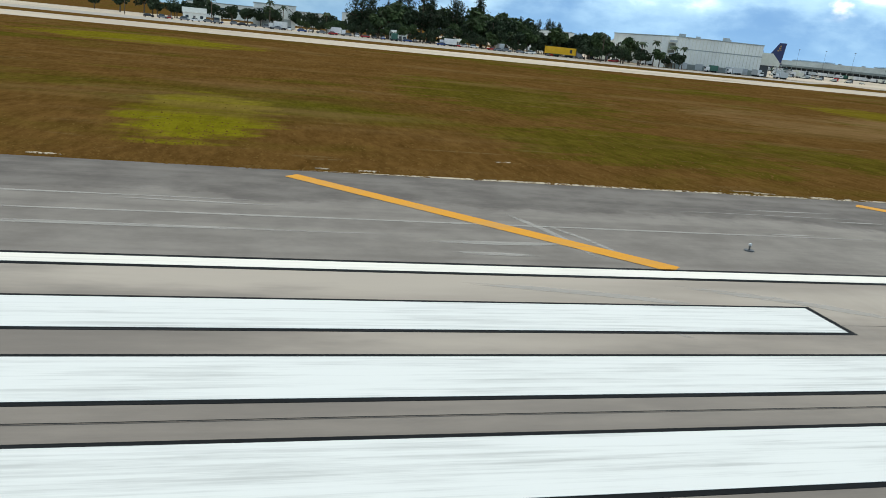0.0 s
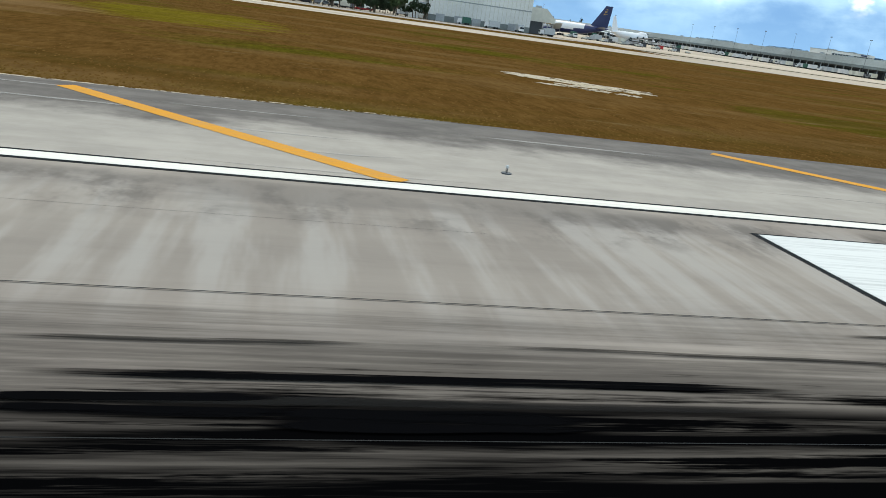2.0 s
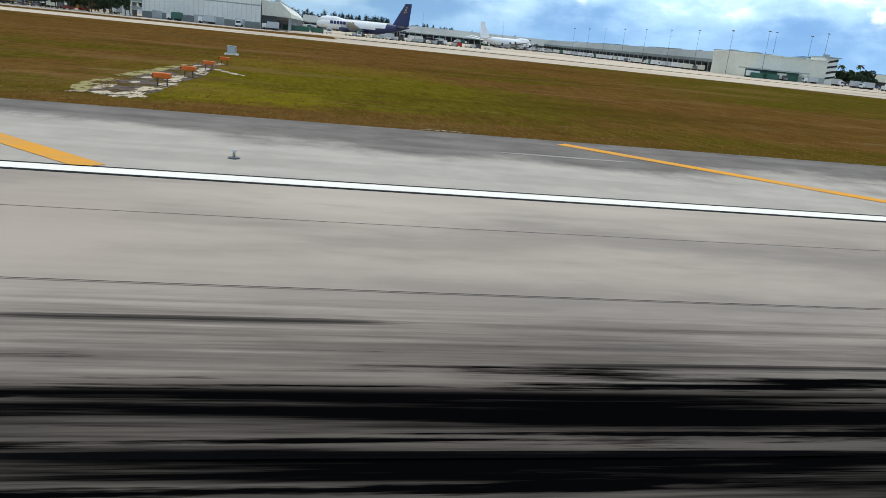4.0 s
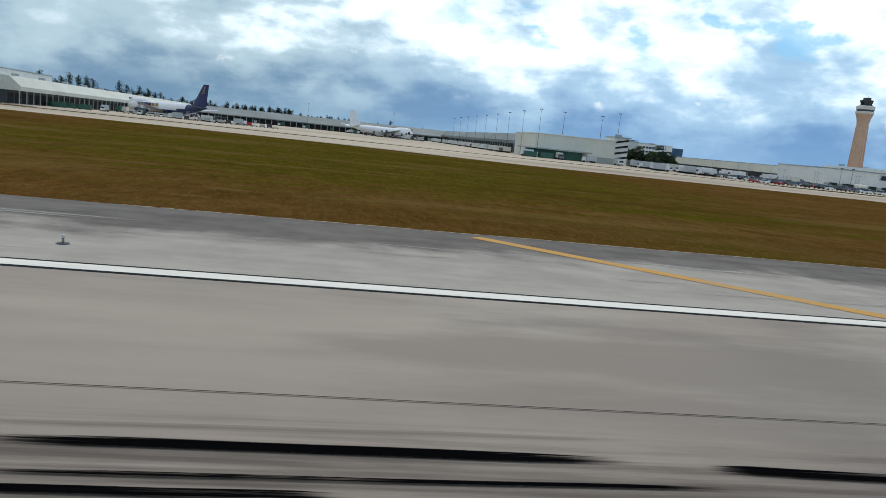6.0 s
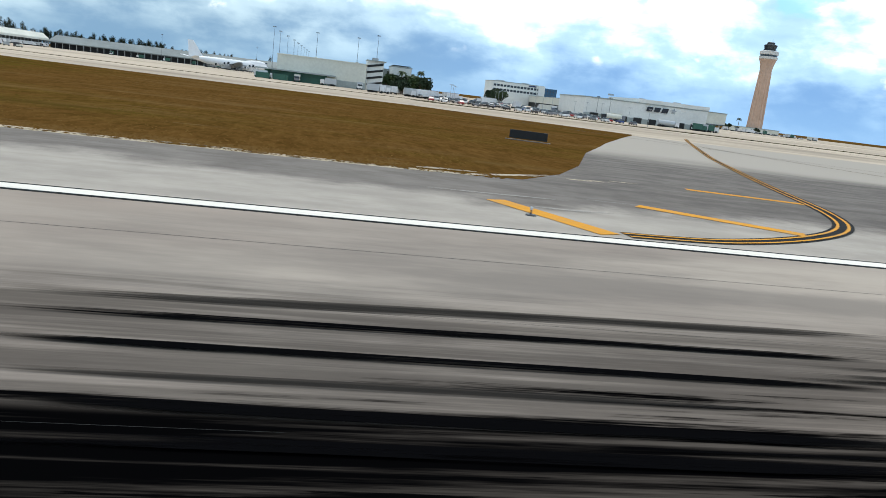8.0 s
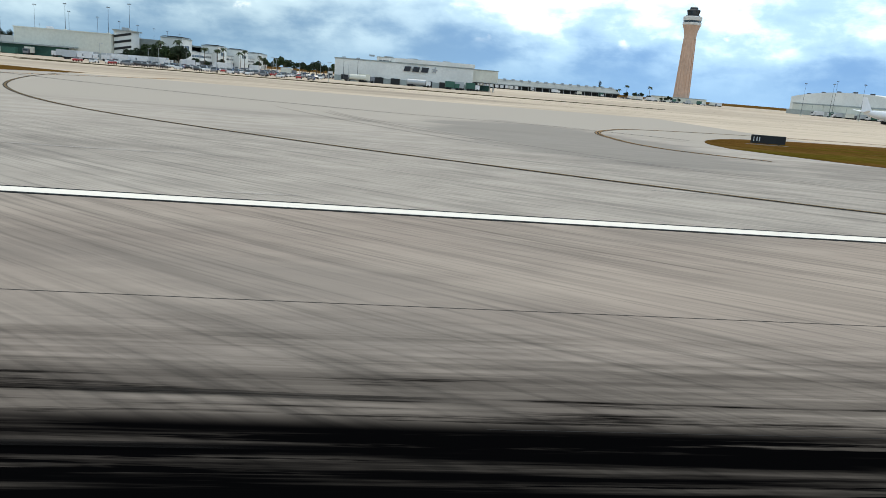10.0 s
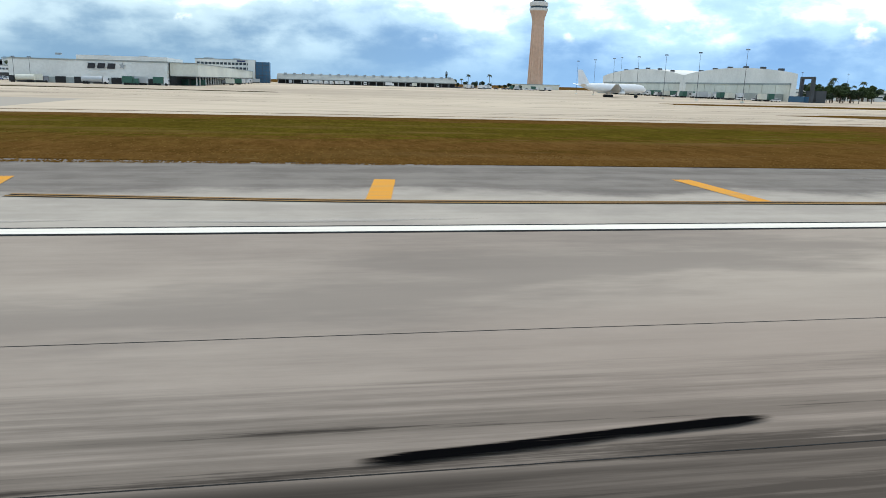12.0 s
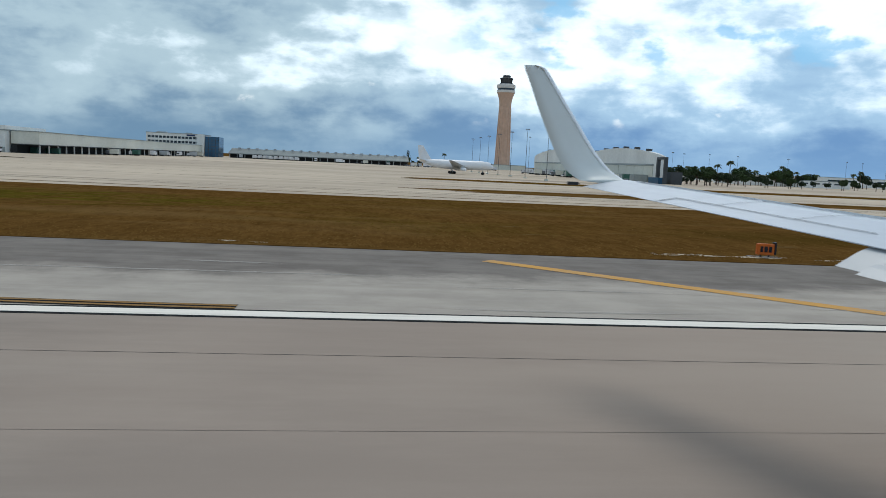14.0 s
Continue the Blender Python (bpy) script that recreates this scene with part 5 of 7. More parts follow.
# twin arched hangars
for k, (y0, y1, peak) in enumerate(((312, 418, 16.0), (418.2, 542, 17.0))):
    t = thing("arched_hangar", 0, 0, 0, 0, "white arched maintenance hangar with a low annex", "hangar")
    ring = [(y0, 0.0)] + [(y0 + (y1 - y0) * i / 16, 12.6 + (peak - 12.6) * math.sin(math.pi * i / 16) ** 0.8) for i in range(17)] + [(y1, 0.0)]
    part("shell", loft(bmesh.new(), [[(x, y + (x - 1125) * 1.95 * (y1 - y) / (y1 - y0) * (k == 0), z) for y, z in ring] for x in (1125, 1150)]), MAT["white_wall"], t)
    part("door_head", B(1124.4, 1125.1, y0 + 4, y1 - 4, 7.6, 8.4), MAT["grey_roof"], t)
    n = 9
    for i in range(n):
        a = y0 + 4 + (y1 - y0 - 8) * i / n
        part("door_leaf", B(1124.6, 1125.05, a + 0.2, a + (y1 - y0 - 8) / n - 0.2, 0, 7.5), MAT["cream_wall"], t)
    part("annex", B(1118, 1124.3, y0 + 8, y1 - 8, 0, 3.4, 0.05), MAT["grey_roof"], t)
    for i in range(6):
        yy = y0 + (y1 - y0) * (0.15 + 0.14 * i)
        zz = 12.6 + (peak - 12.6) * math.sin(math.pi * (0.15 + 0.14 * i)) ** 0.8
        part("roof_vent", B(1126, 1128.4, yy - 0.9, yy + 0.9, zz - 0.2, zz + 0.9, 0.1), MAT["dark_steel"], t)
t = thing("steel_gantry_building", 0, 0, 0, 0, "small pale building with dark open frame", "building")
part("wall", B(1126, 1131, 299, 306, 0, 5.2), MAT["dark_steel"], t)
for y in (297.0, 304.6):
    part("frame_post", B(1122, 1123.4, y, y + 1.2, 0, 10.2), MAT["dark_steel"], t)
part("frame_beam", B(1122, 1123.4, 297.0, 305.8, 10.2, 11.2), MAT["dark_steel"], t)
part("blue_base", B(1121, 1123.9, 300, 311, 0, 2.6), MAT["blue_glass"], t)

# far low white sheds behind the trees
for x0, x1, y0, h in ((100, 190, 520, 9), (300, 345, 470, 13), (205, 250, 560, 12), (1240, 1400, 620, 7), (1420, 1560, 640, 8), (1230, 1300, 430, 4)):
    t = block("warehouse", x0, x1, y0, y0 + 40, h, "white_wall", "plain white warehouse behind trees")
    window_row(t, x0 + 4, x1 - 4, y0, h * 0.55, h * 0.75, 8, "y", False)


# ---- control tower ----
def control_tower(cx, cy):
    t = thing("control_tower", cx, cy, 0, 0, "tall tan concrete airport control tower with dark glass cab", "control tower")

    def ring(r, z, n=24, flat=1.0):
        return [(r * math.cos(i / n * math.tau), r * flat * math.sin(i / n * math.tau), z) for i in range(n)]

    part("shaft", loft(bmesh.new(), [ring(8.4, 0), ring(7.4, 20), ring(6.7, 45), ring(6.3, 66), ring(6.6, 72), ring(7.6, 77), ring(9.4, 82)]), MAT["tower_shell"], t, "tan ribbed concrete shaft")
    for i in range(12):
        a = i / 12 * math.tau
        part("rib", tube(bmesh.new(), (8.3 * math.cos(a), 8.3 * math.sin(a), 0), (6.25 * math.cos(a), 6.25 * math.sin(a), 68), 0.5, 0.4, 6), MAT["tower_shell"], t)
    part("collar", loft(bmesh.new(), [ring(9.4, 82), ring(9.8, 82.4), ring(9.8, 84.6), ring(9.3, 84.8)]), MAT["tower_top"], t)
    part("window_band", loft(bmesh.new(), [ring(9.2, 84.8), ring(9.2, 86.8)]), MAT["window"], t)
    part("upper_collar", loft(bmesh.new(), [ring(9.7, 86.8), ring(9.9, 87.2), ring(9.9, 90.4), ring(8.6, 91.2)]), MAT["tower_top"], t)
    part("walkway", loft(bmesh.new(), [ring(7.2, 91.2), ring(7.2, 92.2)]), MAT["dark_steel"], t)
    part("cab", loft(bmesh.new(), [ring(5.6, 92.2, 12), ring(6.6, 96.6, 12)]), MAT["window"], t, "dark tilted cab glass")
    for i in range(12):
        a = i / 12 * math.tau
        part("cab_post", tube(bmesh.new(), (5.65 * math.cos(a), 5.65 * math.sin(a), 92.2), (6.65 * math.cos(a), 6.65 * math.sin(a), 96.6), 0.18, 0.18, 5), MAT["dark_steel"], t)
    part("cab_roof", loft(bmesh.new(), [ring(7.0, 96.6), ring(7.0, 97.6), ring(4.2, 98.4), ring(4.2, 100.2), ring(3.6, 100.6)]), MAT["dark_steel"], t)
    for dx, h in ((-2, 103.5), (1.2, 104.6), (2.6, 102.8)):
        part("antenna", T((dx, 0, 100.5), (dx, 0, h), 0.1, 0.05, 6), MAT["dark_steel"], t)
    base = thing("tower_base_building", 0, 0, 0, 0, "low pale building at the foot of the control tower", "building")
    part("wall", B(cx - 26, cx + 24, cy - 12, cy + 20, 0, 5), MAT["cream_wall"], base)
    part("roof", B(cx - 26.5, cx + 24.5, cy - 12.5, cy + 20.5, 5, 5.6, 0.1), MAT["grey_roof"], base)


control_tower(1149, 793)


# ---- light masts ----
def light_mast(x, y, h, name="light_mast"):
    t = thing(name, x, y, 0, 0, "tall thin steel apron light mast", "light mast", "apron light masts")
    part("pole", T((0, 0, 0), (0, 0, h), 0.11, 0.05, 8), MAT["dark_steel"], t)
    part("footing", T((0, 0, 0), (0, 0, 0.6), 0.7, 0.7, 8), MAT["cream_wall"], t)
    part("crossbar", B(-0.7, 0.7, -0.08, 0.08, h - 0.2, h), MAT["dark_steel"], t)
    for dx in (-0.5, 0.5):
        lamp = part("lamp_head", B(dx - 0.25, dx + 0.25, -0.3, 0.2, h - 0.5, h - 0.2, 0.03), MAT["dark_steel"], t)
        part("lens", B(dx - 0.2, dx + 0.2, -0.32, -0.29, h - 0.45, h - 0.25), MAT["lamp_glass"], lamp)
    return t


mast = light_mast(643.6, 348, 23)
tall = light_mast(1060, 250, 19)
for x, y in ((643.9, 382), (645.2, 421), (646.6, 460), (647, 498), (647.4, 536), (647.8, 575), (648.2, 612), (648.6, 650), (520, 700), (600, 715), (1100, 452)):
    copy_thing(mast, at(x, y))
for x, y in ((1060, 283), (1060, 312), (1060, 340), (1060, 369), (1060, 395), (1060, 422), (1205, 480), (1222, 500), (1236, 490), (1262, 500), (1300, 500), (1345, 500), (1372, 520), (1380, 505)):
    copy_thing(tall, at(x, y))

short = light_mast(790, 328, 10)
copy_thing(short, at(796, 328))

roof_pole = light_mast(662, 370, 12)
roof_pole.matrix_basis = at(662, 370, 11.9)
for x, z in ((681.5, 11.9), (690.8, 14.1)):
    copy_thing(roof_pole, at(x, 368, z))


# ---- vegetation ----
def leaf_cloud(bm, centre, size, count, rnd, leaf, flat=1.0):
    for _ in range(count):
        u, a = rnd.uniform(-1, 1), rnd.uniform(0, math.tau)
        r = rnd.uniform(0.55, 1.0) ** 0.6
        q = math.sqrt(1 - u * u)
        c = Vector((centre[0] + size[0] * r * q * math.cos(a), centre[1] + size[1] * r * q * math.sin(a), centre[2] + size[2] * r * u))
        d = Vector((rnd.uniform(-1, 1), rnd.uniform(-1, 1), rnd.uniform(-1, 1) * flat)).normalized()
        e = d.orthogonal().normalized()
        f = d.cross(e)
        s = leaf * rnd.uniform(0.6, 1.3)
        vs = [bm.verts.new(c + e * s * x + f * s * y + d * s * z) for x, y, z in ((-1, -0.35, 0), (0, -0.6, 0.25), (1, -0.2, 0), (0.6, 0.5, -0.15), (-0.5, 0.6, 0.1))]
        bm.faces.new(vs)


def broad_tree(x, y, h, w, seed, mat="leaf_green"):
    rnd = random.Random(seed)
    t = thing("tree", x, y, 0, rnd.uniform(0, 360), "broad leafy tree with an uneven dark green crown", "tree", "airport trees")
    bm = T((0, 0, 0), (0.1 * h * 0.2, 0, h * 0.42), 0.035 * h, 0.022 * h, 8)
    for k in range(5):
        a = k / 5 * math.tau + rnd.random()
        tube(bm, (0, 0, h * 0.36), (w * 0.55 * math.cos(a), w * 0.55 * math.sin(a), h * rnd.uniform(0.55, 0.8)), 0.016 * h, 0.006 * h, 5)
    part("trunk", bm, MAT["bark"], t)
    bm = bmesh.new()
    for k in range(9):
        a, r = rnd.uniform(0, math.tau), w * rnd.uniform(0.2, 0.75)
        leaf_cloud(bm, (r * math.cos(a), r * math.sin(a), h * rnd.uniform(0.45, 0.85)), (w * 0.45, w * 0.45, h * rnd.uniform(0.12, 0.2)), 75, rnd, 0.055 * h)
    part("crown", bm, MAT[mat], t)
    return t


def pine_tree(x, y, h, seed):
    rnd = random.Random(seed)
    t = thing("pine_tree", x, y, 0, rnd.uniform(0, 360), "tall dark feathery pine with a ragged crown", "tree", "pine row")
    bm = T((0, 0, 0), (0.2, 0, h * 0.93), 0.018 * h, 0.004 * h, 7)
    tips = []
    for k in range(13):
        z = h * (0.22 + 0.055 * k)
        a, r = rnd.uniform(0, math.tau), h * 0.20 * (1 - (k / 14) ** 1.7) * rnd.uniform(0.5, 1.25)
        tip = (r * math.cos(a), r * math.sin(a), z + r * rnd.uniform(0.5, 1.0))
        tube(bm, (0.2 * z / h, 0, z), tip, 0.006 * h, 0.002 * h, 4)
        tips.append((tip, r))
    part("trunk", bm, MAT["bark"], t)
    bm = bmesh.new()
    for tip, r in tips:
        s = h * rnd.uniform(0.055, 0.10)
        leaf_cloud(bm, tip, (s, s, s * 1.25), 46, rnd, 0.016 * h, 2.6)
        leaf_cloud(bm, (tip[0] * 0.45, tip[1] * 0.45, tip[2] - 0.02 * h), (s * 0.9, s * 0.9, s), 26, rnd, 0.018 * h, 2.6)
    leaf_cloud(bm, (0.2, 0, h * 0.95), (0.035 * h, 0.035 * h, 0.07 * h), 40, rnd, 0.015 * h, 2.6)
    part("crown", bm, MAT["leaf_dark"], t)
    return t


def palm_tree(x, y, h, seed):
    rnd = random.Random(seed)
    t = thing("palm_tree", x, y, 0, rnd.uniform(0, 360), "slender palm with a drooping frond crown", "tree", "palms")
    part("trunk", tube(T((0, 0, 0), (0.25, 0, h * 0.5), 0.24, 0.19, 8), (0.25, 0, h * 0.5), (0.3, 0.1, h), 0.19, 0.15, 8), MAT["bark"], t)
    for k in range(16):
        a = k / 16 * math.tau + rnd.uniform(-0.15, 0.15)
        rise, reach = rnd.uniform(-0.5, 1.1), rnd.uniform(2.0, 2.8)
        pts = []
        for i in range(6):
            s = i / 5
            pts.append(Vector((0.3 + reach * s * math.cos(a), 0.1 + reach * s * math.sin(a), h + rise * s * 1.6 - 2.0 * s * s)))
        side = Vector((-math.sin(a), math.cos(a), 0))
        bm = bmesh.new()
        rows = []
        for i, p in enumerate(pts):
            w = (0.08, 0.42, 0.5, 0.44, 0.3, 0.04)[i]
            rows.append([bm.verts.new(p + side * w - Vector((0, 0, w * 0.6))), bm.verts.new(p), bm.verts.new(p - side * w - Vector((0, 0, w * 0.6)))])
        for r0, r1 in zip(rows, rows[1:]):
            bm.faces.new((r0[0], r0[1], r1[1], r1[0]))
            bm.faces.new((r0[1], r0[2], r1[2], r1[1]))
        part("frond", bm, MAT["leaf_palm"], t)
    return t


rnd = random.Random(21)
broad = [broad_tree(206, 384, 13, 5.2, 1, "leaf_dark"), broad_tree(232, 392, 15, 6.0, 2), broad_tree(262, 388, 12, 5.0, 3, "leaf_dark"), broad_tree(706, 384, 9.5, 4.4, 4, "leaf_dark")]
pines = [pine_tree(345, 806, 25, 5), pine_tree(352, 810, 23, 6), pine_tree(214, 405, 19, 7)]
palms = [palm_tree(154, 366, 12, 8), palm_tree(716, 412, 10, 9)]


def plant(kind, spots, lo=0.8, hi=1.2):
    for x, y in spots:
        ob = copy_thing(rnd.choice(kind), at(x, y, 0, rnd.uniform(0, 360)))
        ob.scale = (rnd.uniform(lo, hi),) * 3


plant(broad, [(x + rnd.uniform(-4, 4), rnd.uniform(372, 440)) for x in range(70, 200, 11)], 0.6, 0.95)
plant(broad, [(196 + k * 3.4 + rnd.uniform(-2, 2), rnd.uniform(376, 404)) for k in range(30)], 1.05, 1.4)
plant(broad, [(198 + k * 4.6 + rnd.uniform(-2, 2), rnd.uniform(368, 376)) for k in range(22)], 0.5, 0.8)
plant(broad, [(x + rnd.uniform(-3, 3), rnd.uniform(372, 420)) for x in range(296, 346, 6)], 0.8, 1.1)
plant(broad, [(298 + k * 3.9 + rnd.uniform(-1.5, 1.5), rnd.uniform(328, 338)) for k in range(13)], 0.45, 0.75)
plant(pines, [(x + rnd.uniform(-2, 2), rnd.uniform(384, 410)) for x in range(196, 268, 4)], 0.8, 1.15)
plant(pines, [(x, y) for x, y in ((330, 560), (338, 566), (346, 556), (352, 570), (360, 562), (368, 575), (375, 590), (382, 600), (386, 640), (388, 690), (362, 590), (345, 580), (334, 572), (342, 562), (350, 563), (356, 556), (364, 566), (372, 572), (379, 582), (384, 615), (325, 568), (320, 560))], 0.7, 0.95)
plant(palms, [(92, 362), (128, 370), (180, 368), (305, 332), (316, 334), (324, 330), (333, 335), (341, 331), (348, 334), (160, 360), (703, 400), (701, 392), (717, 440), (718, 455), (716, 530), (718, 536), (717, 620), (716, 640), (718, 648), (1052, 720), (1058, 716), (1075, 700),
              (1330, 470), (1342, 480), (1362, 460), (1380, 470), (1290, 480), (1240, 460)], 0.8, 1.1)
plant(pines, [(x + rnd.uniform(-1.5, 1.5), 804 + rnd.uniform(-4, 8)) for x in range(318, 376, 3)], 0.66, 0.85)
plant(pines, [(384 + k * 1.15 + rnd.uniform(-1.5, 1.5), 806 + rnd.uniform(-5, 8)) for k in range(102)], 0.58, 0.76)
plant(pines, [(x + rnd.uniform(-1.5, 1.5), 806 + rnd.uniform(-5, 8)) for x in range(500, 570)], 0.42, 0.62)
plant(pines, [(590, 812), (604, 815), (640, 818), (1045, 760)], 0.6, 0.75)
plant(broad, [(785 + k * 3.6, 520 + 12 * k) for k in range(-5, 6)], 0.5, 0.75)
plant(broad, [(712 + k * 5, 700 + k * 6) for k in range(12)], 0.6, 0.9)
plant(broad, [(708, 395), (704, 408), (715, 362), (690, 790), (700, 800), (712, 806), (722, 796), (738, 802), (752, 808), (676, 800)], 0.6, 1.0)
plant(broad, [(714, 398), (713, 432), (714, 470), (713, 600), (714, 615), (713, 632), (714, 642)], 0.3, 0.45)
plant(broad, [(x + rnd.uniform(-5, 5), rnd.uniform(470, 530)) for x in range(1216, 1450, 9)], 0.55, 0.95)
plant(broad, [(x + rnd.uniform(-5, 5), rnd.uniform(455, 480)) for x in range(1180, 1220, 9)], 0.5, 0.7)

# tufts of dry grass, thickest along the pavement edge
def tuft_field(name, x0, x1, base, reach, count, lo, hi, seed, label):
    """Upright blades scattered from the line base outwards; each is one bent leaf of two faces."""
    g = np.random.default_rng(seed)
    x = g.uniform(x0, x1, count)
    out = g.exponential(reach, count)
    y = base + 0.06 + out + 0.22 * np.sin(x * 0.31) * np.sin(x * 0.083 + 1.0) + 0.10 * np.sin(x * 1.7)
    z = np.array([lie(v) for v in y]) + (0.03 if x0 > 800 else -0.03)
    h = g.uniform(lo, hi, count)
    w = h * g.uniform(0.5, 1.4, count)
    a = g.uniform(-0.6, 0.6, count)
    lean = g.uniform(0.9, 2.0, count) * h
    dx, dy = np.cos(a) * w, np.sin(a) * w
    ox, oy = -np.sin(a) * lean, np.cos(a) * lean
    co = np.stack([np.stack([x - dx, y - dy, z], 1), np.stack([x + dx, y + dy, z], 1), np.stack([x + dx * 0.7 + ox, y + dy * 0.7 + oy, z + h * 0.9], 1), np.stack([x - dx * 0.5 + ox, y - dy * 0.5 + oy, z + h], 1)], 1).reshape(-1, 3) * S
    me = bpy.data.meshes.new(name)
    me.from_pydata(co.tolist(), [], np.arange(count * 4).reshape(-1, 4).tolist())
    me.materials.append(MAT["tuft"])
    tagged(new(name, me), label, "grass", kind="stuff")


for x0, x1, base, seed in ((100, 680, EDGE, 33), (880, 1110, 38.9, 34)):
    n = x1 - x0
    tuft_field("edge_grass_tufts", x0, x1, base, 0.3, int(n * 22), 0.02, 0.075, seed, "ragged dry grass tufts along the pavement edge")
    tuft_field("infield_grass_tufts", x0, x1, base, 7.0, int(n * 110), 0.02, 0.06, seed + 10, "low clumps of dry brown and olive grass")


# ---- vehicles ----
def wheel(parent, x, y, r, w=0.22, rim=False):
    ob = part("wheel", T((x, y - w / 2, r), (x, y + w / 2, r), r, seg=12), MAT["tyre"], parent)
    if rim:
        part("rim", T((x, y - w / 2 - 0.01, r), (x, y + w / 2 + 0.01, r), r * 0.55, seg=10), MAT["steel"], ob)


def car(x, y, turn, paint, high=0.0):
    t = thing("car", x, y, 0, turn, "parked car on the apron car park", "car", "parked cars")
    w = 0.86
    side = [(-2.15, 0.35), (-2.2, 0.8), (-2.0, 0.95 + high * 0.3), (-1.0, 1.0 + high * 0.2), (1.2, 1.0), (2.05, 0.86), (2.2, 0.6), (2.15, 0.32)]
    part("body", loft(bmesh.new(), [[(px, yy, pz) for px, pz in side] for yy in (-w, w)]), MAT[paint], t)
    top = [(-1.85, 0.98 + high * 0.2), (-1.35, 1.42 + high), (0.35, 1.46 + high), (1.15, 0.99)]
    part("cabin", loft(bmesh.new(), [[(px, -w * 0.96, pz) if pz < 1.2 else (px, -w * 0.8, pz) for px, pz in top], [(px, w * 0.96, pz) if pz < 1.2 else (px, w * 0.8, pz) for px, pz in top]]), MAT["window"], t)
    part("roof", B(-1.3, 0.3, -w * 0.8, w * 0.8, 1.42 + high, 1.5 + high, 0.02), MAT[paint], t)
    for px in (-1.35, 1.35):
        for py in (-w, w):
            wheel(t, px, py, 0.32)
    return t


def truck(x, y, turn, cab, load, length=8.0, tank=False, h=3.4, label="white service truck parked by the cargo docks"):
    t = thing("truck", x, y, 0, turn, label, "truck", "service vehicles")
    part("chassis", B(-length / 2, length / 2, -0.5, 0.5, 0.55, 0.8), MAT["dark_steel"], t)
    c = part("cab", B(length / 2 - 1.9, length / 2, -1.15, 1.15, 0.6, 2.6, 0.12), MAT[cab], t)
    part("windscreen", B(length / 2 - 0.6, length / 2 + 0.02, -1.0, 1.0, 1.6, 2.4), MAT["window"], c)
    if tank:
        part("tank", T((-length / 2, 0, 1.9), (length / 2 - 2.2, 0, 1.9), 1.15, seg=16), MAT[load], t)
    else:
        part("cargo_box", B(-length / 2, length / 2 - 2.1, -1.25, 1.25, 0.85, h, 0.04), MAT[load], t)
    for px in (-length / 2 + 1.0, -length / 2 + 2.2, length / 2 - 1.0):
        for py in (-1.05, 1.05):
            wheel(t, px, py, 0.5, 0.35)
    return t


rnd = random.Random(44)
cars = [car(712, 300, 90, "car_white"), car(716, 300, 90, "car_grey"), car(720, 300, 90, "car_black"), car(724, 300, 90, "car_white", 0.35), car(728, 300, 90, "car_red"), car(732, 300, 90, "car_blue"), car(736, 300, 90, "car_grey", 0.3)]
for row in range(9):
    for k in range(15):
        if rnd.random() < 0.8:
            copy_thing(rnd.choice(cars), at(705 + k * 5.4 + rnd.uniform(-0.6, 0.6), 262 + row * 12 + rnd.uniform(-1, 1) if row < 7 else 400 + (row - 7) * 60, 0, rnd.choice((88, 90, 92, 270))))
trucks = [truck(640, 348, 0, "car_white", "car_white"), truck(560, 732, 180, "car_white", "plane_grey", 7), truck(480, 420, 20, "car_grey", "cream_wall", 6.5), truck(640, 700, 90, "car_white", "green_sheet", 6)]
docks = [(655 + 14 * k, 347 - 2.4 * k) for k in range(9)]
docks += [(470 + 24 * k, 731 + 3 * (k % 2)) for k in range(10)] + [(430 + 16 * k, 405 + 7 * k) for k in range(5)]
docks += [(584 + 11 * k, 639 - 2 * k) for k in range(4)] + [(863 + k % 3, 420 + 36 * k) for k in range(7)]
docks += [(890 + 22 * k, 682 + 2 * (k % 2)) for k in range(7)] + [(1104 + k % 4, 330 + 27 * k) for k in range(5)]
docks += [(365 + 13 * k, 336) for k in range(4)] + [(132 + 26 * k, 350 + 2 * (k % 3)) for k in range(9)]
docks += [(800, 326), (838, 322), (846, 326)]
for x, y in docks:
    copy_thing(rnd.choice(trucks), at(x, y, 0, rnd.choice((0, 15, 90, 170, 180, 270))))
truck(822, 321, 0, "car_white", "plane_grey", 10, True, label="fuel tanker with a silver tank beside the cargo building")
truck(795, 322, 180, "car_black", "cream_wall", 9, True, label="fuel tanker with a cream tank beside the cargo building")
truck(836, 318, 0, "green_sheet", "green_sheet", 6, label="green service truck beside the cargo building")
for k in range(9):
    truck(903 + k * 4.6, 676, 70, "car_white", "car_white", 5, label="white van in a slanted row by the docks")
# the yellow trailer
t = thing("semi_trailer", 293, 350, 0, 0, "long yellow road trailer coupled to a tractor", "trailer")
part("trailer_box", B(-9.2, 6.0, -1.3, 1.3, 1.3, 4.6, 0.06), MAT["truck_yellow"], t)
part("lower_rail", B(-9.2, 6.0, -1.25, 1.25, 1.05, 1.3), MAT["dark_steel"], t)
part("dark_panel", B(2.8, 4.0, -1.34, -1.3, 2.2, 3.8), MAT["dark_steel"], t)
part("tractor", B(6.4, 9.4, -1.25, 1.25, 0.8, 3.4, 0.15), MAT["car_grey"], t)
for px in (-8.2, -7.0, 5.0, 8.4):
    for py in (-1.1, 1.1):
        wheel(t, px, py, 0.5, 0.35, True)


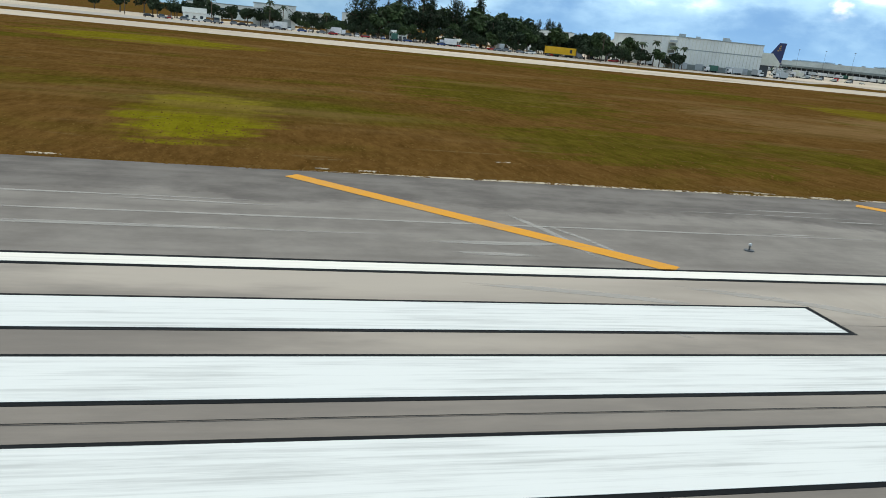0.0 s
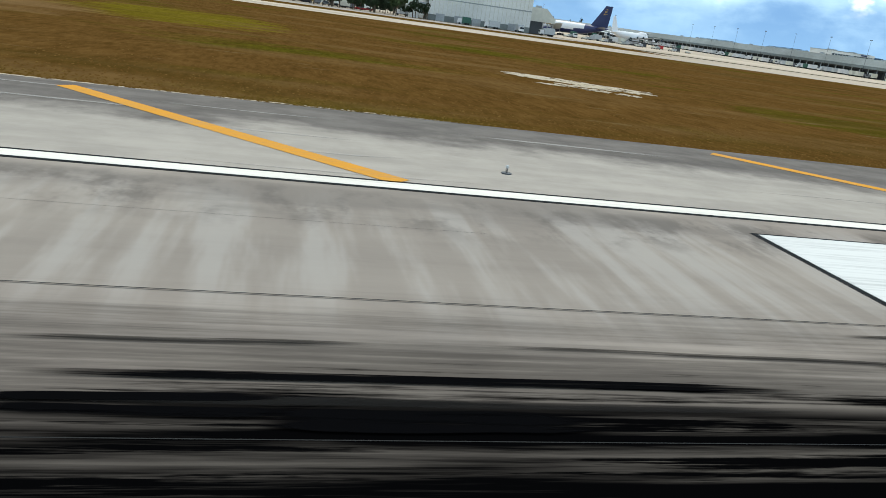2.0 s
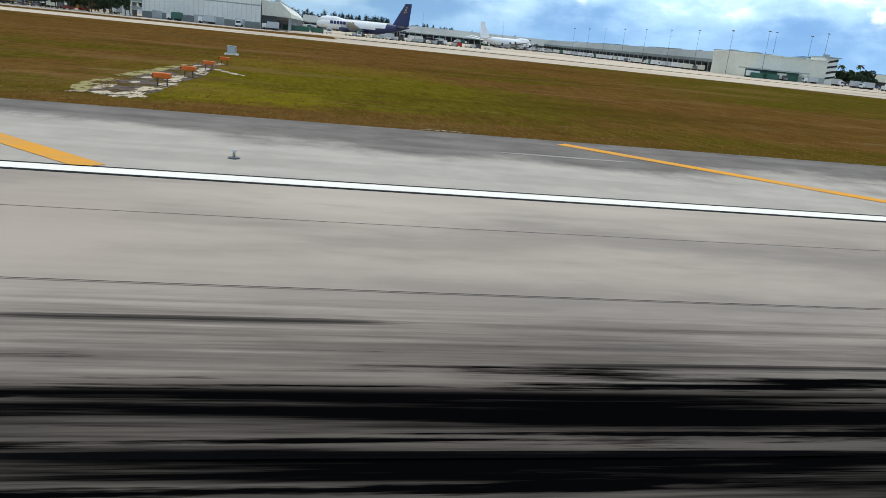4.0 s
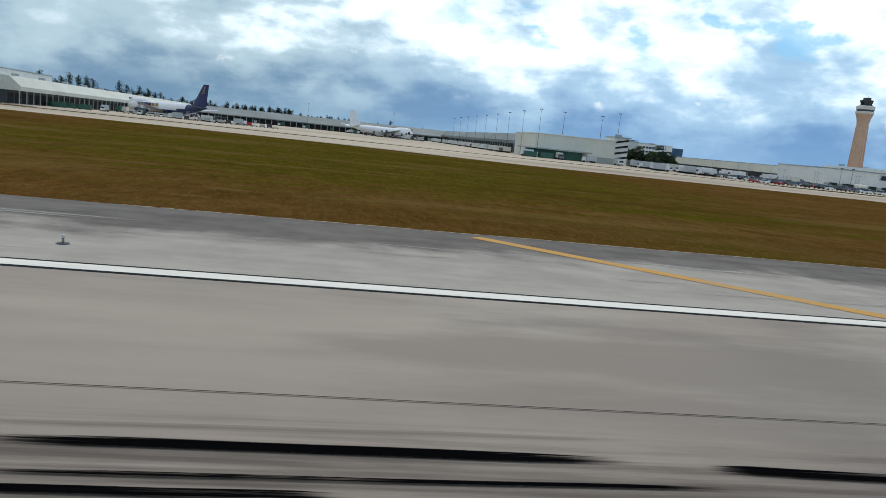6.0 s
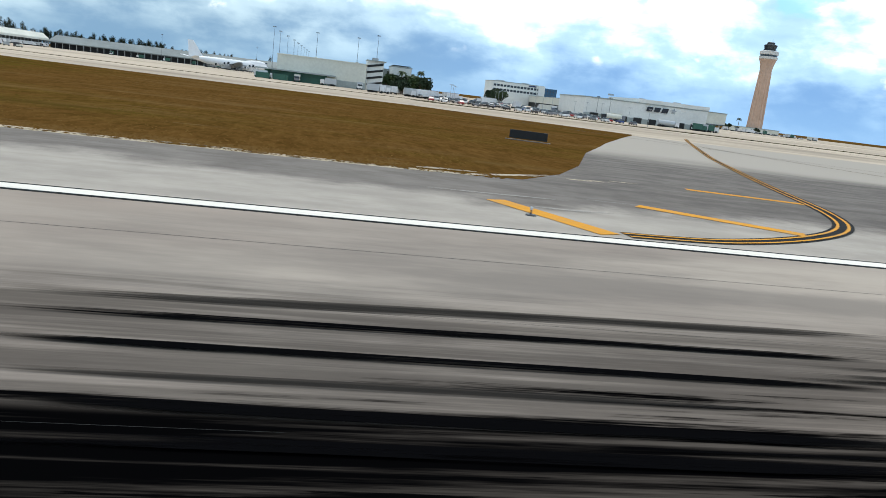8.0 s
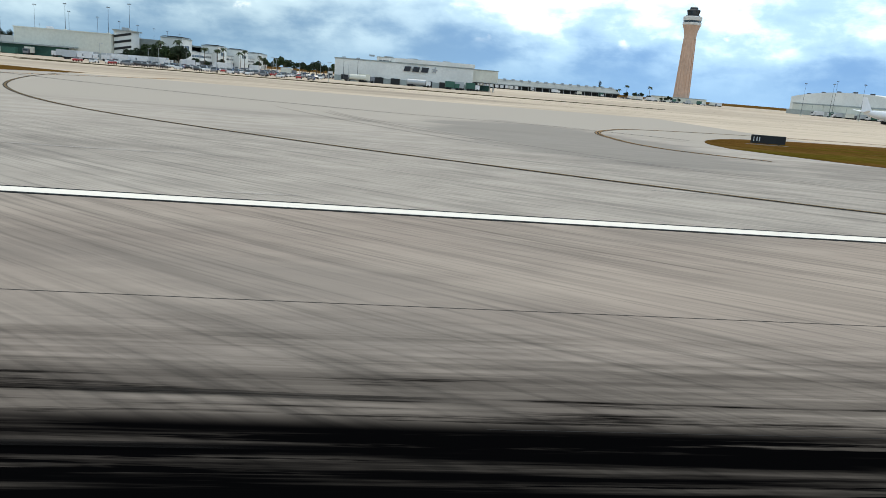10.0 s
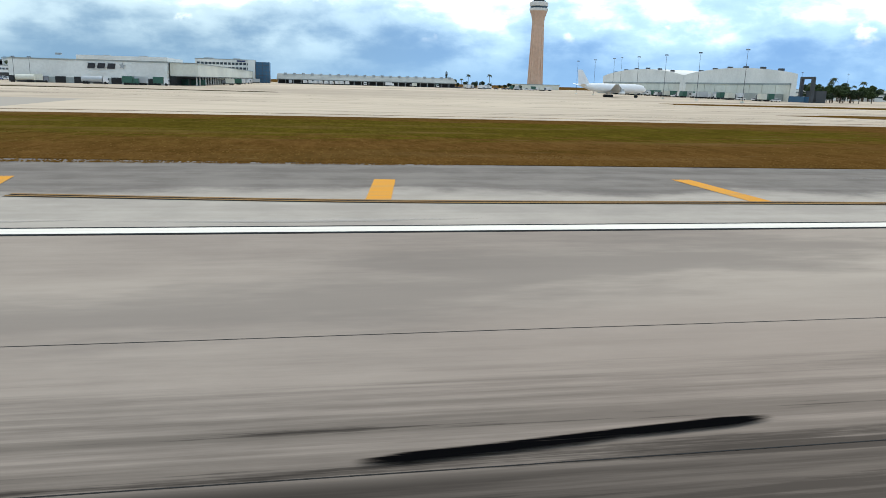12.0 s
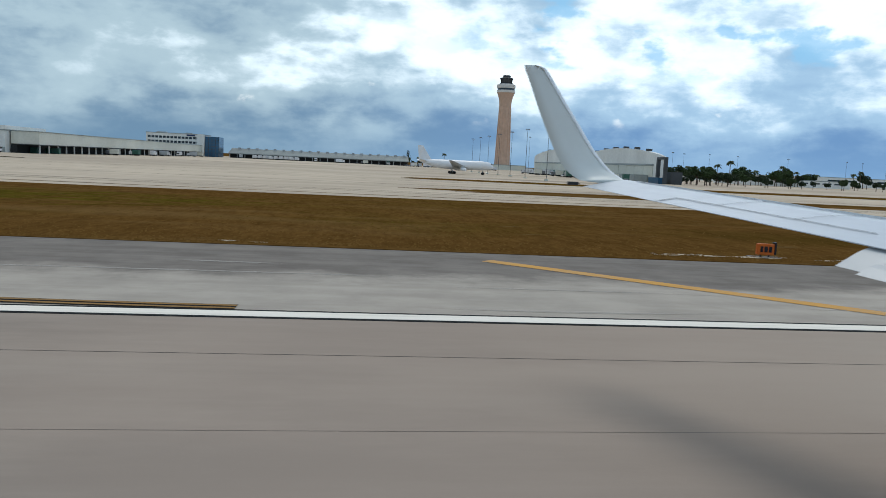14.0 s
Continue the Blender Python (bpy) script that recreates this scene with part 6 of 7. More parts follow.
def container(x, y, turn, mat, label):
    t = thing("cargo_container", x, y, 0, turn, label, "container", "cargo containers")
    part("body", B(-3, 3, -1.2, 1.2, 0.15, 2.6, 0.04), MAT[mat], t)
    for i in range(11):
        part("rib", B(-2.9 + i * 0.56, -2.75 + i * 0.56, -1.26, -1.2, 0.25, 2.5), MAT[mat], t)
    for px in (-2.6, 2.6):
        part("foot", B(px - 0.2, px + 0.2, -1.0, 1.0, 0, 0.15), MAT["dark_steel"], t)
    return t


green = container(410, 392, 0, "green_sheet", "green steel cargo container by the hangar")
for x, y in ((417, 393), (424, 394), (414, 388), (640, 346), (648, 345), (850, 352), (856, 360)):
    copy_thing(green, at(x, y, 0, rnd.uniform(-8, 8)))


# ---- aircraft on the apron ----
def airliner(x, y, turn, length, r, tail_h, body="plane_white", rear=None, hump=False, label="", engines=4):
    """Nose along +x; origin on the ground under the middle."""
    t = thing("airliner", x, y, 0, turn, label, "airliner")
    L, zc = length, r * 1.0 + 2.0

    def ring(px, rad, dz, tall=1.0, n=20):
        return [(px, rad * math.sin(i / n * math.tau), zc + dz + rad * tall * math.cos(i / n * math.tau)) for i in range(n)]

    rows = [(-0.5, 0.06, 0.55), (-0.46, 0.22, 0.48), (-0.38, 0.55, 0.28), (-0.28, 0.86, 0.1), (-0.18, 1.0, 0), (0.0, 1.0, 0), (0.2, 1.0, 0), (0.34, 1.0, 0), (0.41, 0.92, -0.02), (0.455, 0.74, -0.08), (0.48, 0.5, -0.16), (0.497, 0.16, -0.24)]
    bm = loft(bmesh.new(), [ring(px * L, rad * r, dz * r) for px, rad, dz in rows])
    mats = [MAT[body]]
    if rear:
        mats.append(MAT[rear])
        bm.faces.ensure_lookup_table()
        for f in bm.faces:
            c = f.calc_center_median()
            if c.x < -0.27 * L or (c.x < -0.02 * L and c.z < zc - r * 0.25 + (-0.1 * L - c.x) * 0.1) or (c.z < zc - r * 0.75):
                f.material_index = 1
    ob = part("fuselage", bm, mats, t, smooth=True)
    part("cockpit_window", B(0.452 * L, 0.472 * L, -0.45 * r, 0.45 * r, zc + (0.95 if hump else 0.35) * r, zc + (1.2 if hump else 0.55) * r), MAT["window"], ob)
    if hump:
        h = [(0.16, 0.05), (0.2, 0.4), (0.28, 0.62), (0.38, 0.66), (0.44, 0.5), (0.475, 0.15)]
        part("upper_deck", loft(bmesh.new(), [ring(px * L, rad * r * 1.1, 0.62 * r, 1.1, 14) for px, rad in h]), MAT[body], t, smooth=True)

    def panel(name, root, tip, thick, mat, parent=t):
        (ax, ac, ay, az), (bx, bc, by, bz) = root, tip
        upright = name == "fin"

        def sec(px, c, yy, zz, th):
            pts = [(0.5, 0), (0.25, 0.5), (-0.1, 0.45), (-0.5, 0), (-0.1, -0.45), (0.25, -0.5)]
            return [(px + a * c, yy + b * th, zz) if upright else (px + a * c, yy, zz + b * th) for a, b in pts]

        return part(name, loft(bmesh.new(), [sec(ax, ac, ay, az, thick), sec(bx, bc, by, bz, thick * 0.4)]), MAT[mat], parent)

    span = L * 0.45
    fin = panel("fin", (-0.405 * L, 0.17 * L, 0, zc + r * 0.7), (-0.475 * L, 0.065 * L, 0, tail_h), 0.5, rear or body)
    if rear:
        for k, (fx, fz, w) in enumerate(((-0.458, 2.0, 1.0), (-0.452, 3.4, 1.3), (-0.44, 4.8, 1.1), (-0.462, 4.6, 0.7))):
            part("fin_emblem", B(fx * L - w / 2, fx * L + w / 2, -0.27, 0.27, tail_h - fz - w * 0.4, tail_h - fz + w * 0.4, 0.1), MAT["gold"], fin)
    for s in (1, -1):
        w = panel("wing", (0.05 * L, 0.2 * L, s * r * 0.8, zc - r * 0.6), (-0.16 * L, 0.05 * L, s * span, zc + 1.6), 0.9, "plane_grey")
        panel("tailplane", (-0.42 * L, 0.1 * L, s * r * 0.2, zc + r * 0.4), (-0.485 * L, 0.04 * L, s * L * 0.15, zc + r * 0.8), 0.4, rear or body)
        for k in range(engines // 2):
            f = 0.36 + 0.3 * k if engines > 2 else 0.34
            ex, ey, ez, er = 0.05 * L - 0.21 * L * f + 0.07 * L, s * (r * 0.8 + (span - r * 0.8) * f), zc - r * 0.6 - 1.3 + f * 1.6, r * 0.36
            n = part("engine", loft(bmesh.new(), [[(ex + a, ey + er * b * math.cos(i / 14 * math.tau), ez + er * b * math.sin(i / 14 * math.tau)) for i in range(14)] for a, b in ((-0.035 * L, 0.45), (0, 0.9), (0.03 * L, 1.0), (0.045 * L, 0.9))]), MAT["plane_blue" if rear else body], w, smooth=True)
            part("pylon", B(ex - 0.02 * L, ex + 0.03 * L, ey - 0.2, ey + 0.2, ez, ez + er + 0.9), MAT["plane_grey"], w)
    for px, py in ((0.36 * L, 0.0), (-0.05 * L, r * 0.9), (-0.05 * L, -r * 0.9)):
        leg = part("gear_leg", T((px, py, 0.6), (px, py, zc - r * 0.5), 0.18, seg=8), MAT["steel"], t)
        for dx in (-0.7, 0.7) if py else (0.0,):
            for dy in (-0.5, 0.5):
                part("wheel", T((px + dx, py + dy - 0.2, 0.6), (px + dx, py + dy + 0.2, 0.6), 0.6, seg=12), MAT["tyre"], leg)
    return t, zc


jumbo, zc = airliner(449.6, 453.5, 144, 64, 3.3, 20.2, rear="plane_blue", hump=True, label="white jumbo freighter with dark blue tail and belly")
# plain bars in place of the airline's name
x = 20.0
for k, (w, m) in enumerate(((2.0, "plane_blue"), (1.7, "plane_blue"), (1.6, "plane_blue"), (2.0, "plane_blue"), (1.7, "plane_blue"), (2.0, "gold"), (0.7, "gold"), (1.8, "gold"))):
    for s in (1, -1):
        part("lettering_bar", B(x - w, x, s * 3.34 - 0.06, s * 3.34 + 0.06, zc + 0.2, zc + 2.0), MAT[m], jumbo)
    x -= w + 0.5
airliner(586, 643.5, 39.6, 75, 3.3, 19.6, hump=True, label="plain white wide-body freighter with unpainted tail")
small, zc = airliner(1037, 315, 4, 33, 1.95, 11.4, label="all white narrow-body jet on the taxiway", engines=2)
# dolly trains and loaders by the freighters
def cargo_loader(x, y, turn, lift, paint):
    t = thing("cargo_loader", x, y, 0, turn, "dark scissor-lift cargo loader working at a freighter", "cargo loader", "cargo loaders")
    part("chassis", B(-4.2, 4.2, -1.3, 1.3, 0.45, 1.0, 0.06), MAT["dark_steel"], t)
    deck = part("platform", B(-3.8, 3.4, -1.5, 1.5, lift, lift + 0.4, 0.04), MAT[paint], t)
    for py in (-1.5, 1.5):
        part("guard_rail", B(-3.8, 3.4, py - 0.04, py + 0.04, lift + 0.9, lift + 1.0), MAT["steel"], deck)
        part("scissor_arm", T((-3.0, py * 0.8, 1.0), (2.6, py * 0.8, lift), 0.14, seg=6), MAT["steel"], t)
        part("scissor_arm", T((2.6, py * 0.8, 1.0), (-3.0, py * 0.8, lift), 0.14, seg=6), MAT["steel"], t)
        for px in (-3.0, 3.0):
            wheel(t, px, py * 0.9, 0.45, 0.3)
    part("cab", B(3.5, 4.6, -1.5, -0.3, lift, lift + 2.0, 0.06), MAT["window"], t)


for k, (x, y, lift) in enumerate(((574, 622, 2.2), (583, 620, 3.6), (590, 616, 4.2), (597, 619, 2.6), (603, 615, 3.8), (609, 618, 4.4), (616, 616, 2.4), (470, 420, 3.4), (486, 416, 2.4))):
    cargo_loader(x, y, 30 + 50 * (k % 3), lift, ("dark_steel", "plane_grey", "car_black")[k % 3])
for k in range(22):
    x = 440 + k * 3.6
    t = thing("cargo_dolly", x, 408 + (k % 3) * 3, 0, 10, "low cargo dolly loaded with crates on the apron", "dolly", "cargo dollies")
    part("deck", B(-1.5, 1.5, -0.9, 0.9, 0.4, 0.55), MAT["dark_steel"], t)
    part("crate", B(-1.3, 1.3, -0.8, 0.8, 0.55, 1.2 + 0.5 * (k % 3), 0.04), MAT[("cream_wall", "steel", "dark_steel", "cream_wall", "grey_roof", "red" if k > 12 else "steel")[k % 6]], t)
    for px in (-1.1, 1.1):
        for py in (-0.8, 0.8):
            wheel(t, px, py, 0.22, 0.15)

# ---- airfield signs and lights ----


def guidance_sign(x, y, turn, length, face, bars, label, h=1.05):
    t = thing("guidance_sign", x, y, 0, turn, label, "airfield sign")
    part("cabinet", B(-length / 2, length / 2, -0.16, 0.16, 0.18, 0.18 + h, 0.03), MAT[face], t)
    part("base_slab", B(-length / 2 - 0.4, length / 2 + 0.4, -0.45, 0.45, -0.02, 0.05), MAT["patch"], t)
    n = max(2, int(length / 1.2))
    for i in range(n):
        px = -length / 2 + (i + 0.5) * length / n
        part("leg", T((px, 0, 0.04), (px, 0, 0.24), 0.05, seg=6), MAT["dark_steel"], t)
    for a, b, m in bars:
        part("lettering_bar", B(a, b, -0.19, -0.16, 0.18 + h * 0.25, 0.18 + h * 0.78), MAT[m], t)
    return t


guidance_sign(694.0, 85.0, -18, 4.4, "shade_and_black", [], "long black airfield guidance sign seen from behind", 0.95)
guidance_sign(844.2, 82.7, 3, 4.3, "shade_and_black", [(-2.0, -1.92, "car_white"), (-1.62, -1.5, "car_white"), (-1.28, -1.2, "car_white")], "long black airfield guidance sign with white figures", 0.95)
guidance_sign(1019.4, 41.0, -8, 0.95, "sign_orange", [(-0.32, -0.18, "car_black"), (-0.1, 0.08, "car_black"), (0.15, 0.32, "car_black")], "small orange taxiway sign with dark lettering", 0.62)
part("side_plate", B(0.48, 0.58, -0.18, 0.18, 0.2, 0.9), MAT["car_black"], bpy.data.objects["guidance_sign.002"])


def edge_light(x, y):
    t = thing("edge_light", x, y, -0.004, 0, "small runway edge light on a round base", "runway light", "edge lights")
    part("base", T((0, 0, -0.01), (0, 0, 0.04), 0.2, 0.18, 12), MAT["dark_steel"], t)
    part("stem", T((0, 0, 0.04), (0, 0, 0.20), 0.035, 0.03, 8), MAT["dark_steel"], t)
    part("lamp", loft(bmesh.new(), [[(r * math.cos(i / 10 * math.tau), r * math.sin(i / 10 * math.tau), z) for i in range(10)] for r, z in ((0.05, 0.2), (0.06, 0.25), (0.05, 0.29), (0.02, 0.31))]), MAT["lamp_glass"], t)
    return t


first = edge_light(237.7, 25.6)
for k in (-1, 1, 2, 3, 4, 5, 6):
    copy_thing(first, at(237.7 + 60.7 * k, 25.6, -0.004))
for x, y in ((678.4, 25.9), (1046, 25.6)):
    copy_thing(first, at(x, y, -0.004))

for y in (49.5, 59.5, 70.5, 82.5):
    t = thing("approach_light_unit", 413.2, y, -0.03, 0, "orange approach slope light box on short legs", "airfield light", "approach light units")
    part("housing", B(-0.5, 0.5, -0.32, 0.32, 0.5, 0.82, 0.05), MAT["sign_orange"], t)
    for px in (-0.28, 0.28):
        part("leg", T((px, 0, 0), (px, 0, 0.52), 0.045, seg=6), MAT["dark_steel"], t)
    part("lens_hood", B(-0.56, -0.5, -0.26, 0.26, 0.55, 0.77, 0.01), MAT["car_black"], t)
t = thing("equipment_cabinet", 411.2, 109.2, -0.03, 0, "small white equipment cabinet in the grass", "cabinet")
part("body", B(-0.6, 0.6, -0.4, 0.4, 0.2, 1.2, 0.04), MAT["steel"], t)
part("door", B(-0.45, 0.45, -0.43, -0.4, 0.35, 1.05), MAT["plane_grey"], t)
part("plinth", B(-0.9, 0.9, -0.7, 0.7, 0, 0.2), MAT["cream_wall"], t)

# ---- the wing of the airliner, halted at the end of its run ----
CX, CY, CZ = 996.43, 1.90, 4.42


def wing_point(y, f, up=0.0):
    """A point on the wing at span y, chord share f (0 at the leading edge)."""
    d = 15.6 - y
    xl, xt = 5.9 + 0.52 * d, 4.84 + 0.30 * d if y > 6 else 7.72 - 0.02 * (6 - y)
    zl, zt = -0.20 - 0.085 * d, -0.36 - 0.072 * d
    c = xl - xt
    return Vector((CX + xl - f * c, CY + y, CZ + zl + (zt - zl) * f + up * c))


PROFILE = ((0.0, 0.0), (0.03, 0.022), (0.12, 0.042), (0.35, 0.05), (0.65, 0.032), (1.0, 0.003), (1.0, -0.003), (0.6, -0.03), (0.25, -0.05), (0.06, -0.03))
wing = thing("aircraft_wing", 0, 0, 0, 0, "light grey airliner wing with flaps out and blended winglet", "aircraft wing")
spans = [0.5, 2.5, 4.5, 6.0, 7.5, 9.15, 10.5, 12.0, 13.5, 14.8, 15.6]
part("wing_box", loft(bmesh.new(), [[wing_point(y, f, u) for f, u in PROFILE] for y in spans]), MAT["wing_metal"], wing, smooth=False)
for a, b in ((2.5, 6.6), (6.7, 9.6), (9.7, 12.6), (12.7, 15.3)):
    n = 5
    part("slat", loft(bmesh.new(), [[wing_point(y, f, u * 1.25 + 0.002 * (1 if u >= 0 else -1)) for f, u in ((-0.012, 0), (0.02, 0.024), (0.13, 0.043), (0.13, 0.03), (0.05, -0.02), (0.02, -0.02))] for y in [a + (b - a) * i / n for i in range(n + 1)]]),
         MAT["wing_edge"], wing, "polished leading edge slat")


def seam(name, pts, width=0.035):
    bm = bmesh.new()
    rows = []
    for i, p in enumerate(pts):
        d = (pts[min(i + 1, len(pts) - 1)] - pts[max(i - 1, 0)]).normalized()
        s = d.cross(Vector((0, 0, 1))).normalized() * width / 2
        rows.append((bm.verts.new(p + s + Vector((0, 0, 0.012))), bm.verts.new(p - s + Vector((0, 0, 0.012)))))
    for (a, b), (c, d) in zip(rows, rows[1:]):
        bm.faces.new((a, b, d, c))
    return part(name, bm, MAT["dark_steel"], wing)


def top(f):
    for (f0, u0), (f1, u1) in zip(PROFILE[:6], PROFILE[1:6]):
        if f0 <= f <= f1:
            return u0 + (u1 - u0) * (f - f0) / (f1 - f0)
    return 0.0


def run(f, a, b, n=10):
    return [wing_point(a + (b - a) * i / n, f, top(f)) for i in range(n + 1)]


seam("aileron_gap", run(0.72, 9.6, 13.3), 0.03)
seam("aileron_end", [wing_point(13.3, f, top(f)) for f in (0.72, 0.8, 0.9, 0.99)], 0.05)
seam("slat_gap", run(0.16, 3.0, 15.2), 0.03)
seam("spoiler_gap", run(0.62, 3.0, 9.0), 0.04)
for y in (9.2, 10.9, 12.4):
    seam("panel_line", [wing_point(y, f, top(f)) for f in (0.16, 0.4, 0.72)], 0.02)
# blended winglet
rows = smooth_line([(5.9, 4.84, 15.6, -0.24), (5.82, 4.74, 15.78, -0.20), (5.54, 4.51, 15.98, 0.0), (5.28, 4.33, 16.1, 0.30), (5.05, 4.18, 16.2, 0.64), (4.81, 4.02, 16.28, 1.03),
                    (4.56, 3.87, 16.34, 1.41), (4.31, 3.73, 16.4, 1.80), (4.10, 3.60, 16.44, 2.12), (4.00, 3.57, 16.45, 2.22), (3.86, 3.56, 16.46, 2.26)], 3)
rings = []
for i, (xl, xt, y, z) in enumerate(rows):
    a, b = Vector(rows[max(i - 1, 0)][2:]), Vector(rows[min(i + 1, len(rows) - 1)][2:])
    d = (b - a).normalized()
    nrm = Vector((-d.y, d.x))
    c = xl - xt
    rings.append([(CX + xl - f * c, CY + y + nrm.x * u * c * 1.1, CZ + z + nrm.y * u * c * 1.1) for f, u in PROFILE])
lid = part("winglet", loft(bmesh.new(), rings), MAT["winglet_white"], wing, "upswept white winglet", smooth=True)
edge = []
for i, (xl, xt, y, z) in enumerate(rows[1:]):
    edge.append([(CX + xl + a, CY + y + b, CZ + z) for a, b in ((0.025, 0.0), (-0.015, 0.055), (-0.07, 0.06), (-0.07, -0.06), (-0.015, -0.055))])
part("winglet_leading_edge", loft(bmesh.new(), edge), MAT["wing_edge"], lid, "bright bare-metal leading edge")
part("tip_fairing", B(CX + 4.50, CX + 4.80, CY + 15.72, CY + 15.84, CZ - 0.34, CZ - 0.27, 0.03), MAT["dark_steel"], wing)


# flaps in two slotted panels, lowered behind the wing
def flap(name, a, b, back, drop, chord, angle):
    rows = []
    ca, sa = math.cos(radians(angle)), math.sin(radians(angle))
    for i in range(7):
        y = a + (b - a) * i / 6
        p = wing_point(y, 1.0)
        rows.append([(p.x - back - ca * f * chord - sa * u * chord, p.y, p.z - drop - sa * f * chord + ca * u * chord) for f, u in ((0, 0), (0.1, 0.06), (0.4, 0.07), (1.0, 0.004), (1.0, -0.004), (0.3, -0.03))])
    # same paint as the wing; the darker grey puts its shade into the colour
    return part(name, loft(bmesh.new(), rows), MAT["plane_grey"], wing)


for a, b in ((9.12, 5.2), (5.0, 1.0)):
    flap("flap", a, b, -0.15, 0.02, 0.62, 26)
    flap("aft_flap", a - 0.5, b + 0.05, 0.30, 0.16, 0.34, 24)
for y in (6.2, 4.0):
    p = wing_point(y, 0.86)
    part("flap_hinge", B(p.x - 1.15, p.x - 0.85, p.y - 0.07, p.y + 0.07, p.z - 0.62, p.z - 0.30, 0.03), MAT["dark_steel"], wing)
for y in (7.3, 3.4):
    p = wing_point(y, 0.7)
    part("flap_track_fairing", loft(bmesh.new(), [[(p.x + a, p.y + r * 0.26 * math.cos(i / 12 * math.tau), p.z + dz + r * 0.36 * math.sin(i / 12 * math.tau)) for i in range(12)]
                                                  for a, r, dz in ((0.9, 0.1, -0.22), (0.4, 0.7, -0.32), (-0.5, 1.0, -0.45), (-1.4, 0.8, -0.85), (-2.2, 0.2, -1.3))]), MAT["plane_grey"], wing, "grey canoe-shaped flap track fairing", smooth=True)
# main landing gear under the inner wing
p = wing_point(1.2, 0.62, -0.03)
leg = part("gear_leg", T((p.x, p.y, 0.56), (p.x, p.y, p.z), 0.15, 0.17, 10), MAT["steel"], wing)
for dy in (-0.42, 0.42):
    part("wheel", T((p.x, p.y + dy - 0.2, 0.56), (p.x, p.y + dy + 0.2, 0.56), 0.56, seg=20), MAT["tyre"], leg)


# ---- yards behind the perimeter road ----
def small_house(x, y, w, d, h, turn, wall):
    t = thing("small_house", x, y, 0, turn, "small pale house with a low pitched roof", "house", "roadside houses")
    body = part("wall", B(-w / 2, w / 2, -d / 2, d / 2, 0, h), MAT[wall], t)
    part("roof", loft(bmesh.new(), [[(px, -d / 2 - 0.4, h), (px, 0, h + d * 0.28), (px, d / 2 + 0.4, h)] for px in (-w / 2 - 0.4, w / 2 + 0.4)]), MAT["grey_roof"], t)
    part("door", B(-0.5, 0.5, -d / 2 - 0.06, -d / 2 + 0.02, 0, 2.1), MAT["dark_steel"], body)
    for px in (-w * 0.32, w * 0.32):
        part("window", B(px - 0.7, px + 0.7, -d / 2 - 0.05, -d / 2 + 0.02, 1.0, 2.2), MAT["window"], body)
    return t


for x, y, w, d, h, turn, wall in ((214, 364, 7, 6, 3.0, 10, "white_wall"), (244, 363, 5, 4, 2.4, -8, "cream_wall"), (120, 374, 10, 8, 3.4, 6, "white_wall")):
    small_house(x, y, w, d, h, turn, wall)
t = block("yard_depot", 146, 166, 386, 404, 10.6, "white_wall", "plain white depot building behind palms")
part("roller_door", B(150, 156, 385.8, 386.1, 0, 4.4), MAT["grey_roof"], t)
part("roller_door", B(158, 164, 385.8, 386.1, 0, 4.4), MAT["grey_roof"], t)
rnd = random.Random(71)
for k in range(46):
    copy_thing(rnd.choice(cars), at(104 + k * 4.9 + rnd.uniform(-1.5, 1.5), rnd.choice((350, 354, 358)) + rnd.uniform(-1, 1), 0, rnd.choice((0, 4, 90, 180))))
for k in range(42):
    copy_thing(rnd.choice(trucks), at(643 + rnd.uniform(-3, 0.5), 408 + k * 7.9 + rnd.uniform(-1.5, 1.5), 0, rnd.choice((0, 0, 90, 180))))
for k in range(26):
    copy_thing(rnd.choice(trucks), at(417 + rnd.uniform(0, 3), 470 + k * 10 + rnd.uniform(-2, 2), 0, rnd.choice((0, 90, 180))))
# lot beside the white terminal row
for k in range(46):
    copy_thing(rnd.choice(cars + trucks[:1]), at(rnd.uniform(716, 786), rnd.uniform(330, 400), 0, rnd.choice((86, 90, 94, 272))))
for k in range(14):
    x, y = 712 + k * 6.2, 262 + (k % 3) * 34
    t = thing("lamp_post", x, y, 0, 0, "slim grey car park lamp post", "lamp post", "car park lamps")
    part("pole", T((0, 0, 0), (0, 0, 6.5), 0.09, 0.06, 7), MAT["steel"], t)
    part("arm", B(-0.7, 0.7, -0.06, 0.06, 6.4, 6.5), MAT["steel"], t)
    part("lamp_head", B(0.5, 1.0, -0.14, 0.14, 6.28, 6.42, 0.02), MAT["plane_grey"], t)

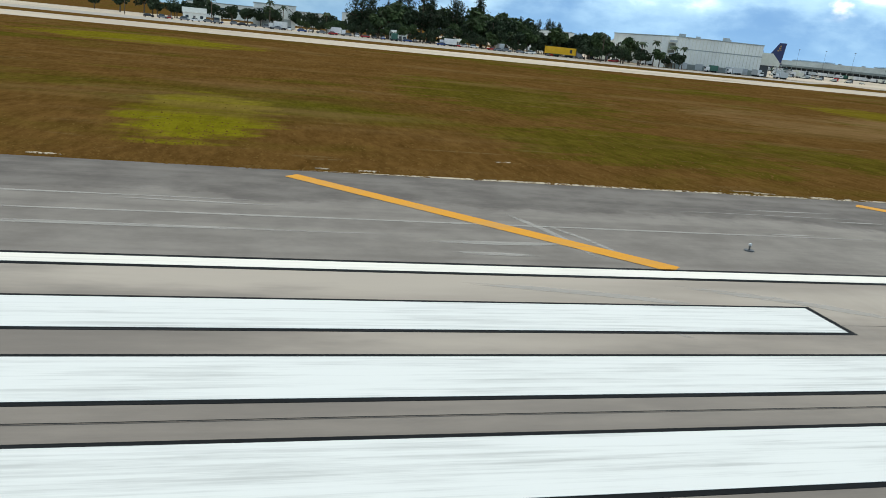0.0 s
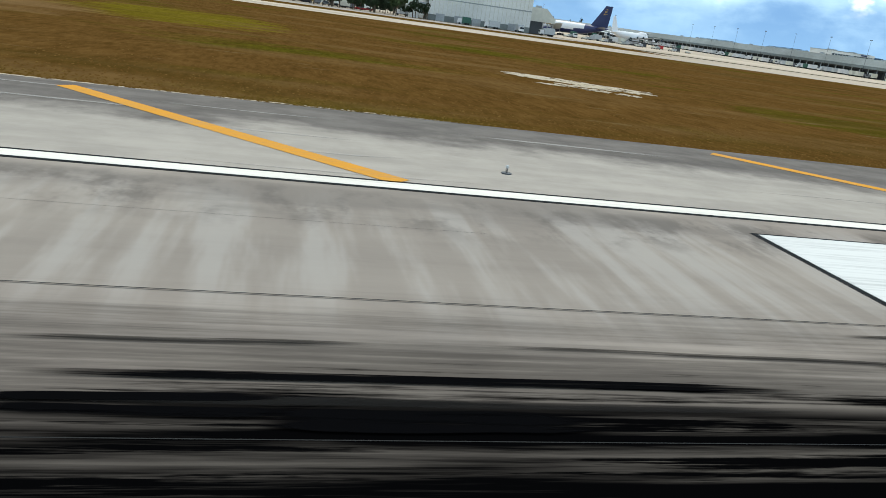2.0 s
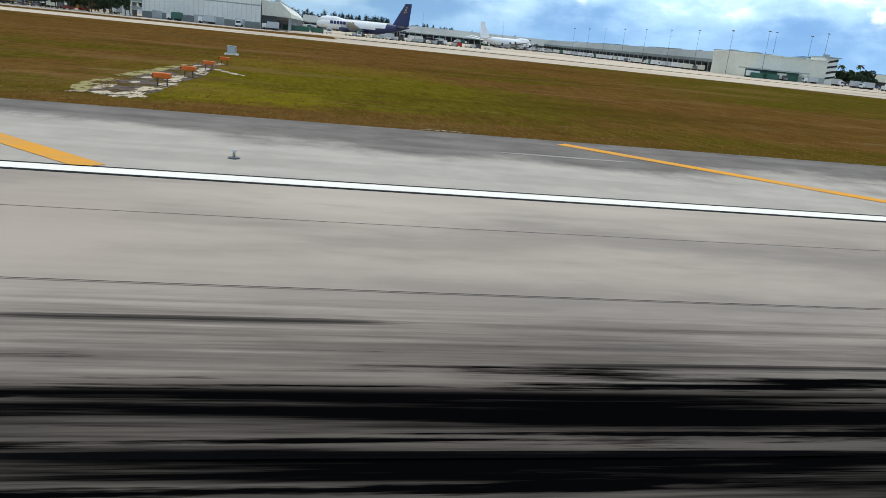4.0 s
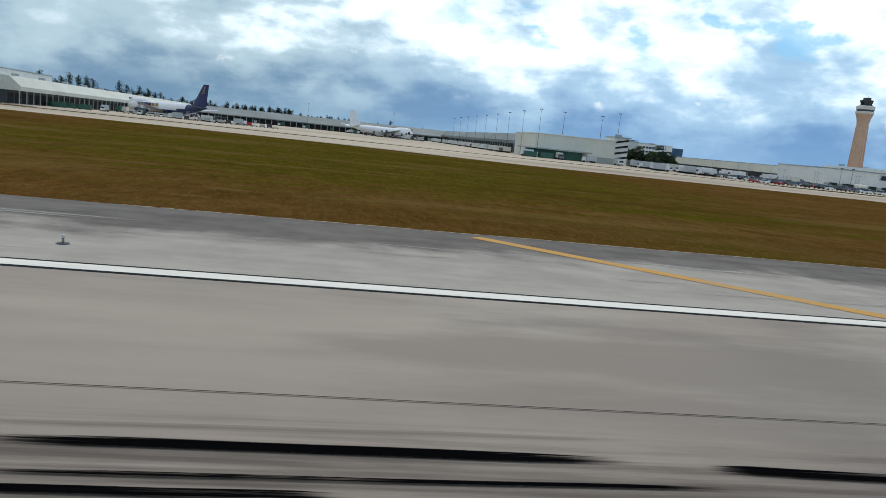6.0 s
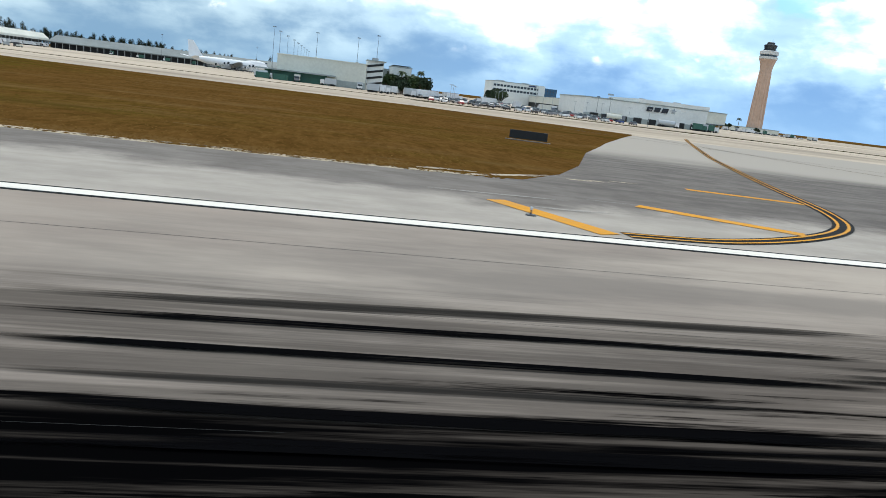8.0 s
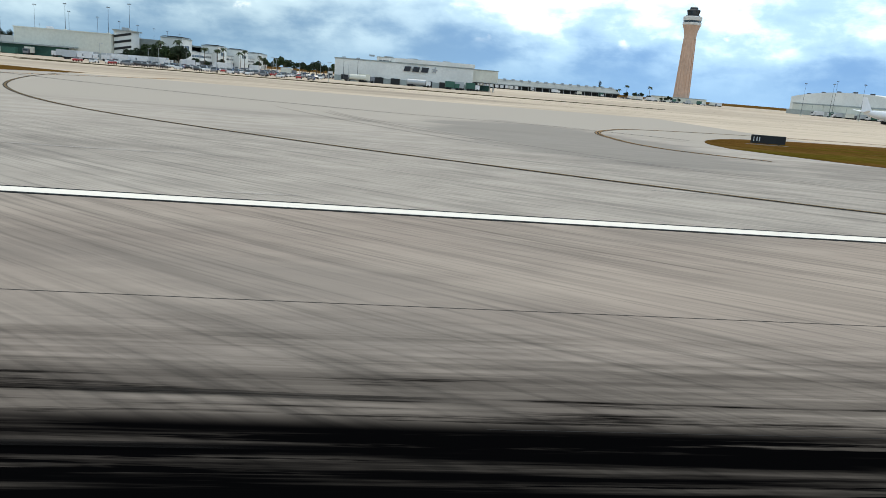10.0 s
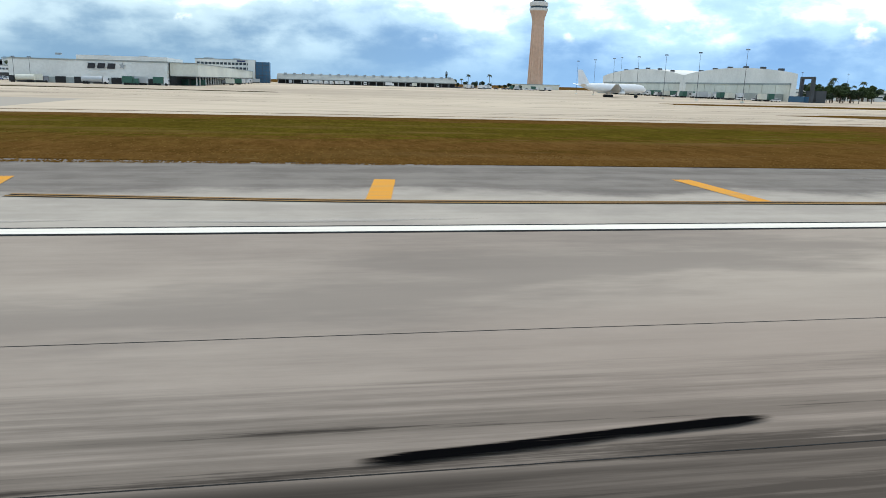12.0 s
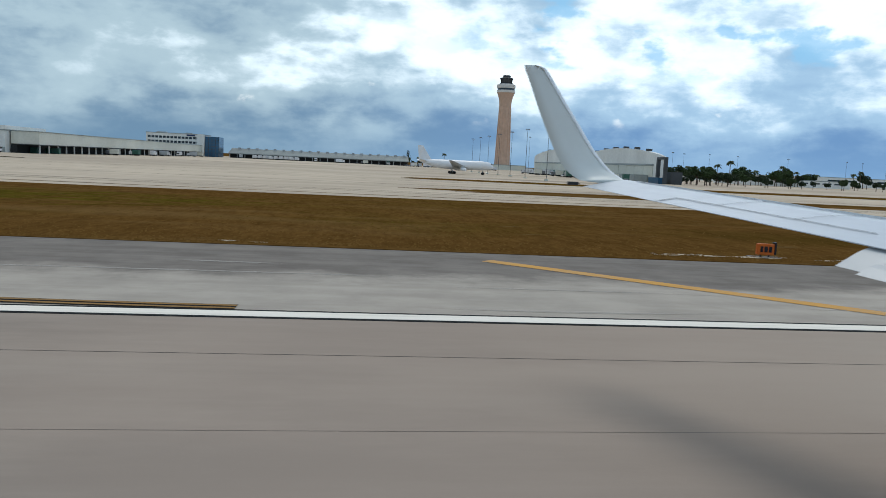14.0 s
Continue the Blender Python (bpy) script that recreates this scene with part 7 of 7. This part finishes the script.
# dark trees, palms and poles on the skyline beyond the arched hangars
rnd = random.Random(91)
plant(broad, [(1142 + k * 5.2 + rnd.uniform(-2, 2), 330 + k * 4.2 + rnd.uniform(-4, 4)) for k in range(26)], 0.45, 0.7)
plant(broad, [(1134 + k * 4.0, 300 + k * 3 + rnd.uniform(-3, 3)) for k in range(8)], 0.4, 0.6)
plant(palms, [(1150, 335), (1172, 350), (1190, 372), (1216, 392), (1248, 420), (1260, 425), (1284, 440)], 0.8, 1.05)

# scrub and trees closing the yards along the perimeter road
rnd = random.Random(57)
plant(broad, [(170 + k * 2.1 + rnd.uniform(-1.5, 1.5), rnd.uniform(352, 374)) for k in range(82)], 0.28, 0.5)
plant(broad, [(262 + k * 3.0 + rnd.uniform(-2, 2), rnd.uniform(366, 392)) for k in range(24)], 0.7, 1.05)
plant(broad, [(100 + k * 4.5 + rnd.uniform(-2, 2), rnd.uniform(378, 396)) for k in range(22)], 0.6, 0.9)

# shrubs, palms and service trucks before the white terminal row
plant(broad, [(699, 338), (701, 343), (703, 348), (704, 353), (706, 358), (708, 363)], 0.42, 0.6)
plant(broad, [(697 + k * 2.6, 376 + rnd.uniform(-6, 6)) for k in range(7)], 0.55, 0.85)
plant(palms, [(704, 370), (713, 366), (709, 384)], 0.85, 1.1)
for k in range(16):
    copy_thing(rnd.choice((trucks[0], trucks[0], trucks[1])), at(686 + rnd.uniform(0, 30), 300 + k * 2.6, 0, rnd.choice((0, 8, 90, 180))))

# vehicles before the arched hangars and clutter on the far apron
for k in range(34):
    copy_thing(rnd.choice(trucks + cars[:3]), at(1104 + rnd.uniform(0, 9), 300 + k * 5.4 + rnd.uniform(-1.5, 1.5), 0, rnd.choice((80, 90, 100, 0, 180))))
for k in range(30):
    copy_thing(rnd.choice(trucks + cars[:3]), at(1036 + k * 2.6 + rnd.uniform(-1, 1), 640 + rnd.uniform(-20, 40), 0, rnd.choice((0, 20, 90, 180))))
plant(broad, [(1040 + k * 6, 690 + rnd.uniform(-6, 20)) for k in range(12)], 0.35, 0.6)
plant(broad, [(1150 + k * 9 + rnd.uniform(-3, 3), 306 + k * 5 + rnd.uniform(-4, 4)) for k in range(24)], 0.3, 0.5)
